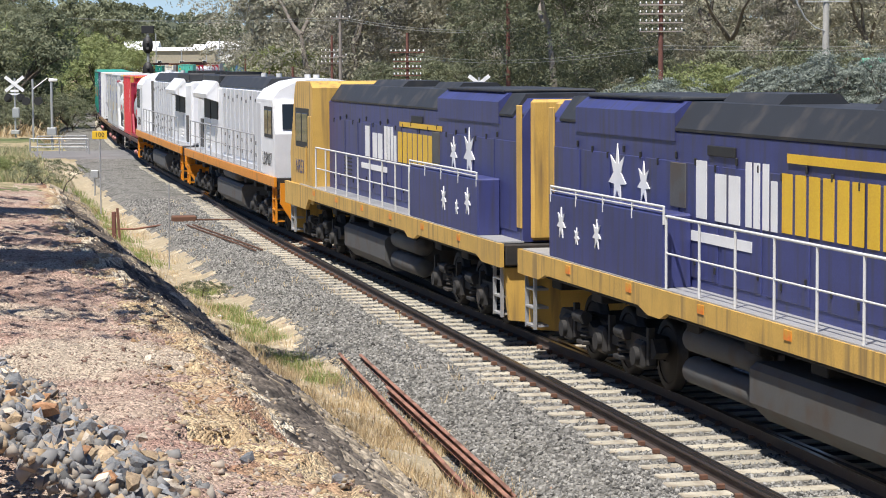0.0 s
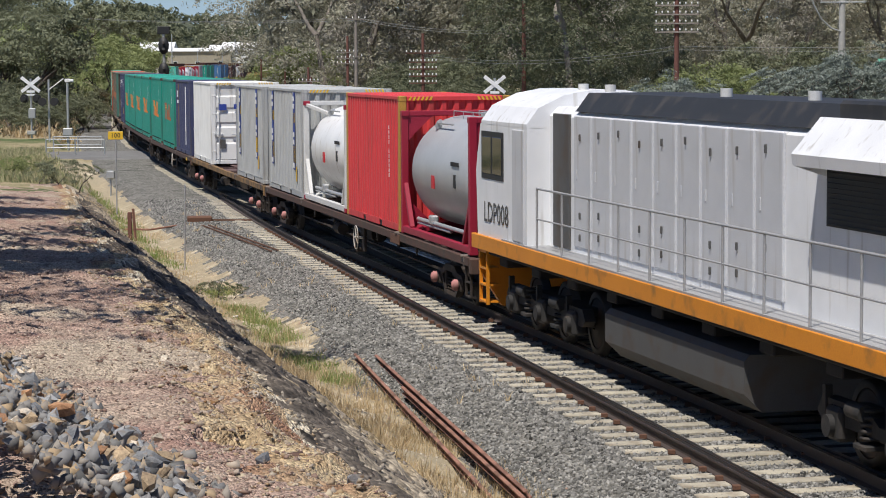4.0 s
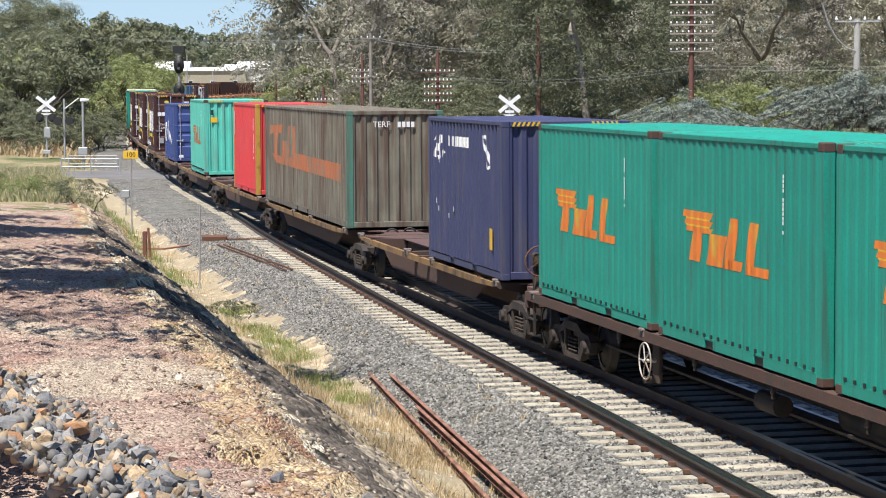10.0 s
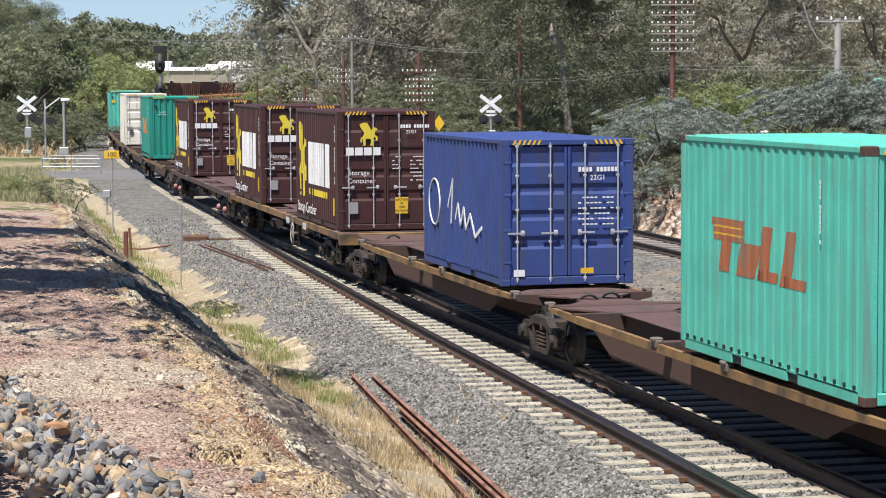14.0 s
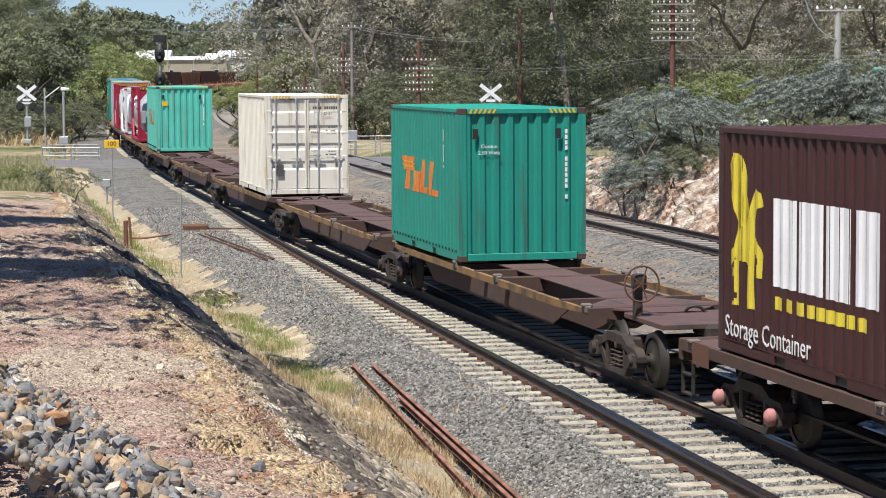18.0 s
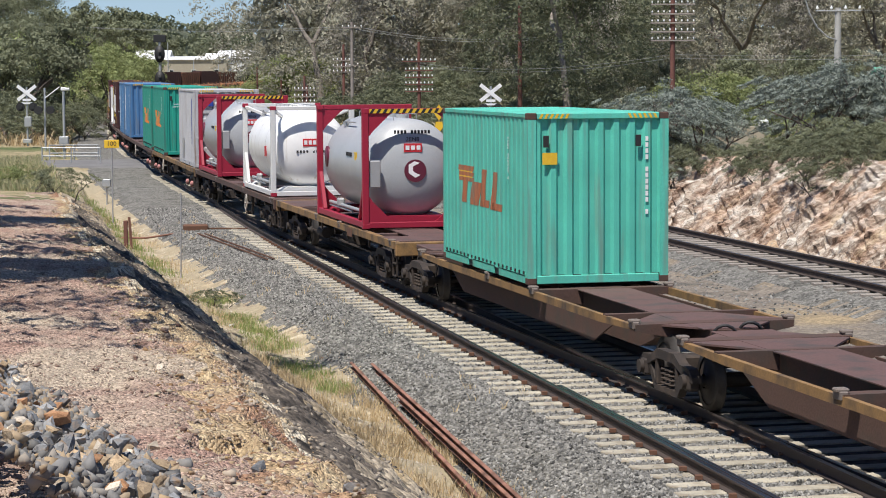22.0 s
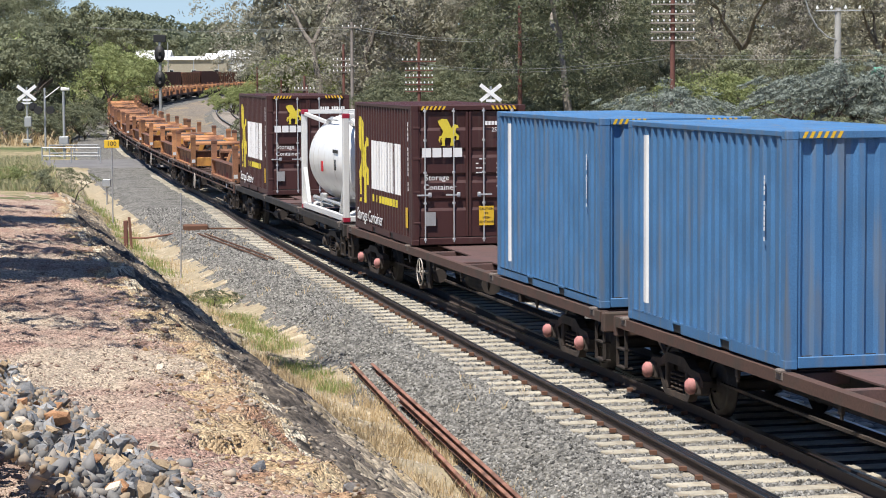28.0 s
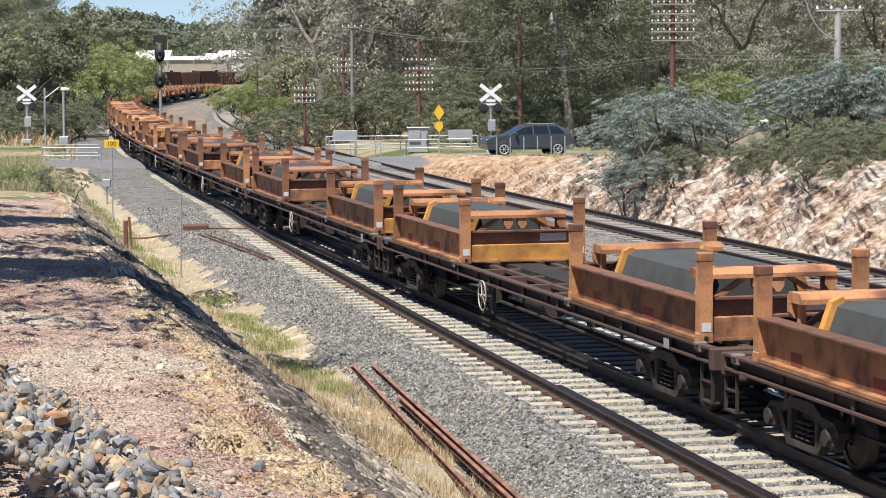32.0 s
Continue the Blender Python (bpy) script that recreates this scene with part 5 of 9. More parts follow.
# ---- steel cradles on the empty wagons ----
def cradle_parts(ob, body, bright, far_bracket=True):
    """Open frame of two long I-beams, four castings-topped posts, deep end beams and a dark half-round trough."""
    L, hl = 6.06, 3.03
    for sx in (-1, 1):
        s = Shape()
        s.box(sx * 1.11, 0, 0.03, 0.22, L - 0.34, 0.05)
        s.box(sx * 1.085, 0, 0.29, 0.03, L - 0.34, 0.50)
        for y in (-1.8, -0.6, 0.6, 1.8):
            s.box(sx * 1.03, y, 0.29, 0.09, 0.03, 0.48)
        b = part("side_beam", s, body, ob)
        part("top_flange", Shape().box(sx * 1.11, 0, 0.555, 0.26, L - 0.34, 0.035, 0.006), "cradle_rust", b)
        for u, w_, h_ in ((1.9, 0.34, 0.16), (-0.55, 0.46, 0.17)):
            part("paint_patch", Shape().box(sx * 1.102, u, 0.15, 0.004, w_, h_), "patch_red", b)
    for k in (-1, 1):
        for sx in (-1, 1):
            p = part("post", Shape().slab([(-0.10, 0.0), (0.10, 0.0), (0.10, 0.12), (0.09, 0.13), (0.09, 1.09), (-0.09, 1.09), (-0.09, 0.13), (-0.10, 0.12)], 1, -0.09, 0.09), body, ob, at=pose(sx * 1.125, k * (hl - 0.09), 0))
            part("corner_casting", Shape().box(0, 0, 1.15, 0.20, 0.185, 0.12, 0.012), "cradle_rust" if k > 0 or body == "cradle_rust" else body, p)
            if k < 0:
                part("casting_hole", Shape().rod((0, -0.088, 0.06), (0, -0.096, 0.06), 0.035, 8), "black", p)
                part("label_plate", Shape().box(0, -0.092, 0.21, 0.13, 0.008, 0.12), "rail_white", p)
        s = Shape().box(0, k * (hl - 0.09), 0.19, 2.05, 0.10, 0.30, 0.012).box(0, k * (hl - 0.12), 0.04, 2.05, 0.2, 0.04)
        part("end_beam", s, bright, ob)
        part("end_plate", Shape().box(0, k * (hl - 0.17), 0.44, 2.05, 0.04, 0.26).box(0, k * (hl - 0.14), 0.585, 2.05, 0.16, 0.03), "cradle_rust", ob)
    part("name_plate", Shape().box(0.62, -hl + 0.145, 0.46, 0.52, 0.008, 0.15), "steel_grey", ob)
    y0 = -hl + 0.80
    for y in ((y0, hl - 0.80) if far_bracket else (y0,)):
        k = -1 if y < 0 else 1
        s = Shape().slab([(y - 0.17, 0.93), (y - 0.22, 0.86), (y - 0.22, 0.80), (y + 0.22, 0.80), (y + 0.22, 0.86), (y + 0.17, 0.93)], 0, -1.0, 1.0)
        for x in (-0.92, -0.14, 0.14, 0.92):
            s.slab([(x - 0.09, 0.81), (x + 0.09, 0.81), (x + 0.09, 0.68), (x + 0.03, 0.60), (x - 0.03, 0.60), (x - 0.09, 0.68)], 1, y + k * 0.10, y + k * 0.20)
        for sx in (-1, 1):
            s.bar((sx * 0.80, y + k * 0.12, 0.50), (sx * 0.32, y + k * 0.12, 0.80), 0.07, 0.07)
            s.box(sx * 0.90, y, 0.64, 0.08, 0.10, 0.32)
        part("end_bracket", s, body if k > 0 else ("cradle_orange" if bright != "cradle_orange" else body), ob)
    ya, yb = y0 + 0.42, hl - 1.25
    hump = [(-0.84, 0.30), (-0.66, 0.80), (-0.54, 0.86), (0.54, 0.86), (0.66, 0.80), (0.84, 0.30)]
    part("saddle", Shape().slab(hump, 1, ya, yb), "tray_grey", ob, "dark grey saddle plate")
    for y in (ya, yb):
        for sx in (-1, 1):
            part("saddle_rib", Shape().slab([(sx * 0.92, 0.30), (sx * 0.72, 0.86), (sx * 0.58, 0.92), (sx * 0.55, 0.84), (sx * 0.76, 0.30)], 1, y - 0.07, y + 0.07), "cradle_orange" if body != "cradle_orange" else "cradle_bright", ob)
    s = Shape()
    for y in (-1.5, 0.0, 1.5):
        s.box(0, y, 0.12, 2.14, 0.16, 0.14, 0.01)
    part("cross_bars", s, "cradle_rust", ob)


# ---- locomotives ----
def loco_bogie(parent, y, col):
    s = Shape()
    for sx in (-1, 1):
        x = sx * 1.08
        s.slab([(-2.35, 0.62), (-2.2, 0.80), (-0.9, 0.80), (-0.6, 0.66), (0.6, 0.66), (0.9, 0.80), (2.2, 0.80), (2.35, 0.62), (2.2, 0.52), (-2.2, 0.52)], 0, x - 0.09, x + 0.09)
        for k in (-1.75, 0, 1.75):
            s.box(x + sx * 0.04, k, 0.54, 0.26, 0.42, 0.40, 0.05)
            s.rod((x + sx * 0.16, k, 0.52), (x + sx * 0.24, k, 0.52), 0.13, 14)
            s.bar((x + sx * 0.08, k - 0.32, 0.95), (x + sx * 0.08, k - 0.32, 0.42), 0.09)
        for k in (-0.9, 0.9):
            for i in range(5):
                s.ring((x + sx * 0.05, k, 0.50 + 0.08 * i), (0, 0, 1), 0.11, 0.024, 12, 5)
            s.box(x + sx * 0.05, k, 0.40, 0.3, 0.34, 0.06, 0.01)
        s.rod((x + sx * 0.14, -1.25, 0.78), (x + sx * 0.14, -0.85, 0.78), 0.10, 12)
        s.rod((x + sx * 0.14, 0.75, 0.78), (x + sx * 0.14, 1.2, 0.78), 0.10, 12)
    s.box(0, 0, 0.66, 2.0, 3.6, 0.22, 0.03)
    b = part("bogie", s, col, parent, at=pose(0, y, 0))
    for k in (-1.75, 0, 1.75):
        part("wheel_tread", shared("wheel_tread_big", lambda: tyre_shape(0.52), "tyre_steel"), "tyre_steel", b, at=pose(0, k, 0.52, 0, 0, 180))
        part("wheelset", shared("wheelset_big", lambda: wheel_shape(0.52), "wheel_iron"), "wheel_iron", b, at=pose(0, k, 0.52))
        part("wheel_tread", shared("wheel_tread_big", lambda: tyre_shape(0.52), "tyre_steel"), "tyre_steel", b, at=pose(0, k, 0.52))
    return b


def hand_rail(ob, x, y0, y1, z0, colour, posts, drop=None, h=1.0):
    part("hand_rail", Shape().rod((x, y0, z0 + h), (x, y1, z0 + h), 0.02, 6), colour, ob)
    part("knee_rail", Shape().rod((x, y0, z0 + h * 0.5), (x, y1, z0 + h * 0.5), 0.014, 6), colour, ob)
    for i in range(posts + 1):
        y = y0 + (y1 - y0) * i / posts
        part("rail_post", shared("rail_post%.2f" % h, lambda: Shape().rod((0, 0, -0.12), (0, 0, h), 0.02, 6), colour), colour, ob, at=pose(x, y, z0))


def loco_steps(ob, y, colour, sx):
    s = Shape()
    for k in (-0.24, 0.24):
        s.bar((sx * 1.36, y + k, 0.35), (sx * 1.36, y + k, 1.5), 0.06, 0.03)
    for i in range(4):
        s.box(sx * 1.26, y, 0.40 + 0.3 * i, 0.26, 0.46, 0.035)
    part("steps", s, colour, ob)


def under_gear(ob, tank_col, y0=-3.6, y1=3.4, tubes=True):
    s = Shape().slab([(-1.22, 1.0), (1.22, 1.0), (1.3, 0.92), (1.3, 0.5), (1.05, 0.26), (-1.05, 0.26), (-1.3, 0.5), (-1.3, 0.92)], 1, y0, y1 - (2.6 if tubes else 0))
    part("fuel_tank", s, tank_col, ob, "grey fuel tank")
    if tubes:
        for sx in (-1, 1):
            for z in (0.55, 0.98):
                part("air_tank", Shape().lathe((sx * 1.05, y1 - 2.4, z), (0, 1, 0), [(0, 0.0), (0.04, 0.14), (0.1, 0.19), (2.4, 0.19), (2.46, 0.14), (2.5, 0.0)], 18), tank_col, ob)
    s = Shape()
    for i in range(10):
        y = -9.5 + i * 2.1
        s.box(0, y, 1.15, 2.4, 0.5, 0.16, 0.02)
    part("under_frame", s, "wagon_black", ob)
    for k in (-1, 1):
        part("coupler", shared("coupler", coupler, "bogie_iron"), "bogie_iron", ob, at=(Matrix() if k < 0 else TURN180) @ pose(0, -10.35, 0))


def latches(x, y0, step, n, heights, size):
    """Rows of small door handles along a hood."""
    s = Shape()
    for i in range(n):
        for z in heights:
            s.box(x, y0 + i * step, z + 0.06 * ((i * 7) % 3 - 1), 0.03, size, size * 2.2, 0.008)
    return s


def star(cx, cz, R, n=7):
    return [(cx + (R if i % 2 == 0 else R * 0.42) * math.sin(math.pi * i / n), cz + (R if i % 2 == 0 else R * 0.42) * 1.15 * math.cos(math.pi * i / n)) for i in range(2 * n)]


def blue_loco(d_near, d_far, cab_near, marks):
    """Blue and yellow hood locomotive with side walkways; built with its cab towards -y."""
    ob = thing("locomotive", "blue and yellow diesel locomotive with white handrails", "locomotive", "locomotives of the freight train")
    F = 10.75
    for sx in (-1, 1):
        s = Shape().slab([(-F, 1.62), (F, 1.62), (F, 1.22), (F - 1.2, 1.22), (F - 1.6, 1.32), (4.6, 1.32), (4.2, 1.22), (3.7, 1.22), (3.4, 1.32), (-F + 3.4, 1.32), (-F + 3.0, 1.05), (-F, 1.05)], 0, sx * 1.42 - 0.04, sx * 1.42 + 0.04)
        part("frame_sill", s, "loco_yellow", ob)
        part("walkway", Shape().box(sx * 1.2, 0.9, 1.625, 0.46, 2 * F - 2.2, 0.03), "steel_grey", ob)
    part("frame", Shape().box(0, 0, 1.42, 2.7, 2 * F, 0.36, 0.02), "wagon_black", ob)
    # hood, with panels and grilles
    y0, y1 = -7.0, F - 0.25
    hood = part("hood", Shape().slab([(-0.98, 1.62), (-0.98, 3.72), (-0.72, 4.06), (0.72, 4.06), (0.98, 3.72), (0.98, 1.62)], 1, y0, y1), "loco_blue", ob)
    part("hood_roof", Shape().slab([(-0.99, 3.74), (-0.995, 3.78), (-0.74, 4.14), (0.74, 4.14), (0.995, 3.78), (0.99, 3.74)], 1, y0 + 0.3, y1 - 0.6), "roof_black", ob)
    part("radiator_roof", Shape().slab([(-1.0, 3.60), (-1.0, 3.98), (-0.8, 4.14), (0.8, 4.14), (1.0, 3.98), (1.0, 3.60)], 1, 4.4, 9.0), "loco_blue", ob)
    part("radiator_fan", Shape().box(0, 6.7, 4.17, 1.7, 4.3, 0.06, 0.02), "roof_black", ob)
    for y, L_ in ((-4.2, 3.2), (1.9, 2.0)):
        part("roof_hatch", Shape().slab([(-0.5, 0), (0.5, 0), (0.35, 0.14), (-0.35, 0.14)], 1, y, y + L_), "roof_black", ob, at=pose(0, 0, 4.13))
    for sx in (-1, 1):
        for i in range(11):
            y = y0 + 0.6 + i * 1.52
            part("door_panel", shared("door_panel", lambda: Shape().box(0, 0, 2.55, 0.02, 1.38, 1.55, 0.01), "loco_blue"), "loco_blue", hood, at=pose(sx * 0.985, y + 0.7, 0))
        s = Shape()
        for i in range(6):
            s.box(sx * 0.99, -4.6, 2.0 + i * 0.09, 0.03, 0.9, 0.035)
        part("grille", s, "black", hood)
        part("grille", Shape().box(sx * 0.995, 4.25, 3.0, 0.03, 0.62, 0.62, 0.01), "under_grey", hood)
        part("grille", Shape().box(sx * 0.995, 2.6, 3.52, 0.03, 1.0, 0.14, 0.01), "black", hood)
        tagged(part("door_latch", latches(sx * 0.998, -6.3, 0.76, 21, (2.0, 3.35), 0.045), "black", hood), kind="stuff")
        for i in range(6):
            part("reflector", shared("reflector", lambda: Shape().box(0, 0, 1.52, 0.012, 0.22, 0.12), "logo_orange"), "logo_orange", ob, at=pose(sx * 1.466, -6.6 + i * 2.9, 0))
        part("side_locker", Shape().box(sx * 1.20, 6.4, 2.13, 0.42, 5.4, 1.02, 0.03), "loco_blue", ob, "blue equipment box with white star")
    part("end_panel", Shape().box(0, y1 + 0.06, 2.85, 1.7, 0.12, 2.4, 0.05), "loco_yellow", ob)
    for sx in (-1, 1):
        part("corner_stripe", Shape().box(sx * 0.99, y1 - 0.16, 2.9, 0.03, 0.30, 2.1, 0.01), "loco_yellow", ob)
    part("end_light", Shape().rod((-0.5, y1 + 0.10, 3.3), (-0.5, y1 + 0.16, 3.3), 0.11, 14).rod((-0.5, y1 + 0.10, 3.05), (-0.5, y1 + 0.16, 3.05), 0.11, 14), "steel_grey", ob)
    # cab
    s = Shape().slab([(-10.15, 1.2), (-10.3, 2.35), (-9.9, 3.25), (-9.55, 4.05), (-9.3, 4.2), (-7.4, 4.2), (-7.1, 4.05), (-7.1, 1.2)], 0, -1.38, 1.38)
    cab = part("cab", s, "loco_yellow", ob, "yellow driving cab")
    for sx in (-1, 1):
        part("side_window", Shape().box(sx * 1.385, -9.0, 3.05, 0.02, 0.72, 0.72, 0.01), "glass", cab)
        part("side_window", Shape().box(sx * 1.385, -8.15, 3.05, 0.02, 0.72, 0.72, 0.01), "glass", cab)
        part("window_band", Shape().box(sx * 1.375, -8.55, 3.05, 0.02, 1.9, 0.98, 0.01), "black", cab)
        part("cab_door", Shape().box(sx * 1.386, -7.45, 2.5, 0.02, 0.55, 1.7, 0.01), "loco_yellow", cab)
        part("grab_rail", Shape().rod((sx * 1.42, -7.8, 1.75), (sx * 1.42, -7.8, 2.6), 0.018, 6), "loco_yellow", cab)
        if marks:
            words("NR53", 0.5, "loco_blue", cab, pose(-1.386, -8.9, 2.05, 90, 0, -90) if sx < 0 else pose(1.386, -8.9, 2.05, 90, 0, 90))
    s = Shape()
    for x in (-0.66, 0.66):
        s.add([(x - 0.55, -9.93, 3.24), (x + 0.55, -9.93, 3.24), (x + 0.5, -9.6, 3.95), (x - 0.5, -9.6, 3.95)], [(0, 1, 2, 3)])
    part("windscreen", s, "glass", cab)
    part("front_window_band", Shape().slab([(-10.0, 3.12), (-9.86, 3.12), (-9.52, 4.0), (-9.64, 4.0)], 0, -1.25, 1.25), "black", cab)
    # company mark: white and amber blocks over white bars
    for sx in (-1, 1):
        s = Shape()
        for i, (a, h) in enumerate(((0, 0.62), (0.62, 0.5), (1.05, 0.5), (1.48, 0.66), (1.72, 0.66), (1.98, 0.66), (2.22, 0.5))):
            s.box(sx * 1.0, -4.3 + a + 0.17 if sx < 0 else -4.3 + a + 0.17, 2.82 + h / 2 - 0.1, 0.012, 0.34 if i < 3 else 0.17, h)
        s.box(sx * 1.0, -3.6, 2.52, 0.012, 2.1, 0.11)
        s2 = Shape()
        for i in range(8):
            s2.box(sx * 1.0, -1.55 + i * 0.36, 3.02, 0.012, 0.27, 0.58)
        s2.box(sx * 1.0, -0.1, 3.46, 0.012, 2.9, 0.09)
        if sx < 0:
            flip = Matrix.Translation((0, -1.42, -0.80)) @ Matrix.Diagonal((1, -1.15, 1.25, 1))
            part("name_blocks", s, "white", hood, at=flip if cab_near else None)
            part("name_blocks", s2, "yellow", hood, at=flip if cab_near else None)
        else:
            big = Matrix.Translation((0, 3.0, -0.42)) @ Matrix.Diagonal((1, 1.3, 1.1, 1))
            part("name_blocks", s, "white", hood, at=big)
            part("name_blocks", s2, "yellow", hood, at=big)
        for cy, cz, R, x in ((6.9, 3.0, 0.42, 1.0), (5.7, 2.95, 0.28, 1.0), (8.4, 2.2, 0.22, 1.42), (7.6, 2.05, 0.12, 1.42), (6.6, 2.15, 0.2, 1.42)):
            part("star", Shape().slab(star(cy, cz, R), 0, sx * x - 0.008, sx * x + 0.008), "white", hood)
        hand_rail(ob, sx * 1.40, -6.6, 3.6, 1.62, "rail_white", 8)
        hand_rail(ob, sx * 1.40, 3.7, 9.0, 2.62, "rail_white", 4, h=0.12)
        for y in (-10.0, 10.3):
            loco_steps(ob, y, "steel_grey", sx)
    hand_rail(ob, -0.9, F - 0.05, F - 0.04, 1.62, "rail_white", 1)
    part("pilot", Shape().slab([(-1.35, 1.2), (1.35, 1.2), (1.25, 0.3), (0.5, 0.22), (-0.5, 0.22), (-1.25, 0.3)], 1, -F + 0.1, -F + 0.25), "loco_yellow", ob)
    part("pilot", Shape().slab([(-1.35, 1.2), (1.35, 1.2), (1.25, 0.3), (0.5, 0.22), (-0.5, 0.22), (-1.25, 0.3)], 1, F - 0.25, F - 0.1), "loco_yellow", ob)
    under_gear(ob, "under_grey")
    loco_bogie(ob, -7.0, "loco_iron")
    loco_bogie(ob, 7.0, "loco_iron")
    return on_train(ob, (d_near + d_far) / 2, turn=0 if cab_near else 180)


def white_loco(d_near, d_far, cab_near, number):
    """White and orange hood locomotive with flared radiator; cab towards -y."""
    ob = thing("locomotive", "white diesel locomotive with orange sill and black roof", "locomotive", "locomotives of the freight train")
    F = 10.75
    for sx in (-1, 1):
        part("frame_sill", Shape().box(sx * 1.42, 0, 1.47, 0.08, 2 * F, 0.26, 0.01), "loco_orange", ob)
        part("walkway", Shape().box(sx * 1.2, 0.9, 1.615, 0.46, 2 * F - 2.2, 0.03), "steel_grey", ob)
    part("frame", Shape().box(0, 0, 1.42, 2.7, 2 * F, 0.32, 0.02), "wagon_black", ob)
    y0, y1 = -7.4, F - 0.5
    hood = part("hood", Shape().slab([(-1.0, 1.62), (-1.0, 3.80), (-0.85, 3.95), (0.85, 3.95), (1.0, 3.80), (1.0, 1.62)], 1, y0, y1), "loco_white", ob)
    part("hood_roof", Shape().slab([(-0.98, 3.90), (-0.75, 4.2), (0.75, 4.2), (0.98, 3.90)], 1, y0 + 1.6, 4.6), "roof_black", ob)
    part("radiator_top", Shape().box(0, 6.9, 4.1, 1.9, 4.4, 0.3, 0.04), "roof_black", ob)
    for y in (5.4, 6.9, 8.4):
        part("roof_fan", Shape().rod((0, y, 4.24), (0, y, 4.34), 0.62, 20), "black", ob)
    for sx in (-1, 1):
        for i in range(9):
            y = -5.8 + i * 1.0
            d = part("door_panel", shared("silver_door", lambda: Shape().box(0, 0, 2.78, 0.03, 0.92, 2.1, 0.012).box(0, -0.3, 2.9, 0.05, 0.05, 0.16), "loco_silver"), "loco_silver", hood, at=pose(sx * 1.005, y + 0.5, 0))
            part("rib", shared("door_rib", lambda: Shape().box(0, 0, 2.78, 0.05, 0.05, 2.1, 0.01), "loco_silver"), "loco_silver", d, at=pose(0.01 * sx, 0.48, 0))
        # flared radiator housing
        s = Shape().slab([(sx * 0.98, 3.95), (sx * 1.05, 4.05), (sx * 1.42, 3.62), (sx * 1.40, 3.48), (sx * 1.37, 3.48), (sx * 1.36, 3.58), (sx * 1.0, 3.86)], 1, 4.4, 8.3)
        part("radiator_hood", s, "loco_white", hood)
        part("radiator_end", Shape().slab([(sx * 0.98, 3.95), (sx * 1.41, 3.56), (sx * 1.39, 3.48), (sx * 0.98, 3.34)], 1, 4.4, 4.46), "loco_white", hood)
        part("radiator_end", Shape().slab([(sx * 0.98, 3.95), (sx * 1.41, 3.56), (sx * 1.39, 3.48), (sx * 0.98, 3.34)], 1, 8.24, 8.3), "loco_white", hood)
        part("radiator_grille", Shape().box(sx * 1.005, 6.35, 3.22, 0.05, 3.6, 0.9), "black", hood)
        s = Shape()
        for i in range(12):
            s.box(sx * 1.04, 6.35, 2.8 + i * 0.06, 0.02, 3.5, 0.014)
        s.box(sx * 1.042, 6.35, 3.1, 0.03, 0.05, 0.7)
        part("grille_slats", s, "black", hood).name = "grille_mesh"
        s = Shape()
        for i in range(7):
            s.box(sx * 1.01, 7.0, 1.85 + i * 0.13, 0.05, 0.9, 0.06, 0.01)
        part("louvre", s, "loco_white", hood)
        part("vent_door", Shape().box(sx * 1.01, 9.0, 2.2, 0.03, 0.8, 1.0, 0.01), "under_grey", hood)
        part("dark_panel", Shape().box(sx * 1.01, -6.45, 2.75, 0.04, 0.95, 2.2, 0.01), "under_grey", hood)
        tagged(part("door_latch", latches(sx * 1.03, -5.4, 1.0, 9, (1.95, 2.3, 3.55), 0.05), "under_grey", hood), kind="stuff")
    part("end_panel", Shape().box(0, y1 + 0.03, 2.8, 1.9, 0.1, 2.3, 0.05), "loco_white", ob)
    part("end_light", Shape().rod((-0.3, y1 + 0.08, 3.4), (-0.3, y1 + 0.12, 3.4), 0.13, 14), "black", ob)
    s = Shape().slab([(-10.5, 1.5), (-10.62, 2.75), (-10.3, 3.6), (-7.2, 3.6), (-7.2, 1.5)], 0, -1.40, 1.40)
    s.slab([(-1.40, 3.59), (-1.40, 3.66), (-1.2, 3.93), (-0.75, 4.14), (-0.3, 4.22), (0.3, 4.22), (0.75, 4.14), (1.2, 3.93), (1.40, 3.66), (1.40, 3.59)], 1, -10.22, -7.2)
    cab = part("cab", s, "loco_white", ob, "white driving cab")
    for sx in (-1, 1):
        part("window_band", Shape().box(sx * 1.402, -9.45, 3.05, 0.02, 1.5, 0.85, 0.01), "black", cab)
        for y in (-9.8, -9.1):
            part("side_window", Shape().box(sx * 1.41, y, 3.05, 0.02, 0.6, 0.66, 0.01), "glass", cab)
        part("cab_door", Shape().box(sx * 1.405, -7.75, 2.6, 0.02, 0.7, 1.9, 0.01), "loco_silver", cab)
        if number:
            words(number, 0.52, "under_grey", cab, pose(sx * 1.41, -9.2, 2.02, 90, 0, 90 * sx))
        else:
            for i in range(6):
                part("number_bar", Shape().box(sx * 1.405, -9.95 + i * 0.28, 2.02, 0.012, 0.17, 0.36), "under_grey", cab)
        hand_rail(ob, sx * 1.40, -6.6, 9.3, 1.62, "steel_grey", 11)
        for y in (-10.2, 10.3):
            loco_steps(ob, y, "loco_orange", sx)
    s = Shape()
    for x in (-0.64, 0.64):
        s.add([(x - 0.55, -10.61, 2.88), (x + 0.55, -10.61, 2.88), (x + 0.52, -10.36, 3.55), (x - 0.52, -10.36, 3.55)], [(0, 1, 2, 3)])
    part("windscreen", s, "glass", cab)
    part("head_light", Shape().rod((0, -10.1, 4.02), (0, -10.26, 4.02), 0.11, 16), "black", cab)
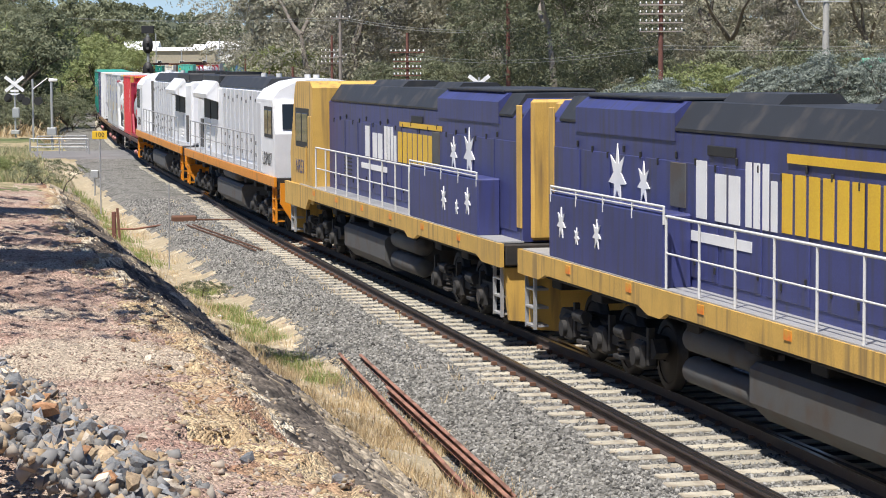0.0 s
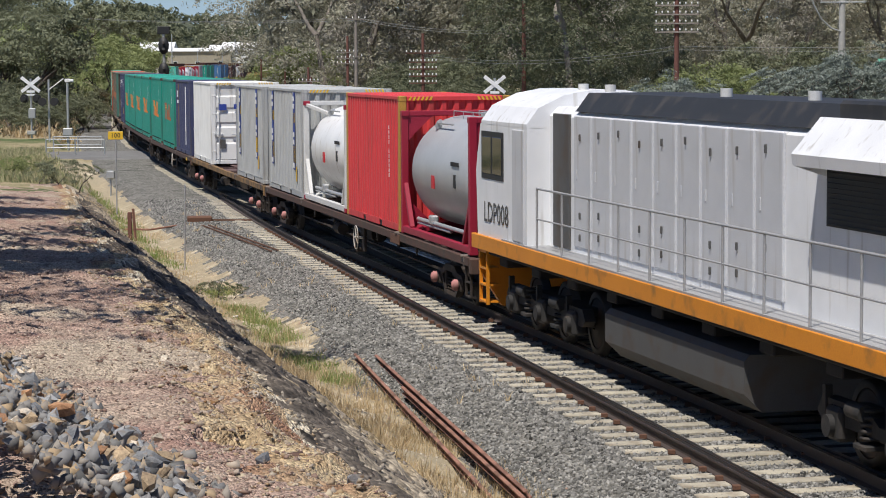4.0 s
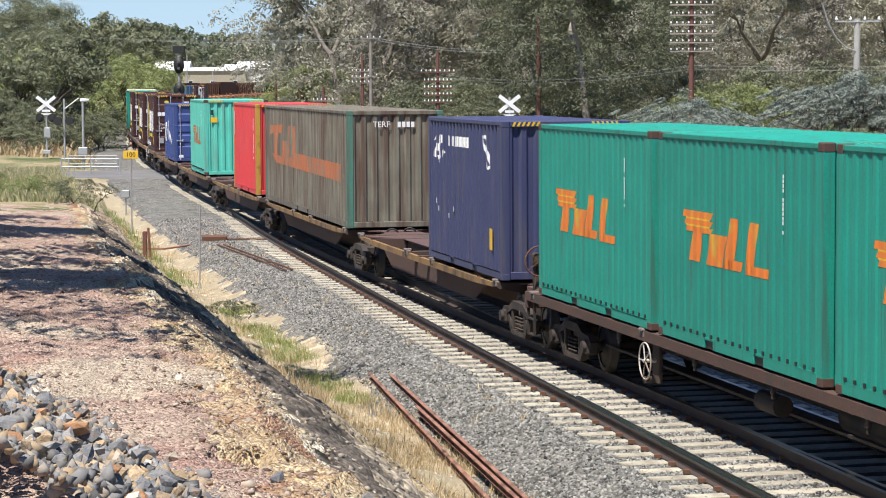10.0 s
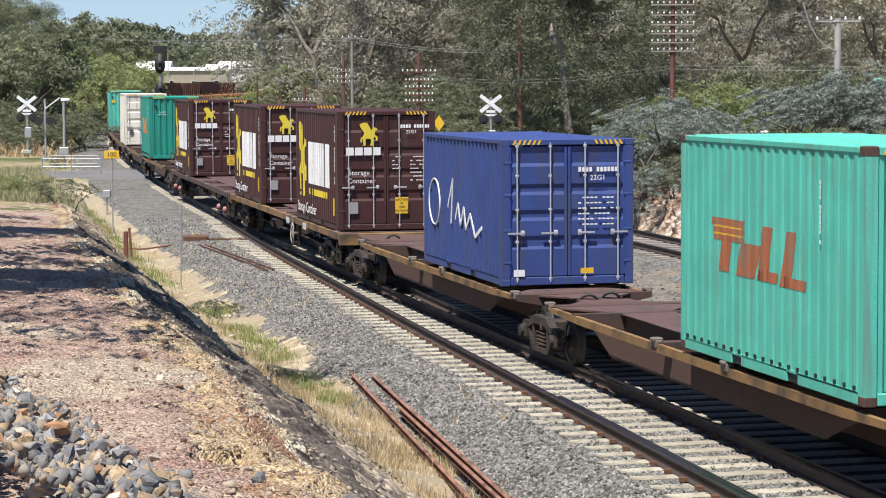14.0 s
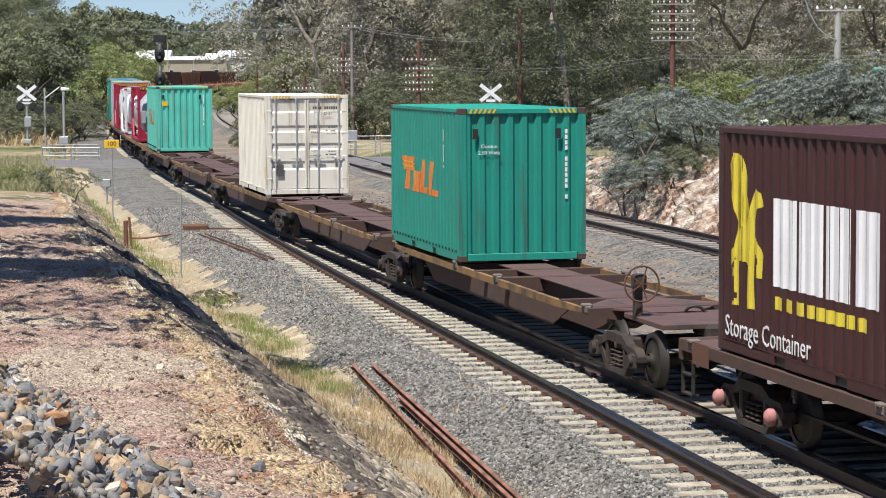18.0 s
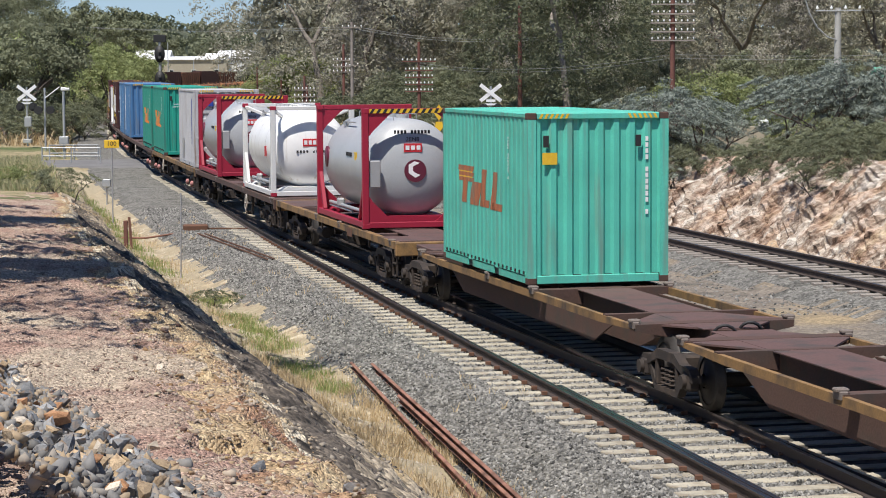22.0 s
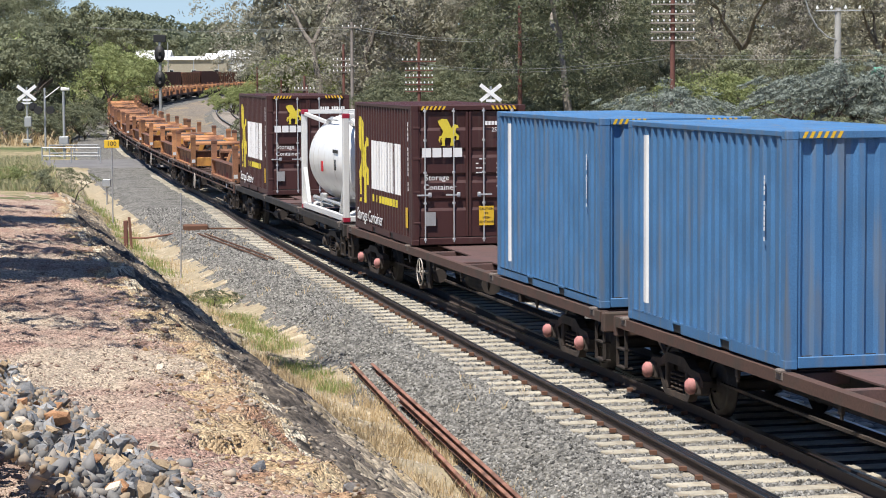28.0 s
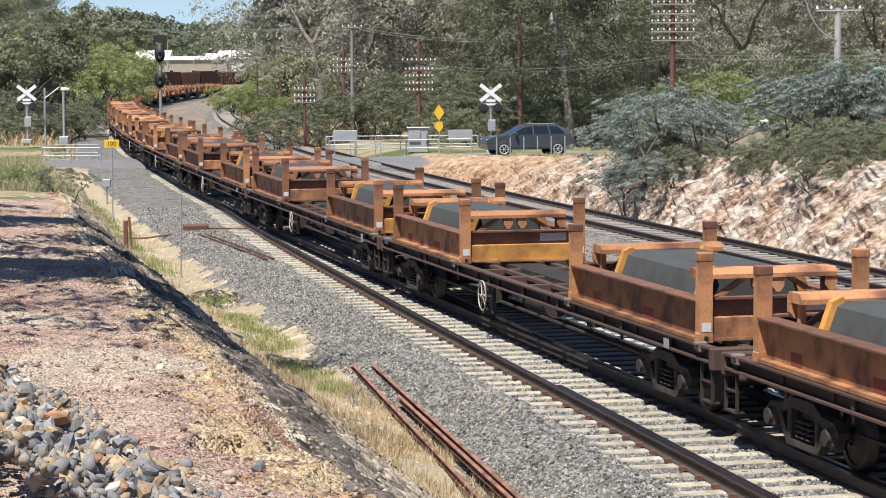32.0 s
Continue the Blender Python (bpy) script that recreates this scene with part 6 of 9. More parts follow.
    part("number_board", Shape().slab([(-0.45, 0), (0.45, 0), (0.5, 0.1), (0.45, 0.22), (-0.45, 0.22), (-0.5, 0.1)], 1, -10.27, -10.2), "black", cab, at=pose(0, 0, 3.68))
    words("LDP", 0.2, "white", cab, pose(0, -10.28, 3.79, 90, 0, 0))
    for k in (-1, 1):
        part("pilot", Shape().slab([(-1.3, 1.45), (1.3, 1.45), (1.3, 0.9), (0.9, 0.25), (0.3, 0.2), (-0.3, 0.2), (-0.9, 0.25), (-1.3, 0.9)], 1, k * (F + 0.02) - 0.08, k * (F + 0.02) + 0.08), "loco_orange", ob)
    for y in (-7.9, -6.4, -1.0, 2.2):
        part("roof_antenna", Shape().rod((0, 0, 0), (0, 0, 0.12), 0.09, 12), "rail_white", ob, at=pose(0.2, y, 4.2))
    under_gear(ob, "under_grey", -3.2, 2.6, False)
    part("air_tank", Shape().lathe((-1.22, -2.6, 1.24), (0, 1, 0), [(0, 0.0), (0.05, 0.12), (0.1, 0.17), (3.0, 0.17), (3.05, 0.12), (3.1, 0.0)], 18), "under_grey", ob)
    loco_bogie(ob, -7.0, "loco_iron")
    loco_bogie(ob, 7.0, "loco_iron")
    return on_train(ob, (d_near + d_far) / 2, turn=0 if cab_near else 180)


blue_loco(-5.2, 16.8, True, False)
blue_loco(17.0, 39.6, False, True)
white_loco(40.9, 62.3, True, "LDP007")
white_loco(63.6, 85.4, False, "LDP008")

# ---- the wagons ----
BR, OC = "wagon_brown", "wagon_ochre"
flat_wagon("long brown container flat wagon with four loads", 86.0, 111.5, BR, pink=True, wheel=-1.6, boards=((-6.0, 0.9, 0.2, "rail_rust"),))
flat_wagon("ochre container flat wagon with an empty middle slot", 111.9, 132.4, OC, pink=True)
flat_wagon("brown container flat wagon with three loads", 132.8, 153.6, BR, wheel=-2.2, boards=((-8.9, 0.4, 0.12, "yellow"),))
flat_wagon("long brown container flat wagon with four loads", 154.0, 180.6, BR, wheel=6.5)
cs = [181.6, 196.9, 212.8, 228.5, 244.1, 259.6]
for i in range(5):
    spine_platform("brown skeleton wagon platform with ochre side rails", cs[i], cs[i + 1], i == 0, i == 4)
flat_wagon("ochre container flat wagon with an empty middle slot", 261.0, 281.1, OC, wheel=-3.0, boards=((-5.0, 0.5, 0.16, "rail_white"), (-2.2, 0.5, 0.16, "rail_white")))
flat_wagon("dark brown container flat wagon, mostly empty", 281.6, 301.9, BR, pink=True, boards=((9.2, 0.6, 0.3, "rail_rust"),))
cs = [305.2, 321.0, 336.9, 352.6, 368.3, 384.0]
for i in range(5):
    spine_platform("brown skeleton wagon platform with ochre side rails", cs[i], cs[i + 1], i == 0, i == 4)
flat_wagon("brown flat wagon with open deck carrying one tank", 385.2, 401.6, OC, boards=((-3.0, 0.6, 0.2, "rail_rust"),))
flat_wagon("brown flat wagon with open deck carrying two tanks", 402.0, 422.4, BR, wheel=-4.4)
flat_wagon("ochre container flat wagon with two loads", 422.8, 443.0, OC, pink=True, wheel=3.6)
flat_wagon("long brown container flat wagon, empty in the middle", 443.4, 468.7, BR, pink=True, wheel=-0.2)
flat_wagon("brown container flat wagon with an empty middle slot", 469.1, 489.2, BR, pink=True, wheel=2.2)
flat_wagon("black container flat wagon with one tank and one box", 489.6, 509.0, "wagon_black", deck="deck_brown")

# ---- their loads ----
tank_container("grey tank in a dark red frame", 86.3, "frame_red", "tank_grey", 2.591, True, False)
ob = container("bright red container with ochre corner posts", "red_box", 92.45, False, 2.896, post="post_ochre")
code_bars(ob, 1.9, 2.2, 12, "white", True, side=True)
tank_container("white tank in a white open frame", 98.7, "rail_white", "tank_white", 2.591, False)


def grey_mail_box(d0):
    ob = container("pale grey container with blue and yellow upright signs", "grey_box", d0, False, 2.896)
    for u in (-2.3, 1.6):
        side_plate(ob, "sign_panel", u, 1.75, 0.30, 2.1, "label_blue", label="upright blue and yellow sign")
        side_plate(ob, "sign_panel", u, 1.12, 0.305, 0.45, "yellow")
        side_plate(ob, "sign_panel", u, 2.10, 0.305, 0.28, "yellow")
        s = Shape()
        for z in (2.62, 2.42, 1.65, 1.45, 0.82):
            for i in range(3):
                s.box(-1.2255, -u - 0.09 + i * 0.09, z, 0.006, 0.065, 0.13)
        part("name_blocks", s, "white", ob)
    side_plate(ob, "caution_label", 1.95, 0.6, 0.16, 0.4, "yellow")
    return ob


grey_mail_box(104.95)
grey_mail_box(112.25)


def white_door_box(d0, colour, cream):
    ob = container("%s container with double doors and lock rods" % ("cream" if cream else "clean white"), colour, d0, True, 2.896)
    if cream:
        for w_, x, z in (("M.G.W.", 0.22, 1.95), ("TARE", 0.22, 1.80), ("NET", 0.22, 1.25), ("CU.CAP", 0.22, 1.10)):
            end_words(ob, w_, 0.10, x, z, "black")
        code_dots(ob, 0.58, 1.95, 2, 4, "black")
        code_dots(ob, 0.58, 1.25, 2, 4, "black")
        code_bars(ob, 0.20, 2.52, 11, "under_grey")
        end_words(ob, "25G1", 0.11, 0.62, 2.35, "under_grey")
        side_plate(ob, "caution_label", 2.75, 2.3, 0.14, 0.22, "yellow")
        side_plate(ob, "caution_label", 2.75, 0.62, 0.14, 0.36, "yellow")
    else:
        plate(ob, "blue_label", -0.80, 2.02, 0.28, 0.22, "label_blue", y=-3.034)
        plate(ob, "blue_label", -0.34, 2.04, 0.13, 0.17, "label_blue", y=-3.034)
        end_words(ob, "25G1", 0.13, 0.78, 1.93, "under_grey")
        for i, w_ in enumerate(("MAX.GROSS", "TARE", "PAYLOAD", "CUB.CAP")):
            end_words(ob, w_, 0.09, 0.42, 1.48 - 0.15 * i, "under_grey")
        code_dots(ob, 0.76, 1.48, 4, 4, "under_grey")
        end_words(ob, "S303", 0.18, 1.10, 2.1, "black").matrix_basis = pose(1.12, -3.032, 1.95, 90, 90, 0)
        plate(ob, "caution_label", 0.80, 0.72, 0.32, 0.40, "yellow", y=-3.034)
        for i, w_ in enumerate(("CAUTION", "9'6", "HIGH", "CONTAINER")):
            end_words(ob, w_, 0.068, 0.80, 0.86 - 0.09 * i, "black", y=-3.040)
    plate(ob, "grey_panel", -0.80, 0.72, 0.20, 0.32, "under_grey", y=-3.034)
    return ob


white_door_box(125.75, "white_box", False)
ob = container("worn navy container with a tan upright band", "navy", 133.35, True, 2.896)
paint_side(ob, "tan_band", rect(-2.1, 0.2, 0.36, 2.55), "wagon_ochre", "tan upright band")
paint_side(ob, "white_band", rect(1.0, 0.35, 0.26, 2.3), "white", "white upright sign")
paint_side(ob, "name_block", rect(-2.55, 2.2, 0.5, 0.25), "white")
paint_side(ob, "name_block", rect(-2.5, 1.95, 0.6, 0.12), "white")
teal_box(140.0, False, True)
teal_box(147.0)
for d in (154.45, 160.75, 167.2, 173.6):
    teal_box(d)
ob = container("navy blue container with white horse-like mark", "navy", 182.25, False, 2.896)
horse = ([(-2.55, 2.10), (-2.40, 2.05), (-2.30, 2.22), (-2.12, 2.20), (-2.02, 2.05), (-1.92, 2.08), (-1.98, 2.30), (-1.86, 2.44), (-1.92, 2.56), (-2.06, 2.50), (-2.14, 2.36), (-2.34, 2.38), (-2.46, 2.30)],
         [(-2.50, 2.42), (-2.38, 2.46), (-2.30, 2.60), (-2.40, 2.62)], [(-1.86, 2.16), (-1.70, 2.26), (-1.62, 2.20), (-1.80, 2.06)], [(-2.22, 2.12), (-2.10, 2.14), (-2.06, 1.92), (-2.16, 1.94)])
paint_side(ob, "white_mark", [[(-a, b) for a, b in p] for p in horse], "white", "white abstract mark")
for i in range(6):
    paint_side(ob, "name_block", rect(-1.35 + i * 0.30, 2.34, 0.24, 0.20), "white")
paint_side(ob, "slant_mark", [[(-a, b) for a, b in q] for q in ([(1.50, 2.62), (1.58, 2.62), (1.98, 1.98), (1.90, 1.98)], [(1.66, 2.62), (1.78, 2.60), (2.16, 2.02), (2.06, 1.98)], [(1.50, 2.62), (1.78, 2.60), (1.82, 2.54), (1.54, 2.56)], [(1.90, 2.04), (2.14, 2.08), (2.16, 2.02), (1.90, 1.98)])], "white")
for u, z in ((-2.3, 1.2), (-2.1, 1.05), (-1.2, 0.95), (-0.8, 1.1)):
    side_plate(ob, "scuff", u, z, 0.05, 0.10, "rail_white")
side_plate(ob, "caution_label", 2.2, 0.7, 0.2, 0.4, "yellow")
ob = container("long faded brown-green container with streaked rust", "dirty_green", 197.55, False, 2.896, L=14.63, post="old_teal", hazard=False)
paint_side(ob, "faded_mark", [[(-a, b) for a, b in p] for p in ([(-5.9, 1.45), (-5.5, 1.45), (-5.4, 2.1), (-6.4, 2.0), (-6.3, 2.3), (-3.6, 2.36), (-3.7, 2.1), (-4.7, 2.1), (-4.8, 1.45), (-3.9, 1.4), (-3.8, 1.9), (-3.0, 1.9), (-3.0, 1.4), (-2.7, 1.4), (-2.6, 2.35), (-2.2, 2.35), (-2.3, 1.45), (-1.8, 1.45), (-1.7, 2.35), (-1.3, 2.35), (-1.3, 1.6), (6.2, 1.55), (6.2, 1.1), (-5.0, 1.2)],)], "faded_orange", "faded orange mark")
end_words(ob, "TERF", 0.2, -0.35, 2.55, "white", L=14.63)
code_bars(ob, 0.1, 2.55, 5, "white", L=14.63, size=0.15)
ob = container("bright red container with ochre corner posts", "red_box", 214.5, False, 2.896, post="post_ochre")
code_bars(ob, 2.35, 2.4, 13, "white", True, side=True)
side_plate(ob, "white_strip", -2.75, 2.2, 0.06, 0.8, "white")
teal_box(230.5, True, True)
ob = container("cobalt blue container with scrawled white lettering strokes", "cobalt", 246.0, True, 2.591)
s = Shape()
for i, (a, b, c, d_) in enumerate(((-1.0, 1.2, -0.6, 1.75), (-0.6, 1.75, -0.75, 0.9), (-0.4, 1.0, -0.2, 1.3), (-0.2, 1.3, 0.0, 0.9), (0.0, 0.9, 0.25, 1.25), (0.25, 1.25, 0.4, 0.85), (0.4, 0.85, 0.75, 1.15), (0.75, 1.15, 1.1, 0.75), (1.1, 0.75, 1.6, 0.95))):
    s.bar((-1.21, -a, b), (-1.21, -c, d_), 0.012, 0.07)
part("scrawl", s, "white", ob, "white painted scrawl")
part("round_mark", Shape().ring((-1.21, 2.1, 1.25), (1, 0, 0), 0.45, 0.02, 24, 4), "white", ob)
code_bars(ob, 0.22, 2.05, 11, "white")
end_words(ob, "22G1", 0.13, 0.55, 1.9, "white")
code_dots(ob, 0.22, 1.55, 6, 9, "white")
plate(ob, "caution_label", 0.35, 0.25, 0.24, 0.1, "yellow", y=-3.034)
plate(ob, "white_label", -0.9, 0.23, 0.2, 0.12, "white", y=-3.034)
for d in (261.5, 274.2, 294.35):
    maroon_box(d)
teal_box(314.2)
white_door_box(338.35, "cream_box", True)
teal_box(374.85, True, True)
tank_container("grey tank in a dark red frame with round red badge", 388.95, "frame_red", "tank_grey", 2.75, True, True, "badge")
tank_container("white tank in a white open frame with red plate", 402.75, "rail_white", "tank_white", 2.591, False, False, "red_plate")
tank_container("grey tank in a dark red frame with round red badge", 415.5, "frame_red", "tank_grey", 2.75, True, True, "badge")
ob = container("weathered light grey container with rust stains", "old_grey", 423.05, True, 2.896)
plate(ob, "blue_label", -0.75, 2.45, 0.5, 0.34, "label_blue", y=-3.034)
side_plate(ob, "blue_strip", 2.0, 1.7, 0.16, 1.7, "label_blue")
side_plate(ob, "grey_patch", -1.4, 0.62, 0.75, 0.75, "steel_grey")
teal_box(436.1)
teal_box(443.5)
for d in (462.0, 469.4):
    ob = container("bright blue container with white upright strip", "sky_blue", d, False, 2.896)
    paint_side(ob, "white_band", rect(-2.45, 0.3, 0.26, 2.4), "white", "white upright strip")
    code_bars(ob, 0.62, 2.4, 11, "white", True)
    code_bars(ob, 2.3, 2.3, 13, "white", True, side=True, size=0.055)
    plate(ob, "caution_label", 0.45, 0.62, 0.32, 0.36, "yellow", y=-3.02)
maroon_box(482.3)
tank_container("white tank in a white open frame with red plate", 489.8, "rail_white", "tank_white", 2.591, False, False, "plain")
maroon_box(502.0)

# ---- empty wagons with steel cradles ----
SMALL = ("twist_lock", "stake_bracket", "casting_hole", "label_plate", "paint_patch", "name_plate", "step")


def plainer(ob, k):
    """The wagons at the tail of the train, always far away, carry no small fittings."""
    if k >= 10:
        for c in [c for c in ob.children_recursive if c.name.split(".")[0] in SMALL]:
            bpy.data.objects.remove(c)
    return ob


first_flat = None
variants = []
for k in range(20):
    d = 509.3 + 21.05 * k
    if first_flat is None:
        first_flat = flat_wagon("brown open-deck flat wagon carrying two rusty steel cradles", d, d + 20.75, BR, deck="wagon_brown", wheel=1.5, plates=False, boards=((-8.6, 0.2, 0.13, "steel_grey"),))
        s = Shape()
        for x in (-0.6, 0.0, 0.6):
            s.box(x, 0, 0.99, 0.12, 20.2, 0.06)
        part("deck_strip", s, "wagon_brown", first_flat)
    else:
        on_train(plainer(copy_thing(first_flat, Matrix()), k), d + 10.375)
    for j, off in enumerate((0.55, 13.6)):
        if len(variants) < 3:
            ob = thing("steel_cradle", ("rust-brown steel cradle with corner posts and tray", "orange steel cradle with corner posts and tray", "rusty orange steel cradle with corner posts")[len(variants)], "steel cradle", "cradles on the empty wagons")
            cradle_parts(ob, ("cradle_brown", "cradle_orange", "cradle_orange")[len(variants)], ("cradle_orange", "cradle_bright", "cradle_orange")[len(variants)])
            variants.append(ob)
        else:
            ob = plainer(copy_thing(variants[(k * 2 + j * 2 + k // 3) % 3], Matrix()), k)
        on_train(ob, d + off + 3.03, z=1.06)
# ---- loose stones, rubble, grass ----
def island_mat(name, cols, rough=0.95, translucent=0.0, rand=0.25, clump=0.0):
    """Many small pieces in one mesh, each with its own tone."""
    m = bpy.data.materials.new(name)
    m.use_nodes = True
    N, L = m.node_tree.nodes, m.node_tree.links
    bs = N["Principled BSDF"]
    bs.inputs["Roughness"].default_value = rough
    bs.inputs["Specular IOR Level"].default_value = 0.25
    geo = N.new("ShaderNodeNewGeometry")
    r = N.new("ShaderNodeValToRGB")
    for i, c in enumerate(cols):
        e = r.color_ramp.elements[i] if i < 2 else r.color_ramp.elements.new(0.5)
        e.color = (*c, 1)
    for i, e in enumerate(r.color_ramp.elements):
        e.position = i / (len(cols) - 1)
    if clump:
        nz, mp_, mf = N.new("ShaderNodeTexNoise"), N.new("ShaderNodeMapRange"), N.new("ShaderNodeMix")
        nz.inputs["Scale"].default_value, nz.inputs["Detail"].default_value = clump, 3
        L.new(geo.outputs["Position"], nz.inputs["Vector"])
        mp_.inputs["From Min"].default_value, mp_.inputs["From Max"].default_value = 0.3, 0.7
        L.new(nz.outputs["Fac"], mp_.inputs["Value"])
        mf.inputs["Factor"].default_value = 0.4
        L.new(mp_.outputs["Result"], mf.inputs["A"])
        L.new(geo.outputs["Random Per Island"], mf.inputs["B"])
        L.new(mf.outputs["Result"], r.inputs["Fac"])
    else:
        L.new(geo.outputs["Random Per Island"], r.inputs["Fac"])
    oi, hs, mr = N.new("ShaderNodeObjectInfo"), N.new("ShaderNodeHueSaturation"), N.new("ShaderNodeMapRange")
    mr.inputs["To Min"].default_value, mr.inputs["To Max"].default_value = 1 - rand, 1 + rand
    L.new(oi.outputs["Random"], mr.inputs["Value"])
    L.new(mr.outputs["Result"], hs.inputs["Value"])
    L.new(r.outputs["Color"], hs.inputs["Color"])
    L.new(hs.outputs["Color"], bs.inputs["Base Color"])
    if translucent:
        tr, mx = N.new("ShaderNodeBsdfTranslucent"), N.new("ShaderNodeMixShader")
        L.new(hs.outputs["Color"], tr.inputs["Color"])
        mx.inputs[0].default_value = translucent
        L.new(bs.outputs[0], mx.inputs[1])
        L.new(tr.outputs[0], mx.inputs[2])
        L.new(mx.outputs[0], N["Material Output"].inputs["Surface"])
    MATS[name] = m


island_mat("ballast_stones", ((0.032, 0.032, 0.030), (0.078, 0.077, 0.072), (0.135, 0.132, 0.123), (0.20, 0.195, 0.18), (0.35, 0.34, 0.31)))
island_mat("rubble_bits", ((0.14, 0.082, 0.062), (0.27, 0.165, 0.125), (0.36, 0.25, 0.19), (0.30, 0.235, 0.19), (0.58, 0.48, 0.37)))
island_mat("fine_bits", ((0.15, 0.088, 0.068), (0.32, 0.20, 0.155), (0.44, 0.32, 0.25), (0.62, 0.53, 0.42), (0.20, 0.14, 0.115)))
island_mat("bank_bits", ((0.27, 0.15, 0.07), (0.42, 0.29, 0.15), (0.58, 0.48, 0.33), (0.36, 0.31, 0.25)))
island_mat("pale_bits", ((0.55, 0.48, 0.38), (0.38, 0.33, 0.27), (0.62, 0.57, 0.48), (0.33, 0.20, 0.14)))
island_mat("scree_bits", ((0.05, 0.045, 0.04), (0.16, 0.14, 0.12), (0.30, 0.26, 0.21), (0.10, 0.09, 0.08), (0.45, 0.39, 0.31)))
island_mat("straw", ((0.62, 0.48, 0.28), (0.76, 0.63, 0.42), (0.54, 0.40, 0.22)), translucent=0.2)
island_mat("green_grass", ((0.17, 0.27, 0.06), (0.25, 0.35, 0.10), (0.40, 0.40, 0.18)), translucent=0.25)
island_mat("weeds", ((0.20, 0.25, 0.10), (0.32, 0.33, 0.17), (0.52, 0.45, 0.27)), translucent=0.2)

rng = np.random.default_rng(7)
OCTA = np.array([(1, 0, 0), (-1, 0, 0), (0, 1, 0), (0, -1, 0), (0, 0, 1), (0, 0, -1)], float)
OCTF = np.array([(0, 2, 4), (2, 1, 4), (1, 3, 4), (3, 0, 4), (2, 0, 5), (1, 2, 5), (3, 1, 5), (0, 3, 5)])


def raw_mesh(name, v, f, material, smooth=False):
    me = bpy.data.meshes.new(name)
    n, k = f.shape
    me.vertices.add(len(v))
    me.vertices.foreach_set("co", np.asarray(v, np.float32).ravel())
    me.loops.add(n * k)
    me.loops.foreach_set("vertex_index", f.astype(np.int32).ravel())
    me.polygons.add(n)
    me.polygons.foreach_set("loop_start", np.arange(0, n * k, k, dtype=np.int32))
    me.update(calc_edges=True)
    me.materials.append(M(material))
    return me


def spin(n):
    q = rng.normal(size=(n, 4))
    q /= np.linalg.norm(q, axis=1)[:, None]
    w, x, y, z = q.T
    return np.stack([np.stack([1 - 2 * (y * y + z * z), 2 * (x * y - z * w), 2 * (x * z + y * w)], 1),
                     np.stack([2 * (x * y + z * w), 1 - 2 * (x * x + z * z), 2 * (y * z - x * w)], 1),
                     np.stack([2 * (x * z - y * w), 2 * (y * z + x * w), 1 - 2 * (x * x + y * y)], 1)], 1)


def stones(name, spots, sizes, material, label, flat=1.0):
    """Angular broken stones at the spots, as one piece of stuff."""
    n = len(spots)
    v = OCTA[None] * rng.uniform(0.55, 1.25, (n, 6, 1)) + rng.normal(0, 0.12, (n, 6, 3))
    v *= rng.uniform(0.6, 1.15, (n, 1, 3)) * np.asarray(sizes)[:, None, None]
    v = np.einsum("nij,nkj->nki", spin(n), v) * np.array((1, 1, flat)) + np.asarray(spots)[:, None]
    f = OCTF[None] + 6 * np.arange(n)[:, None, None]
    return tagged(new(name, raw_mesh(name, v.reshape(-1, 3), f.reshape(-1, 3), material)), label, "stones", kind="stuff")


def spots_on(n, D0, D1, l0, l1, keep=None, lift=0.01, bias=1.0):
    out = []
    while len(out) < n:
        D, lat = D0 + (D1 - D0) * rng.random() ** bias, l0 + (l1 - l0) * rng.random()
        if keep is None or keep(D, lat):
            x, y, _ = line(D, lat)
            out.append((x, y, ground_z(D, lat) + lift))
    return out


k = spots_on(60000, 1, 62, -3.2, 0.5, lambda D, l: l > lerp(((0, -3.3), (15, -3.05), (25, -2.65), (60, -2.55)), D), 0.0, 1.5)
stones("ballast_stones", k, rng.uniform(0.02, 0.046, len(k)), "ballast_stones", "grey crushed ballast stones beside the rails")
k = spots_on(3500, 25, 75, 3.2, 9.6, None, 0.0, 1.2)
stones("ballast_stones", k, rng.uniform(0.03, 0.06, len(k)), "ballast_stones", "grey crushed stones between the tracks")
k = spots_on(40000, -13.5, 34, -16, -6.6, lambda D, l: l < cut_edge(D) - 0.1 and l > -10.6 - 0.16 * (D + 16), -0.003, 1.7)
stones("rubble", k, 0.0135 * np.exp(rng.normal(0, 0.5, len(k))), "rubble_bits", "loose red and tan rubble on the bank top", 0.6)
k = spots_on(60000, -13.5, 12, -13.6, -7.4, lambda D, l: l < cut_edge(D) - 0.05 and l > -10.6 - 0.17 * (D + 18), -0.001, 1.3)
stones("rubble", k, 0.0075 * np.exp(rng.normal(0, 0.35, len(k))), "fine_bits", "fine reddish gravel scattered over the bank top", 0.7)
k = spots_on(16000, -11, 45, -9.6, -5.0, lambda D, l: -0.8 < l - cut_edge(D) < 0.2, -0.004, 1.3)
stones("rubble", k, rng.uniform(0.006, 0.018, len(k)) * rng.choice([1, 1, 1, 2.0], len(k)), "bank_bits", "crumbling ochre stones along the cut edge", 0.7)
k = spots_on(9000, -9, 58, -8.2, -4.4, lambda D, l: l > cut_edge(D) - 0.1, -0.004, 1.3)
stones("rubble", k, rng.uniform(0.008, 0.04, len(k)), "scree_bits", "grey stones and dark crumbs in the gully")
k = spots_on(4000, 0, 60, -4.7, -2.6, None, -0.004, 1.2)
stones("rubble", k, rng.uniform(0.008, 0.035, len(k)), "pale_bits", "pale stones in the drain")
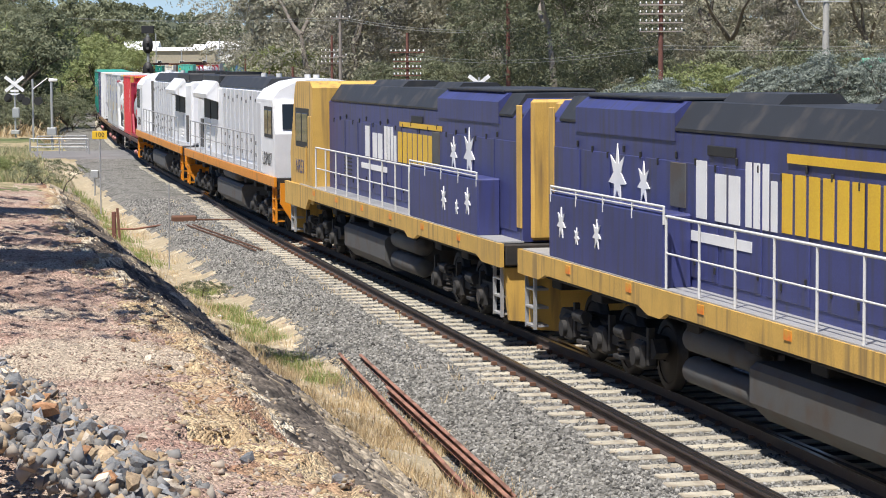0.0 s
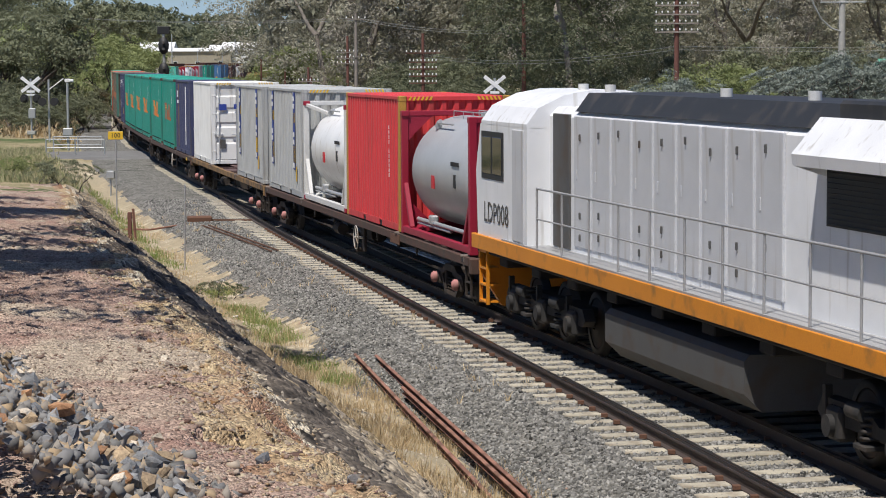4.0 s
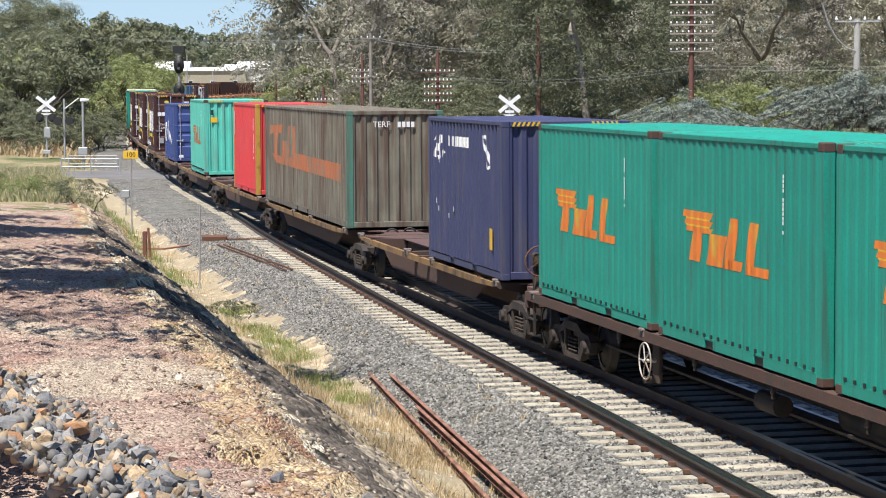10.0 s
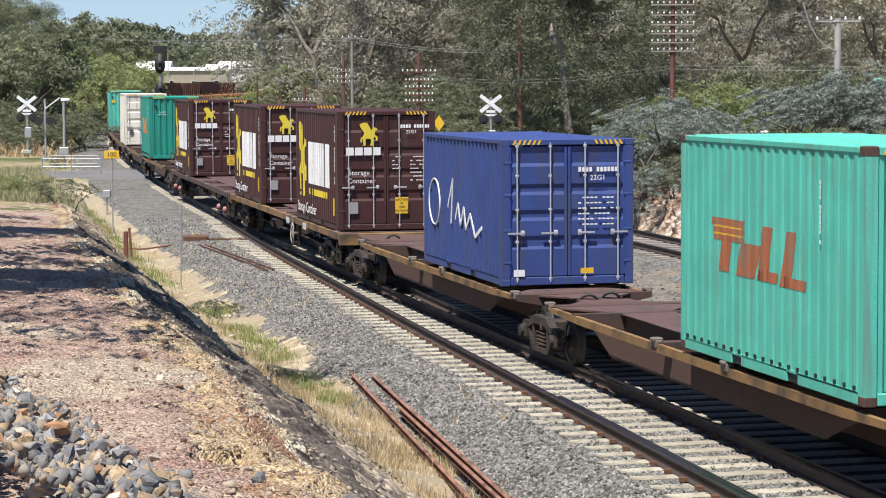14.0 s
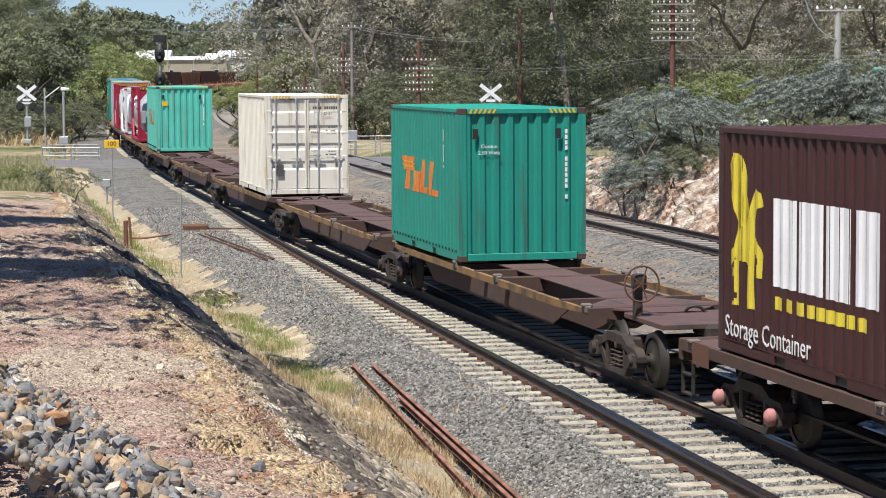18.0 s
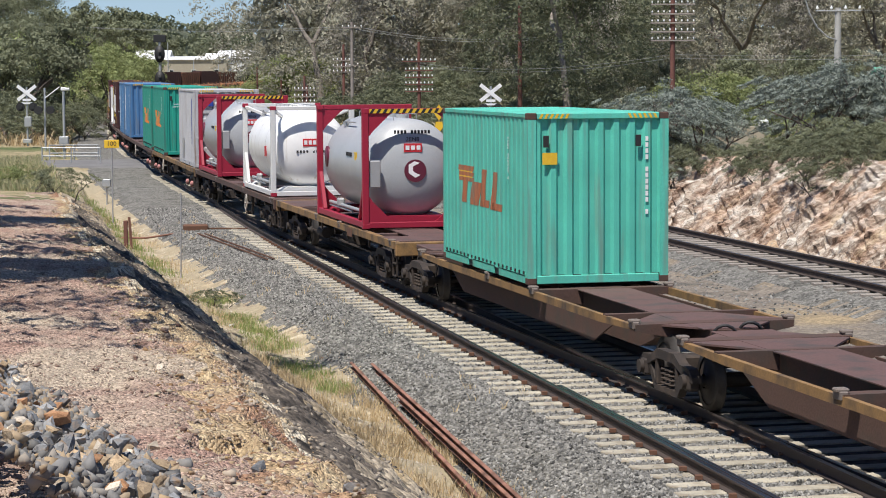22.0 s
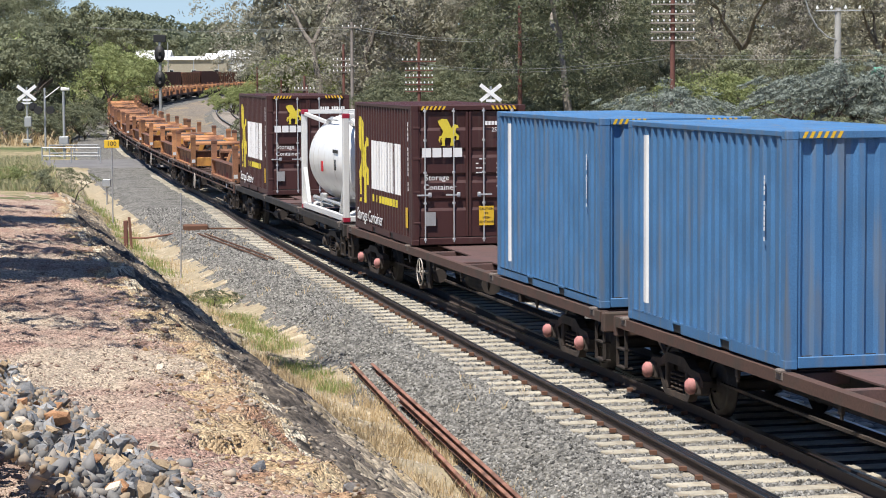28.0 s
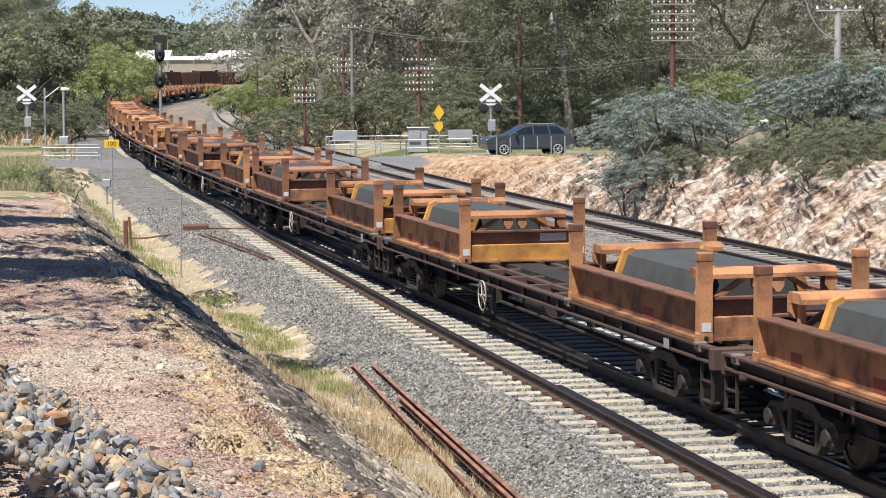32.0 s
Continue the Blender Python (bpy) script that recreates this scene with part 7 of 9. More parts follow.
k = spots_on(900, 30, 98, 13.2, 14.2, None, -0.02, 1.1)
stones("rubble", k, rng.uniform(0.03, 0.10, len(k)), "pale_bits", "pale broken rock on the far bank")

# ---- the heap of broken rock ----
ROCK = []
for i in range(9):
    r = random.Random(i + 40)
    bm = bmesh.new()
    bmesh.ops.create_icosphere(bm, subdivisions=1, radius=1.0)
    ax = Vector((r.uniform(0.75, 1.25), r.uniform(0.6, 0.95), r.uniform(0.45, 0.75)))
    for _ in range(10):
        nrm = Vector((r.gauss(0, 1), r.gauss(0, 1), r.gauss(0, 1))).normalized()
        cut = r.uniform(0.38, 0.7)
        for v in bm.verts:
            d = v.co.dot(nrm)
            if d > cut:
                v.co -= nrm * (d - cut)
    for v in bm.verts:
        v.co = Vector((v.co.x * ax.x, v.co.y * ax.y, v.co.z * ax.z)) + Vector((r.gauss(0, 0.03), r.gauss(0, 0.03), r.gauss(0, 0.03)))
    me = bpy.data.meshes.new("rock")
    bm.to_mesh(me)
    bm.free()
    ROCK.append(me)
for name, c in (("rock_grey", (0.24, 0.245, 0.245)), ("rock_dark", (0.13, 0.135, 0.14)), ("rock_tan", (0.42, 0.31, 0.19)), ("rock_rust", (0.38, 0.20, 0.10)), ("rock_pale", (0.55, 0.48, 0.38))):
    paint(name, c, rough=0.92, var=0.3, scale=2, fine=9, bump=0.35, dirt=(0.22, 0.15, 0.09), amount=0.25, rand=0.3)
ROCKS = {}
heap = thing("rock_heap", "heap of broken grey and rust-stained rock on the bank", "rock heap")
r = random.Random(5)


def heap_rim(y):
    return -1.08 - (y - 9.56) * (0.345 if y > 9.56 else 0.30)


def heap_z(x, y):
    D, lat = to_line(x, y)
    return ground_z(D, lat) + 0.55 * min(1.0, max(0.0, (heap_rim(y) - x) / 1.3))


def rock(parent, x, y, z, size, name="rock"):
    i = r.randrange(9)
    c = r.choices(("rock_grey", "rock_dark", "rock_tan", "rock_rust", "rock_pale"), (10, 5, 4.5, 2, 2.5))[0]
    if (i, c) not in ROCKS:
        ROCKS[i, c] = ROCK[i].copy()
        ROCKS[i, c].materials.append(M(c))
    o = new(name, ROCKS[i, c])
    o.parent = parent
    o.matrix_basis = Matrix.LocRotScale((x, y, z), Euler((r.uniform(-0.9, 0.9), r.uniform(-0.9, 0.9), r.uniform(0, 6.28))), (size,) * 3)
    return o


n = 0
while n < 300:
    y = r.uniform(7.9, 15.4)
    x = r.uniform(max(-0.196 * y - 0.12, heap_rim(y) - 1.5), heap_rim(y) + 0.12)
    if x < heap_rim(y) + 0.12 * r.gauss(0, 1):
        sz = r.uniform(0.042, 0.085)
        rock(heap, x, y, heap_z(x, y) + sz * r.uniform(0.0, 0.5), sz)
        n += 1
k = []
while len(k) < 6000:
    y = r.uniform(7.6, 15.6)
    x = r.uniform(-0.2 * y - 0.4, heap_rim(y) + 0.2)
    if x < heap_rim(y) + 0.2 * r.random():
        k.append((x, y, heap_z(x, y) - 0.01))
island_mat("heap_bits", ((0.08, 0.08, 0.078), (0.2, 0.195, 0.185), (0.28, 0.27, 0.25), (0.40, 0.29, 0.17), (0.24, 0.235, 0.225)))
stones("heap_stones", k, rng.uniform(0.02, 0.05, len(k)), "heap_bits", "smaller broken stone between the rocks of the heap")
for x, y, sz in ((-1.45, 11.3, 0.08), (-0.85, 10.4, 0.07), (-1.15, 13.6, 0.05), (-0.4, 9.9, 0.07), (-0.62, 11.6, 0.06), (-1.9, 15.2, 0.05), (-0.3, 11.0, 0.05)):
    D, lat = to_line(x, y)
    o = rock(None, x, y, ground_z(D, lat) + sz * 0.3, sz, "stone")
    tagged(o, "single grey stone lying on red dirt", "stone", "stones on the bank")
o = rock(None, -4.3, 46.4, ground_z(*to_line(-4.3, 46.4)) + 0.06, 0.13, "stone")
o.data = ROCK[2].copy()
o.data.materials.append(M("white"))
tagged(o, "small bright white rock in the drain", "stone")


# ---- grass tufts ----
def blades(name, tufts, material, label, hgt=(0.12, 0.35), width=0.012, per=14, spread=0.09):
    V, F = [], []
    for x, y, z in tufts:
        for _ in range(per):
            a, b = r.gauss(0, spread), r.gauss(0, spread)
            h = r.uniform(*hgt)
            t = r.uniform(0, 6.28)
            lx, ly = r.gauss(0, 0.4) * h, r.gauss(0, 0.4) * h
            wx, wy = math.cos(t) * width, math.sin(t) * width
            o = len(V)
            V += [(x + a - wx, y + b - wy, z - 0.02), (x + a + wx, y + b + wy, z - 0.02), (x + a + lx * 0.5 + wx * 0.7, y + b + ly * 0.5 + wy * 0.7, z + h * 0.6), (x + a + lx * 0.5 - wx * 0.7, y + b + ly * 0.5 - wy * 0.7, z + h * 0.6), (x + a + lx, y + b + ly, z + h)]
            F += [(o, o + 1, o + 2), (o, o + 2, o + 3), (o + 3, o + 2, o + 4)]
    return tagged(new(name, raw_mesh(name, np.array(V), np.array(F), material)), label, "grass", kind="stuff")


blades("dry_grass", spots_on(950, 0, 17.5, -5.2, -3.0, lambda D, l: fbm(D, l, 0.6, 3, 21) > -0.2), "straw", "dry straw-coloured grass tufts beside the rails", (0.03, 0.17), 0.0045, 16, 0.13)
blades("green_grass", spots_on(520, 16.5, 33, -4.2, -2.8, lambda D, l: fbm(D, l, 0.5, 3, 22) > -0.15 and abs(l + 3.45 - 0.012 * (D - 25)) < 0.42), "green_grass", "fresh green grass in the drain", (0.03, 0.12), 0.0045, 18, 0.13)
blades("green_grass", spots_on(200, 38, 66, -4.3, -3.4), "green_grass", "green weeds along the drain", (0.06, 0.2), 0.008, 16, 0.15)
blades("dry_grass", spots_on(260, 12, 60, -4.8, -2.9, lambda D, l: fbm(D, l, 0.5, 3, 23) > 0.1), "straw", "scattered dry grass", (0.05, 0.2), 0.005, 14, 0.14)
blades("dry_grass", spots_on(60, 12, 60, -2.6, -0.6), "straw", "dry grass stalks growing in the ballast", (0.05, 0.15), 0.005, 8, 0.06)
blades("weeds", spots_on(1500, 60, 105, -14, -4.9, lambda D, l: fbm(D, l, 0.2, 3, 24) > -0.2), "weeds", "tangled green and straw weeds near the crossing", (0.12, 0.42), 0.018, 16, 0.3)
blades("weeds", spots_on(700, 40, 92, 16.6, 24, None), "weeds", "dry weeds on the far bank top", (0.06, 0.25), 0.012, 12, 0.3)
blades("weeds", spots_on(1500, 125, 230, -16, -3, None), "straw", "long dry grass beyond the crossing", (0.3, 0.8), 0.06, 8, 0.5)
blades("weeds", spots_on(700, 130, 260, 13.5, 18, None), "straw", "long dry grass beside the far track", (0.2, 0.5), 0.04, 8, 0.5)

# ---- rusted beams thrown beside the track ----
for a, b, z0, z1 in (((19.0, -2.72), (6.4, -3.62), -0.42, -0.52), ((18.3, -2.50), (6.2, -3.22), -0.36, -0.46), ((14.6, -2.86), (5.4, -3.40), -0.38, -0.44)):
    p, q = Vector((*line(*a)[:2], z0)), Vector((*line(*b)[:2], z1))
    d = q - p
    s = Shape()
    s.box(0, 0, 0, 0.09, d.length, 0.016, 0.004)
    s.box(0, 0, 0.045, 0.014, d.length, 0.08)
    s.box(0, 0, 0.09, 0.05, d.length, 0.028, 0.008)
    o = solid("steel_beam", s, "old_beam", "rusted old rail lying on dry grass", "steel beam", "beams beside the track")
    o.matrix_world = Matrix.Translation((p + q) / 2) @ d.to_track_quat("Y", "Z").to_matrix().to_4x4() @ pose(0, 0, 0, 0, 25, 0)

# ---- fastenings along the turnout ----
s = Shape()
for i in range(75):
    D = 1.0 + i * 0.61
    for lat in (lerp(TURN, D) - 0.1, lerp(TURN, D) + 0.1, 0.40):
        x, y, _ = line(D, lat)
        s.box(x, y, -0.145, 0.09, 0.09, 0.05)
part("rail_clips", s, "rail_rust", main_track).update_tag()
tagged(bpy.data.objects["rail_clips"], kind="stuff")
s = Shape()
for D in (2.2, 3.0):
    for i in range(6):
        x, y, _ = line(D + i * 0.14, 0.44)
        s.box(x, y, -0.07, 0.05, 0.05, 0.05, 0.01)
part("fish_plate", s, "rail_rust", main_track)
# ---- trees ----
island_mat("leaf_grey", ((0.155, 0.163, 0.108), (0.235, 0.24, 0.168), (0.35, 0.345, 0.258), (0.28, 0.26, 0.20)), 0.6, 0.25, 0.2, 0.35)
island_mat("leaf_dark", ((0.068, 0.084, 0.046), (0.118, 0.136, 0.080), (0.20, 0.212, 0.128)), 0.55, 0.25, 0.2, 0.4)
island_mat("leaf_bright", ((0.12, 0.165, 0.058), (0.19, 0.235, 0.088), (0.28, 0.31, 0.13)), 0.6, 0.28, 0.2, 0.4)
island_mat("leaf_silver", ((0.075, 0.10, 0.072), (0.15, 0.185, 0.145), (0.27, 0.305, 0.26)), 0.55, 0.15, 0.2, 1.2)
island_mat("leaf_brown", ((0.18, 0.168, 0.135), (0.27, 0.252, 0.21), (0.37, 0.348, 0.295)), 0.65, 0.2, 0.2, 0.3)


def tree_model(name, seed, H, spread, leaf_mat, bark="dark_bark", clumps=120, per=90, leaf=0.14, low=0.25, trunks=1, rc=0.062, label="", category="tree", lean=0.0, fill=0.35, flat=0.55, wide=0.0):
    """A tapered trunk with limbs and a crown of leaves in separate clumps; uneven, with gaps."""
    rr = random.Random(seed)
    g = np.random.default_rng(seed)
    woods, tips = [], []

    def limb(wood, p, d, length, rad, depth):
        n = 4
        for i in range(n):
            q = p + d * (length / n)
            wood.rod(p, q, rad * (1 - 0.16 * i), 6, rad * (1 - 0.16 * (i + 1)), False)
            p = q
            d = (d + Vector((rr.gauss(0, 0.16), rr.gauss(0, 0.16), rr.gauss(0.06, 0.1)))).normalized()
            if depth <= 1 and i >= 1:
                tips.append(tuple(p))
        if depth > 0:
            for k in range(rr.choice((2, 3, 3))):
                a = rr.uniform(0, 6.28)
                nd = (d * 0.75 + Vector((math.cos(a) * spread, math.sin(a) * spread, rr.uniform(0.0, 0.5)))).normalized()
                limb(wood, p, nd, length * rr.uniform(0.55, 0.8), rad * 0.5, depth - 1)
        else:
            tips.append(tuple(p))

    for t in range(trunks):
        a = rr.uniform(0, 6.28)
        d0 = Vector((math.cos(a) * 0.3 * (trunks > 1) + lean, math.sin(a) * 0.3 * (trunks > 1), 1)).normalized()
        woods.append(Shape())
        limb(woods[-1], Vector((math.cos(a) * 0.3 * (trunks > 1), math.sin(a) * 0.3 * (trunks > 1), -0.2)), d0, H * (low + 0.1), 0.013 * H / (trunks ** 0.5), 3)
    pts = np.array(tips)
    sc = H / (pts[:, 2].max() + 0.03 * H)
    pts = pts * sc
    reach = np.percentile(np.hypot(pts[:, 0], pts[:, 1]), 85) if not wide else wide * H
    cs = pts[g.integers(0, len(pts), clumps)] + g.normal(0, 0.025 * H, (clumps, 3))
    fn = int(clumps * fill)
    u = g.normal(size=(fn, 3))
    u /= np.linalg.norm(u, axis=1)[:, None]
    u *= g.uniform(0.5, 1.0, fn)[:, None] ** 0.5
    lo = H * low * 0.7
    el = u * np.array((reach, reach, (H - lo) * 0.46)) + np.array((0, 0, lo + (H - lo) * 0.5))
    cs = np.concatenate([cs[cs[:, 2] > lo], el])
    rad = H * rc * g.uniform(0.6, 1.4, len(cs))
    n = len(cs) * per
    u = g.normal(size=(n, 3))
    u /= np.linalg.norm(u, axis=1)[:, None]
    off = u * (g.uniform(0.25, 1.0, n) ** 0.5)[:, None]
    rn = np.repeat(rad, per)[:, None]
    out = np.repeat(cs * np.array((1, 1, 0)), per, 0)
    out /= np.linalg.norm(out, axis=1)[:, None] + 1e-6
    c = np.repeat(cs, per, 0) + off * rn * np.array((1.15, 1.15, flat))
    c[:, 2] -= (off * out).sum(1) * rn[:, 0] * 0.45
    nrm = u * 1.1 + np.array((0, 0, 0.2)) + g.normal(0, 0.32, (n, 3))
    nrm /= np.linalg.norm(nrm, axis=1)[:, None]
    a = np.cross(nrm, g.normal(size=(n, 3)))
    a /= np.linalg.norm(a, axis=1)[:, None]
    b = np.cross(nrm, a)
    ln = (leaf * g.uniform(0.6, 1.4, n))[:, None]
    v = np.stack([c - a * ln, c + b * ln * 0.42, c + a * ln, c - b * ln * 0.42], 1).reshape(-1, 3)
    f = (np.arange(n)[:, None] * 4 + np.arange(4)[None])
    ob = thing(name, label, category, "trees and shrubs")
    for wood in woods:
        wood.v = [(x * sc, y * sc, z * sc) for x, y, z in wood.v]
        part("trunk", wood, bark, ob)
    part("crown", raw_mesh("crown", v, f, leaf_mat), leaf_mat, ob)
    return ob


MODELS = {
    "gum_a": lambda: tree_model("gum_tree", 1, 16, 0.75, "leaf_grey", "grey_bark", 150, 112, 0.13, 0.10, 1, 0.076, label="tall grey-green gum tree with drooping leaves", fill=1.15),
    "gum_b": lambda: tree_model("gum_tree", 2, 16, 0.8, "leaf_grey", "grey_bark", 150, 112, 0.13, 0.10, 1, 0.076, label="tall olive gum tree with pale limbs", fill=1.15),
    "gum_c": lambda: tree_model("gum_tree", 3, 16, 0.7, "leaf_brown", "grey_bark", 150, 112, 0.13, 0.08, 1, 0.076, label="tall gum tree with brownish grey foliage", fill=1.2),
    "gum_d": lambda: tree_model("gum_tree", 4, 16, 0.8, "leaf_dark", "bark", 170, 110, 0.105, 0.2, 1, 0.068, label="tall dark green gum tree with white trunk", fill=0.9),
    "back_gum": lambda: tree_model("gum_tree", 22, 16, 0.8, "leaf_grey", "grey_bark", 120, 42, 0.26, 0.06, 1, 0.085, label="tall grey-brown gum tree behind others", fill=0.9),
    "airy_gum": lambda: tree_model("gum_tree", 21, 16, 0.85, "leaf_grey", "grey_bark", 135, 64, 0.168, 0.25, 1, 0.06, label="open gum tree beside the bank", fill=0.35, flat=0.3),
    "leafy": lambda: tree_model("leafy_tree", 5, 9, 0.7, "leaf_bright", "dark_bark", 80, 74, 0.132, 0.03, 2, 0.09, label="broad bright green tree", fill=1.1),
    "dark_tree": lambda: tree_model("leafy_tree", 6, 9, 0.7, "leaf_dark", "dark_bark", 80, 74, 0.132, 0.02, 2, 0.095, label="dense dark green tree", fill=1.1),
    "far_gum": lambda: tree_model("gum_tree", 12, 16, 0.8, "leaf_dark", "grey_bark", 80, 45, 0.30, 0.12, 1, 0.08, label="distant olive gum tree", fill=0.8),
    "far_leafy": lambda: tree_model("leafy_tree", 13, 9, 0.8, "leaf_dark", "dark_bark", 70, 45, 0.2, 0.05, 2, 0.09, label="distant dark green tree", fill=0.9),
    "wattle": lambda: tree_model("wattle_bush", 7, 3.2, 0.95, "leaf_silver", "dark_bark", 110, 120, 0.036, 0.02, 4, 0.085, label="silvery green wattle bush on the bank", category="shrub", fill=0.8, flat=0.3),
    "shrub": lambda: tree_model("green_shrub", 8, 2.6, 0.9, "leaf_dark", "dark_bark", 60, 100, 0.05, 0.0, 4, 0.11, label="round dark green shrub", category="shrub", fill=1.3),
    "bright_shrub": lambda: tree_model("green_shrub", 9, 3.0, 0.9, "leaf_bright", "dark_bark", 60, 100, 0.055, 0.0, 4, 0.11, label="leafy bright green shrub", category="shrub", fill=1.3),
}
BUILT = {}
tr = random.Random(11)


def plant(kind, x, y, h=None, z=None, turn=None):
    base_h = {"wattle": 3.2, "shrub": 2.6, "bright_shrub": 3.0, "leafy": 9, "dark_tree": 9, "far_leafy": 9}.get(kind, 16)
    k = (h or base_h) / base_h
    D, lat = to_line(x, y)
    z = ground_z(D, lat) if z is None and D < 600 else (z or -0.5)
    m = Matrix.LocRotScale((x, y, z - 0.05), Euler((0, 0, tr.uniform(0, 6.28) if turn is None else turn)), None)
    if kind not in BUILT:
        BUILT[kind] = MODELS[kind]()
        ob = BUILT[kind]
    else:
        ob = copy_thing(BUILT[kind], Matrix())
    ob.matrix_basis = m @ Matrix.Diagonal((k * tr.uniform(0.9, 1.1), k * tr.uniform(0.9, 1.1), k, 1))
    return ob


# the wall of gum trees behind the line on the right
for i in range(11):
    plant(("gum_a", "gum_c", "gum_b", "gum_a", "gum_c")[i % 5], -11 + i * 5.2 + tr.uniform(-1.2, 1.2), 210 + tr.uniform(-12, 12), tr.uniform(12, 18))
for i in range(15):
    plant("back_gum", -12 + i * 5.4 + tr.uniform(-1.5, 1.5), 252 + tr.uniform(-10, 10), tr.uniform(17, 24))
for i in range(6):
    plant(("gum_c", "gum_b", "gum_a")[i % 3], 11.5 + i * 5.2 + tr.uniform(-1.5, 1.5), 172 + tr.uniform(-10, 10), tr.uniform(10, 16))
for x, y, h in ((7.5, 135, 15), (10.5, 150, 15), (9.2, 141, 12), (5.4, 152, 13)):
    plant("gum_d", x, y, h)
for x, y, h in ((-17.2, 285, 14.0), (-14.0, 288, 14.8), (-12.0, 240, 12.5), (-24.0, 330, 10)):
    plant("gum_b", x, y, h)
for x, y, h in ((-14.2, 232, 6.8), (-12.6, 222, 6.2), (-16.6, 236, 6.6)):
    plant("leafy", x, y, h)
for x, y, h in ((-23.8, 256, 3.4), (-22.2, 252, 3.6), (-20.6, 246, 3.2), (-16.0, 214, 2.6), (-14.4, 200, 2.8)):
    plant("bright_shrub", x, y, h)
for x, y, h in ((-3.5, 178, 4.8), (-0.6, 176, 5.2), (1.8, 172, 5.4), (4.6, 166, 5.0), (8.6, 160, 4.4), (12.6, 152, 5), (17.5, 148, 5.5), (22, 146, 6), (26, 146, 6)):
    plant("dark_tree", x, y, h)
for x, y, h in ((-10.3, 146, 2.6), (-9.6, 150, 2.2), (-5.0, 153, 3.4), (-6.6, 154, 3.2), (-3.2, 152, 3.6), (0.6, 148, 3.8), (2.4, 150, 3.6), (-10.9, 142, 1.8)):
    plant("shrub", x, y, h)
SCRUB = ((58.5, 1.0), (57.2, 1.3), (56.0, 1.0), (47.6, 0.8), (46.6, 1.1), (45.4, 0.9), (41.6, 1.2), (40.8, 1.4), (40.0, 1.2), (51.0, 0.6))
# silver wattles on the bank top
for x, y, h in ((6.7, 80, 3.2), (7.6, 79, 3.6), (7.9, 81, 2.6), (7.1, 76.5, 2.2), (12.3, 73, 3.1), (13.4, 72, 3.6), (15.2, 74, 3.5), (13.2, 77, 3.3), (16.0, 77, 3.0)):
    plant("wattle", x, y, h)
for x, y, h in ((11.0, 97, 3.9), (12.6, 104, 3.8), (14.8, 96, 3.0), (16.6, 92, 3.0)):
    plant("bright_shrub", x, y, h)
for x, y, h in ((7.6, 77.0, 1.3), (8.4, 76.0, 1.2), (9.9, 71.5, 0.9), (11.2, 69.6, 1.0), (12.0, 68.0, 1.5), (12.6, 67.0, 1.2), (10.8, 72.5, 0.8), (13.4, 67.5, 1.3)):
    plant("shrub", x, y, h)
# dark scrub hanging over the rock face
for D, h in SCRUB:
    x, y, _ = line(D, 15.4 + tr.uniform(-0.2, 0.4))
    plant("shrub", x, y, h)
# left of the line beyond the crossing
for x, y, h in ((-37.0, 205, 9.6), (-34.2, 212, 8.8), (-31.0, 205, 6.6), (-32.0, 218, 7.6), (-41.0, 232, 10.6), (-37.4, 240, 9.6), (-36.4, 252, 8.4), (-34.6, 190, 8.2)):
    plant("leafy" if x > -36 or y > 235 else "gum_d", x, y, h)
for x, y, h in ((-32.6, 166, 9.6), (-33.2, 168, 7.4), (-30.6, 170, 4.6), (-28.2, 174, 3.6), (-31.2, 156, 4.2)):
    plant("dark_tree", x, y, h)
for x, y, h in ((-29.0, 152, 2.8), (-30.6, 158, 3.2), (-27.2, 160, 2.6), (-25.6, 163, 2.4), (-28.4, 147, 2.0), (-26.8, 152, 1.8)):
    plant("shrub", x, y, h)
for x, y, h in ((-42.0, 222, 12.5), (-46.5, 236, 14), (-62.5, 410, 16.5), (-67.5, 424, 15.8), (-58.0, 400, 14.0), (-72.0, 430, 15.0)):
    plant("gum_d" if y < 300 else "far_gum", x, y, h)
# woods between the yard and the hills
for i in range(30):
    y = 780 + i * 14 + tr.uniform(-20, 20)
    plant(("far_gum", "far_leafy")[i % 2], (-0.19 + 0.13 * ((i * 7) % 30) / 30 + tr.uniform(-0.004, 0.004)) * y, y, tr.uniform(13, 20), -0.6)
for x, y, h in ((-118, 760, 21), (-111, 770, 22), (-101, 800, 19), (-104, 780, 20), (-44, 590, 13), (-41, 570, 12)):
    plant("far_gum" if h > 10 else "far_leafy", x, y, h, -0.6)
# trees beside the bank whose shade falls across it
for x, y, h in ((-7.6, 17.5, 12), (-7.9, 21.5, 12.5), (-8.8, 26.0, 12.5), (-10.4, 33, 13), (-11.4, 37.5, 13), (-12.6, 42, 13), (-14.0, 47, 13)):
    plant("airy_gum", x, y, h)
# twiggy bushes at the cut edge
for D, lat, h in ((31.0, -3.6, 0.5), (57.0, -5.5, 0.9)):
    x, y, _ = line(D, lat)
    plant("shrub", x, y, h)
for D, lat, h in ((68, -6.2, 0.7), (73, -7.6, 0.8), (79, -6.6, 0.7), (84, -8.6, 0.9), (88, -6.0, 0.5), (71, -9.0, 0.7), (77, -10.2, 0.8), (64, -7.6, 0.5)):
    x, y, _ = line(D, lat)
    plant("bright_shrub", x, y, h)
# dark undergrowth behind the waiting car
for x, y, h in ((3.4, 137, 2.6), (5.6, 139, 3.0), (7.9, 138, 3.2), (10.4, 136, 3.4), (12.8, 132, 3.4), (1.2, 138, 2.4), (15.4, 130, 3.6)):
    plant("shrub", x, y, h)

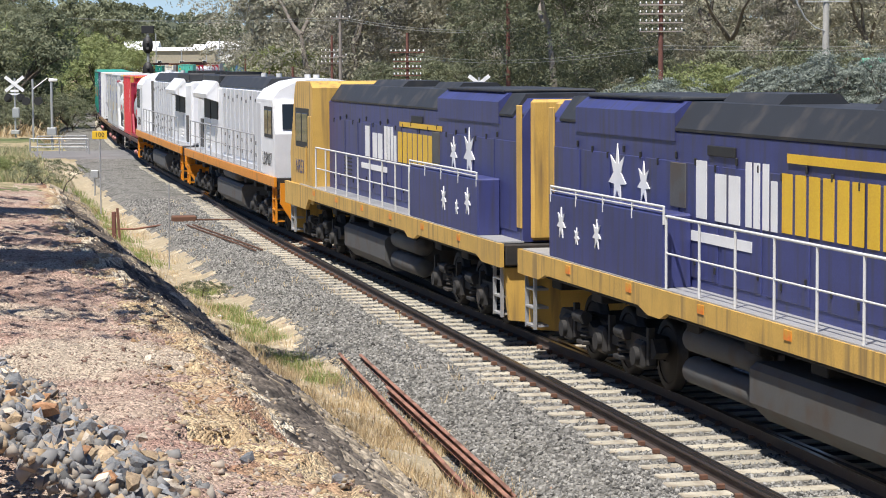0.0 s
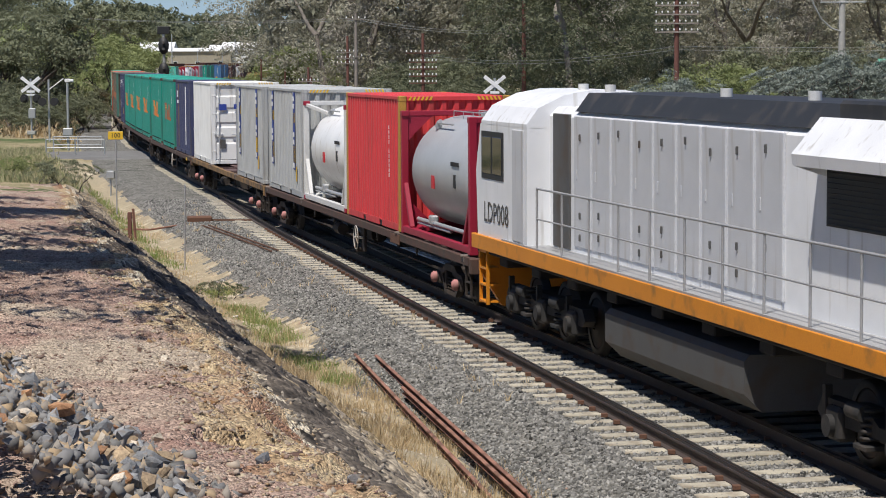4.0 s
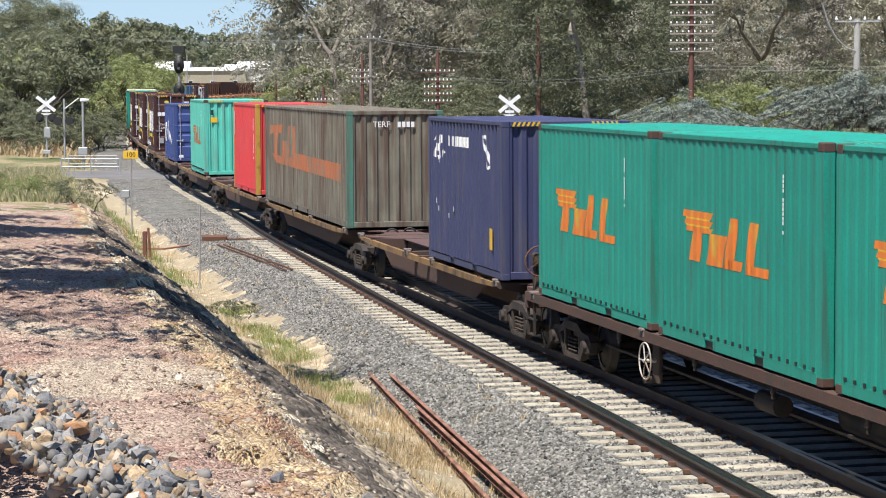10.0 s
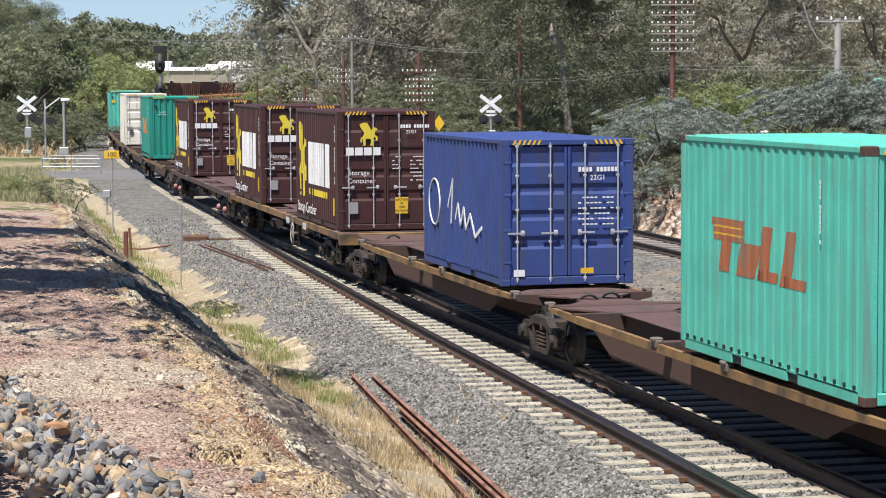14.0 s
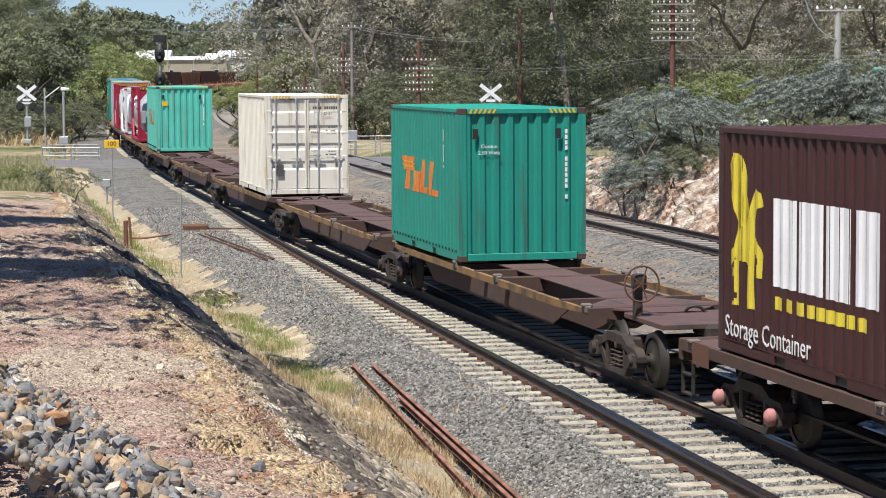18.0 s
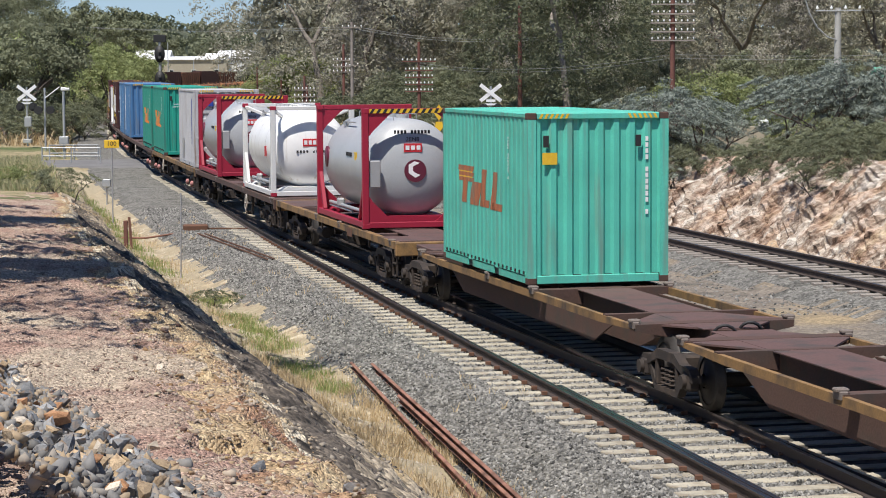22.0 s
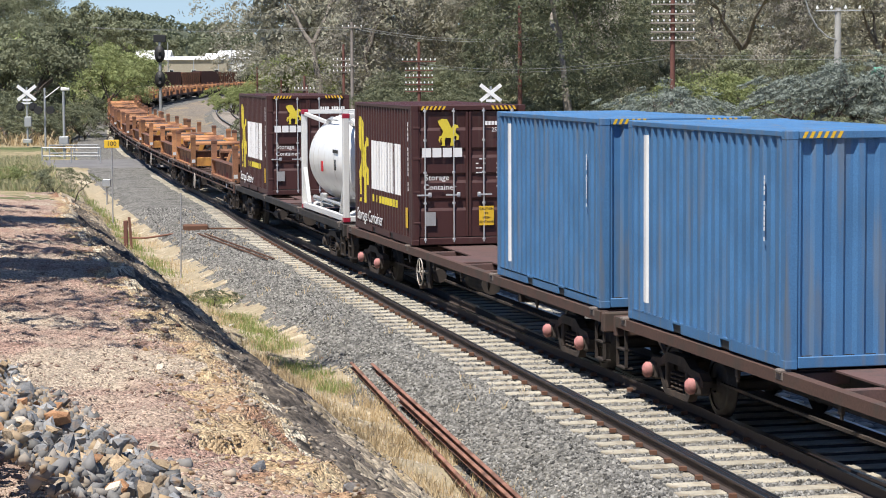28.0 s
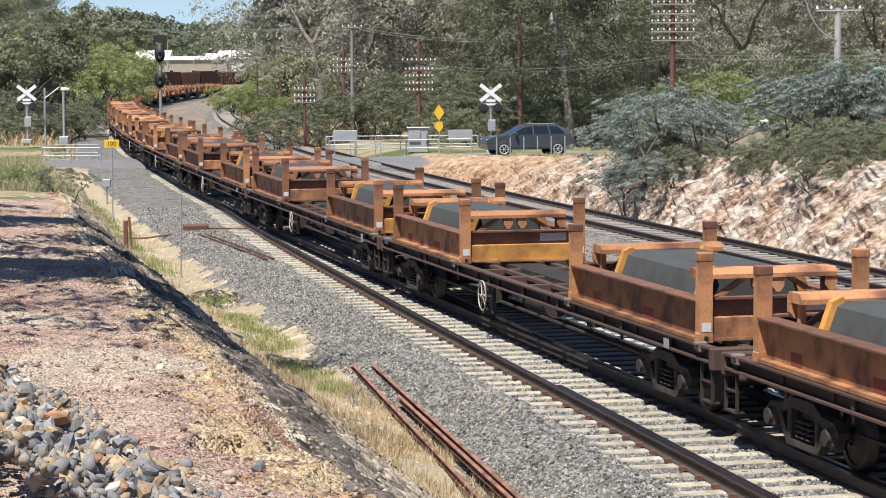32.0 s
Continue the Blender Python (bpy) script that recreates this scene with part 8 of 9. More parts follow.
# ---- far wooded hills ----
earth("hill_woods", ((0.045, 0.062, 0.04), (0.075, 0.09, 0.055), (0.11, 0.12, 0.08)), 0.03, 0.35, 0.09, 1.0, 4.0)
s = Shape()
rows = []
prof = ((-700, 20), (-330, 26), (-268, 33), (-228, 39), (-205, 39), (-173, 33), (-138, 30), (-100, 28), (0, 30), (200, 34), (600, 30), (1200, 20))
xs = steps((-800, -340, 20), (-340, -90, 3.5), (-90, 1200, 20))
depths = (900, 1150, 1400, 1600, 1750, 2100)
for j, (dep, k) in enumerate(zip(depths, (0.0, 0.30, 0.66, 0.96, 0.9, 0.2))):
    for x in xs:
        u = x * dep / 1600
        z = -1 + k * lerp(prof, x) + (3.2 * fbm(u, dep, 0.05, 4, 31) + 1.6 * fbm(u, dep, 0.2, 3, 32)) * (k > 0)
        rows.append((u, dep + 25 * fbm(u, dep, 0.01, 2, 33), z))
n = len(xs)
s.add(rows, [(j * n + i, j * n + i + 1, (j + 1) * n + i + 1, (j + 1) * n + i) for j in range(len(depths) - 1) for i in range(n - 1)], True)
solid("backdrop_hills", s, "hill_woods", "low wooded hills on the horizon", "hills", kind="structure")

V, F = [], []
g = np.random.default_rng(77)
N = 520
fy = g.uniform(0, 1, N) ** 0.8 * 1000 + 760
fx = g.uniform(-0.22, 0.06, N) * fy
for x, y in zip(fx, fy):
    ridge = lerp(tuple(zip(depths, (0.0, 0.30, 0.66, 0.96, 0.9, 0.2))), y) * lerp(prof, x * 1600 / y)
    hgt, wid = g.uniform(5, 9), g.uniform(3, 5)
    m_ = 70
    u = g.normal(size=(m_, 3))
    u /= np.linalg.norm(u, axis=1)[:, None]
    c = np.array((x, y, ridge + hgt * 0.55)) + u * np.array((wid, wid, hgt * 0.5)) * g.uniform(0.6, 1.0, (m_, 1))
    a = g.normal(size=(m_, 3)) * 0.7
    b = g.normal(size=(m_, 3)) * 0.7
    V.append(np.stack([c - a, c + b, c + a, c - b], 1).reshape(-1, 3))
V = np.concatenate(V)
F = np.arange(len(V)).reshape(-1, 4)
tagged(new("far_woods", raw_mesh("far_woods", V, F, "leaf_dark")), "distant olive woods on the slopes", "woods", kind="stuff")
# ---- poles and wires ----
def pole(label, x, y, top, r, colour, base=None, name="power_pole", category="pole"):
    D, lat = to_line(x, y)
    z0 = ground_z(D, lat) if base is None else base
    ob = thing(name, label, category, "poles along the line")
    ob.matrix_basis = pose(x, y, z0)
    part("post", Shape().rod((0, 0, -0.3), (0, 0, top - z0), r * 1.15, 10, r * 0.8), colour, ob)
    return ob, z0


def cross_arm(ob, z, half, insulators, colour="pole_wood", turn=0, size=0.06, ins="white"):
    a = part("cross_arm", Shape().box(0, 0, 0, half * 2, 0.07, 0.06, 0.01), colour, ob, at=pose(0, -0.12, z, 0, 0, turn))
    for i in range(insulators):
        x = -half * 0.94 + 2 * half * 0.94 * i / max(1, insulators - 1)
        part("insulator", shared("insulator%.2f" % size, lambda: Shape().rod((0, 0, 0.05), (0, 0, 0.09), 0.015, 6).lathe((0, 0, 0.09), (0, 0, 1), [(0, size), (size * 0.8, size), (size * 1.4, size * 0.6), (size * 2, size * 0.7), (size * 2.3, 0.0)], 8), ins), ins, a, at=pose(x, 0, 0))


def wire(a, b, sag=0.4, r=0.012):
    s = Shape()
    pts = []
    for i in range(13):
        t = i / 12
        q = Vector(a).lerp(Vector(b), t) - Vector((0, 0, sag * 4 * t * (1 - t)))
        pts += [(q.x + r * dx, q.y + r * dx, q.z + r * dz) for dx, dz in ((-0.7, -0.7), (0.7, -0.7), (0.7, 0.7), (-0.7, 0.7))]
    s.add(pts, [(i * 4 + j, i * 4 + (j + 1) % 4, i * 4 + 4 + (j + 1) % 4, i * 4 + 4 + j) for i in range(12) for j in range(4)])
    return solid("overhead_wire", s, "wall_grey", "thin grey overhead wire between poles", "wire", "overhead wires")


p1, z = pole("grey timber power pole with crossarm", -5.86, 150, 7.75, 0.12, "pole_wood")
cross_arm(p1, 7.37 - z, 0.65, 4, "pole_wood", 0, 0.045)
cross_arm(p1, 4.92 - z, 0.4, 2, "pole_wood", 0, 0.045)
for z_ in (8.75, 8.6):
    wire((-5.6, 150, z_ - 1.3), (5.9, 144, 6.6 - (8.75 - z_)), 0.4)
    wire((-5.9, 150, z_ - 1.3), (-46, 236, 10.0), 0.6)
p2, z = pole("rust-brown telegraph pole with four insulator arms", -1.40, 140, 6.32, 0.11, "pole_rust")
for i, zz in enumerate((5.13, 4.58, 4.16, 3.73, 3.31)):
    cross_arm(p2, zz - z, 1.05 if i == 0 else 0.85, 8, "pole_rust", 0, 0.042)
p3, z = pole("dark red telegraph pole with stacked insulator arms", 9.62, 96, 8.8, 0.11, "pole_rust")
for zz in (7.75, 7.32, 6.92, 6.55, 6.18, 5.82):
    cross_arm(p3, zz - z, 0.92, 8, "pole_wood", 0, 0.032)
pole("tall thin rust-red post with white tip", 4.57, 135, 8.35, 0.13, "pole_rust")
p5, z = pole("pale concrete pole with street lamp arm", 17.2, 100, 7.25, 0.17, "concrete")
cross_arm(p5, 7.12 - z, 0.98, 4, "galv")
s = Shape()
pts = [(-0.05, -0.1, 5.85 - z), (-0.5, -0.2, 6.0 - z), (-0.95, -0.3, 6.4 - z), (-1.3, -0.4, 7.0 - z), (-1.6, -0.5, 7.9 - z)]
for a, b in zip(pts, pts[1:]):
    s.rod(a, b, 0.035, 6)
part("lamp_arm", s, "galv", p5)
p6, z = pole("distant telegraph pole with insulator arms", -7.27, 170, 6.5, 0.11, "pole_rust")
for zz in (5.3, 4.85, 4.46):
    cross_arm(p6, zz - z, 0.8, 6, "pole_wood", 0, 0.045)
p8, z = pole("old telegraph pole with low insulator arms", -8.68, 145, 4.3, 0.09, "pole_rust")
for zz in (3.39, 2.96, 2.6):
    cross_arm(p8, zz - z, 0.65, 6, "pole_wood", 0, 0.04)
for x, y, t in ((-17.2, 214, 4.9), (-9.1, 155, 3.6), (-14.7, 210, 3.9)):
    pole("weathered old post beside the line", x, y, t, 0.09, "pole_rust", name="old_post", category="post")
p7, z = pole("distant pole with short crossarm", -45, 240, 8.4, 0.13, "pole_wood")
cross_arm(p7, 8.2 - z, 0.8, 3)
for zz in (5.25, 5.1):
    wire((9.6, 96, zz), (24, 92, zz + 0.1), 0.15, 0.008)
    wire((9.6, 96, zz), (-1.4, 140, zz - 0.2), 0.5, 0.008)
    wire((17.2, 100, 7.2), (26, 99, 7.0), 0.1, 0.008)

# ---- railway signal ----
sig = thing("railway_signal", "dark oval railway signal on a grey post", "railway signal")
sx, sy = -26.35, 215.0
gz = ground_z(*to_line(sx, sy))
sig.matrix_basis = pose(sx, sy, gz)
part("post", Shape().rod((0, 0, -0.2), (0, 0, 7.9 - gz), 0.14, 10), "galv", sig)
for zc in (6.15, 3.8):
    s = Shape()
    s.lathe((0, -0.15, zc - gz), (0, -1, 0), [(0, 0.0), (0, 0.5), (0.08, 0.5), (0.08, 0.0)], 20)
    s.v = [(x, y, (zc - gz) + (z_ - (zc - gz)) * 1.6) for x, y, z_ in s.v]
    hd = part("signal_head", s, "black", sig)
    for k in (-0.3, 0.3):
        part("lamp_hood", Shape().rod((0, -0.2, zc - gz + k), (0, -0.45, zc - gz + k), 0.13, 10), "under_grey", hd)
part("top_box", Shape().box(0, 0, 7.6 - gz, 1.15, 0.4, 0.7, 0.03), "black", sig)


# ---- level crossing ----
def crossbuck(x, y, zx, base, label, masts=True):
    ob = thing("crossing_sign", label, "crossing sign", "level crossing signals")
    ob.matrix_basis = pose(x, y, base)
    h = zx - base
    part("post", Shape().rod((0, 0, -0.2), (0, 0, h + 0.35), 0.06, 10), "galv", ob)
    for a in (38, -38):
        part("cross_board", Shape().box(0, 0, 0, 1.42, 0.03, 0.2, 0.005), "white", ob, at=pose(0, -0.08 - (0.035 if a > 0 else 0), h, 0, a, 0))
    part("plate", Shape().box(0, -0.1, h - 0.42, 0.5, 0.02, 0.14), "white", ob)
    part("plate", Shape().box(0, -0.1, h - 0.62, 0.66, 0.02, 0.10), "white", ob)
    for sx_ in (-0.38, 0.38):
        s = Shape().rod((sx_, -0.08, h - 0.85), (sx_, -0.14, h - 0.85), 0.27, 18).rod((sx_, -0.14, h - 0.85), (sx_, -0.4, h - 0.85), 0.14, 12)
        part("flash_light", s, "black", ob)
    part("control_box", Shape().box(0.05, 0, h - 1.75, 0.42, 0.3, 0.62, 0.03), "galv", ob)
    part("footing", Shape().box(0, 0, 0.12, 0.5, 0.5, 0.24, 0.03), "concrete", ob)


crossbuck(2.62, 124.0, 3.38, 0.05, "white crossed boards on a grey post with lamps")
crossbuck(-25.3, 140.0, 3.35, 0.3, "white crossed boards on a grey post with lamps")
b = thing("barrier_mast", "grey crossing mast with bell and lamps", "barrier mast", "level crossing signals")
b.matrix_basis = pose(-23.35, 135, ground_z(*to_line(-23.35, 135)))
part("post", Shape().rod((0, 0, -0.2), (0, 0, 3.7), 0.06, 8), "galv", b)
part("barrier_arm", Shape().bar((0, 0, 3.1), (0.9, -0.2, 3.75), 0.08, 0.05), "white", b)
part("flash_light", Shape().rod((0.35, -0.1, 2.4), (0.35, -0.4, 2.4), 0.24, 14).rod((-0.35, -0.1, 2.4), (-0.35, -0.4, 2.4), 0.24, 14), "black", b)
b = thing("camera_mast", "grey mast with camera heads and box", "mast")
b.matrix_basis = pose(-22.25, 135, ground_z(*to_line(-22.25, 135)))
part("post", Shape().rod((0, 0, -0.2), (0, 0, 4.1), 0.075, 10), "galv", b)
part("camera_head", Shape().rod((0.0, 0, 4.2), (0.35, 0, 4.2), 0.09, 10).box(0.0, 0, 4.22, 0.3, 0.2, 0.2, 0.03), "white", b)
part("control_box", Shape().box(0, -0.05, 1.2, 0.55, 0.4, 0.45, 0.03), "galv", b)


def pipe_fence(label, pts, h=0.95, rails=2, step=1.6, colour="galv"):
    ob = thing("pipe_fence", label, "fence", "fences at the crossing")
    for a, b_ in zip(pts, pts[1:]):
        za, zb_ = ground_z(*to_line(*a)), ground_z(*to_line(*b_))
        A, B_ = Vector((*a, max(za, -0.1))), Vector((*b_, max(zb_, -0.1)))
        n_ = max(1, round((B_ - A).length / step))
        for i in range(n_ + 1):
            q = A.lerp(B_, i / n_)
            part("post", shared("fence_post%.2f" % h, lambda: Shape().rod((0, 0, -0.2), (0, 0, h), 0.035, 8), colour), colour, ob, at=pose(*q))
        for k in range(rails):
            z_ = Vector((0, 0, h * (1 - 0.5 * k) - 0.02))
            part("rail_pipe", Shape().rod(A + z_, B_ + z_, 0.03, 8), colour, ob)
    return ob


pipe_fence("galvanised pipe fence at the crossing", [(-6.7, 132), (-2.4, 131.0), (2.0, 129.5)])
pipe_fence("galvanised pipe fence at the crossing", [(-6.2, 125.5), (-2.0, 126.5), (1.6, 126.2)], 0.9)
pipe_fence("row of grey posts beside the road", [(2.8, 118.4), (6.3, 118.0)], 1.05, 0, 0.75)
pipe_fence("grey pipe gates at the footpath", [(-20.6, 118), (-17.6, 118)], 0.85)
pipe_fence("grey pipe gates at the footpath", [(-20.9, 122), (-18.4, 122.6)], 0.85)
for x in (-5.4, 1.0):
    o = thing("fence_panel", "grey framed mesh panel on the fence", "panel", "fences at the crossing")
    o.matrix_basis = pose(x, 127.6, 0.05)
    part("frame", Shape().box(0, 0, 0.95, 1.35, 0.05, 0.6, 0.01), "galv", o)
    for k in (-0.6, 0.6):
        part("leg", Shape().rod((k, 0, -0.1), (k, 0, 1.2), 0.03, 8), "galv", o)
cab = thing("relay_cabinet", "grey metal relay cabinet with open doors", "cabinet")
cab.matrix_basis = pose(-1.35, 128.4, 0.0)
part("body", Shape().box(0, 0, 0.72, 1.15, 0.8, 1.35, 0.03), "wall_grey", cab)
part("roof", Shape().box(0, 0, 1.42, 1.3, 0.95, 0.06, 0.02), "galv", cab)
part("door", Shape().box(0.45, -0.5, 0.95, 0.06, 0.5, 0.62, 0.01), "galv", cab)
part("door", Shape().box(-0.2, -0.46, 0.95, 0.62, 0.05, 0.62, 0.01), "galv", cab)
w = thing("warning_sign", "yellow diamond warning sign on a post", "road sign")
w.matrix_basis = pose(-0.18, 126, 0.0)
part("post", Shape().rod((0, 0, -0.2), (0, 0, 2.6), 0.03, 8), "galv", w)
part("sign_board", Shape().slab([(0, 1.85), (0.3, 2.3), (0, 2.75), (-0.3, 2.3)], 1, -0.06, -0.04), "yellow", w)
part("sign_board", Shape().slab([(0, 1.2), (0.22, 1.48), (0.18, 1.8), (-0.18, 1.8), (-0.22, 1.48)], 1, -0.06, -0.04), "yellow", w)

# ---- speed board and small lineside gear ----
sgn = thing("speed_board", "yellow speed board reading one hundred on a thin post", "speed sign")
sgn.matrix_basis = pose(-11.1, 77, 0.0)
part("post", Shape().rod((0, 0, -0.4), (0, 0, 2.2), 0.022, 8), "steel_grey", sgn)
bd = part("sign_board", Shape().box(0, -0.03, 2.26, 0.50, 0.02, 0.27, 0.01), "yellow", sgn)
words("100", 0.22, "black", bd, pose(0, -0.046, 2.26, 90, 0, 0))
o = thing("old_post", "short rusted post beside the drain", "post")
o.matrix_basis = pose(-9.15, 66, ground_z(*to_line(-9.15, 66)))
part("post", Shape().box(0, 0, 0.35, 0.12, 0.1, 0.9, 0.02), "pole_rust", o)
part("stay", Shape().bar((0.1, 0, 0.9), (0.16, 0.05, -0.1), 0.06), "old_beam", o)
o = thing("signal_box_post", "small grey box on a post beside the track", "junction box")
o.matrix_basis = pose(-13.2, 90, ground_z(*to_line(-13.2, 90)))
part("post", Shape().rod((0, 0, -0.2), (0, 0, 0.75), 0.035, 8), "galv", o)
part("box", Shape().box(0, 0, 0.85, 0.32, 0.25, 0.3, 0.02), "galv", o)
o = thing("point_motor", "low rusty point machine with rodding", "point machine")
o.matrix_basis = on_line(50.5, -1.6, -0.25)
part("case", Shape().box(0, 0, 0.1, 0.75, 0.45, 0.26, 0.04), "rail_rust", o)
part("rod", Shape().bar((0.3, 0, 0.1), (2.2, -0.3, 0.08), 0.05), "rail_rust", o)
part("conduit", Shape().rod((-0.3, 0, 0.0), (-1.6, -0.8, -0.1), 0.03, 8).rod((-1.6, -0.8, -0.1), (-2.6, -0.3, -0.1), 0.03, 8), "old_beam", o)
o = thing("point_rodding", "pair of rusty rods lying along the ballast", "rodding")
o.matrix_basis = on_line(42, -1.4, -0.16)
part("rod", Shape().bar((-0.35, 6.5, 0.0), (0.25, -3.6, 0.02), 0.035), "rail_rust", o)
part("rod", Shape().bar((-0.15, 6.5, 0.0), (0.45, -3.4, 0.02), 0.035), "rail_rust", o)
o = thing("thin_stake", "thin leaning steel stake beside the drain", "stake")
o.matrix_basis = pose(-6.6, 57.5, -0.5)
part("stake", Shape().rod((0, 0, 0), (0.03, 0, 2.15), 0.018, 6), "steel_grey", o)

# ---- the waiting car ----
car = thing("car", "dark grey station wagon waiting at the crossing", "car")
car.matrix_basis = pose(4.45, 121.2, 0.10, 0, 0, 12)
prof = [(-2.30, 0.36), (-2.38, 0.62), (-2.34, 0.86), (-2.10, 1.00), (-1.15, 1.10), (-0.45, 1.52), (-0.05, 1.63), (0.6, 1.67), (1.5, 1.62), (1.95, 1.42), (2.22, 1.12), (2.34, 0.98), (2.36, 0.55), (2.26, 0.36)]
body = Shape()
n = len(prof)


def half_width(z, edge):
    return (0.93 - 0.02 * edge) if z < 0.7 else 0.93 - 0.05 * (z - 0.7) / 0.4 if z < 1.1 else 0.88 - 0.27 * (z - 1.1) / 0.55


pts = [(a, sg_ * half_width(b_, e_), b_ + 0.03 * (1 - e_) * (b_ > 1.4)) for sg_, e_ in ((-1, 1), (-0.72, 0), (0.72, 0), (1, 1)) for a, b_ in prof]
body.add(pts, [(j * n + i, j * n + (i + 1) % n, (j + 1) * n + (i + 1) % n, (j + 1) * n + i) for j in range(3) for i in range(n)] + [tuple(range(n))[::-1], tuple(range(3 * n, 4 * n))])
part("body", body, "car_paint", car)
for sy_ in (-1, 1):
    for pl in ([(-1.0, 1.13), (-0.42, 1.46), (0.12, 1.57), (0.12, 1.13)], [(0.20, 1.13), (0.20, 1.58), (0.95, 1.58), (1.02, 1.13)], [(1.10, 1.13), (1.03, 1.57), (1.48, 1.53), (1.85, 1.24), (1.80, 1.15)]):
        s = Shape()
        m_ = len(pl)
        q = [(a, sy_ * (half_width(b_, 1) + k), b_) for k in (0.006, -0.02) for a, b_ in pl]
        s.add(q, [tuple(range(m_)), tuple(range(m_, 2 * m_))[::-1]] + [(i, m_ + i, m_ + (i + 1) % m_, (i + 1) % m_) for i in range(m_)])
        part("side_window", s, "glass", car)
    for xx in (-1.45, 1.45):
        part("wheel_arch", Shape().lathe((xx, sy_ * 0.86, 0.38), (0, sy_, 0), [(-0.1, 0.0), (0.065, 0.0), (0.065, 0.43), (0.02, 0.44)], 24), "rubber", car)
        wh = part("wheel", Shape().lathe((xx, sy_ * 0.82, 0.37), (0, sy_, 0), [(-0.1, 0.2), (-0.1, 0.36), (-0.05, 0.375), (0.11, 0.37), (0.15, 0.34), (0.14, 0.26)], 24), "rubber", car)
        s = Shape().lathe((xx, sy_ * 0.82, 0.37), (0, sy_, 0), [(0.13, 0.265), (0.145, 0.25), (0.145, 0.21), (0.13, 0.20)], 20)
        for i in range(6):
            a = i * math.pi / 3
            s.bar((xx, sy_ * 0.96, 0.37), (xx + 0.23 * math.cos(a), sy_ * 0.96, 0.37 + 0.23 * math.sin(a)), 0.045, 0.03)
        part("rim", s, "lock_rod", wh)
    part("mirror", Shape().box(-0.80, sy_ * 1.0, 1.16, 0.14, 0.2, 0.15, 0.04), "car_paint", car)
    part("sill_trim", Shape().box(0, sy_ * 0.925, 0.42, 2.0, 0.03, 0.12, 0.01), "black", car)
    part("head_light", Shape().box(-2.2, sy_ * 0.68, 0.82, 0.28, 0.34, 0.15, 0.04), "lock_rod", car)
    part("tail_light", Shape().box(2.24, sy_ * 0.76, 1.0, 0.16, 0.24, 0.2, 0.04), "red", car)
part("windscreen", Shape().slab([(-1.12, 1.14), (-0.47, 1.54), (-0.42, 1.50), (-1.05, 1.11)], 1, -0.60, 0.60), "glass", car)
part("roof_rail", Shape().bar((-0.1, -0.6, 1.69), (1.4, -0.6, 1.68), 0.03), "lock_rod", car)


# ---- buildings and the yard ----
def shed(label, x, y, w, d, wall_h, roof_h, wall, roof, windows=0, name="shed", over=0.5, turn=0):
    ob = thing(name, label, "building", "buildings behind the line")
    ob.matrix_basis = pose(x, y, ground_z(*to_line(x, y)) if y < 400 else -0.6, 0, 0, turn)
    part("wall", Shape().box(0, 0, wall_h / 2, w, d, wall_h), wall, ob)
    part("roof", Shape().slab([(-d / 2 - over, wall_h), (0, wall_h + roof_h), (d / 2 + over, wall_h), (d / 2 + over, wall_h - 0.2), (-d / 2 - over, wall_h - 0.2)], 0, -w / 2 - over, w / 2 + over), roof, ob)
    for i in range(windows):
        xx = -w / 2 + w * (i + 0.5) / windows
        wn_ = part("window", Shape().box(xx, -d / 2 - 0.03, wall_h * 0.55, 1.4, 0.1, 1.2), "white", ob)
        part("pane", Shape().box(xx, -d / 2 - 0.09, wall_h * 0.55, 1.2, 0.04, 1.0), "glass", wn_)
    return ob


shed("long flat grey station building with white roof edge", -79, 705, 27, 9, 8.3, 0.9, "wall_tan", "white_roof", 4)
shed("white-roofed shed behind the yard", -90, 720, 10, 10, 9.2, 2.0, "wall_grey", "white_roof")
shed("large white shed behind the yard", -60.5, 712, 16, 14, 8.6, 2.4, "white_box", "white_roof", 0)
shed("white shed with sloping roof", -69.0, 716, 8, 10, 7.8, 2.4, "white_box", "white_roof")
shed("house with green metal roof behind the trees", 27.4, 122, 8, 7, 2.9, 1.5, "wall_tan", "green_roof", 2, "house")
shed("low shed with white roof behind the shrubs", 12.6, 99, 2.2, 3, 1.55, 0.2, "wall_tan", "white_roof", 0, over=0.15)
o = solid("garden_wall", Shape().box(0, 0, 0.5, 2.0, 0.2, 1.3, 0.02), "wall_tan", "low tan fence panel behind shrubs", "wall")
o.matrix_world = pose(11.9, 92, 1.2)


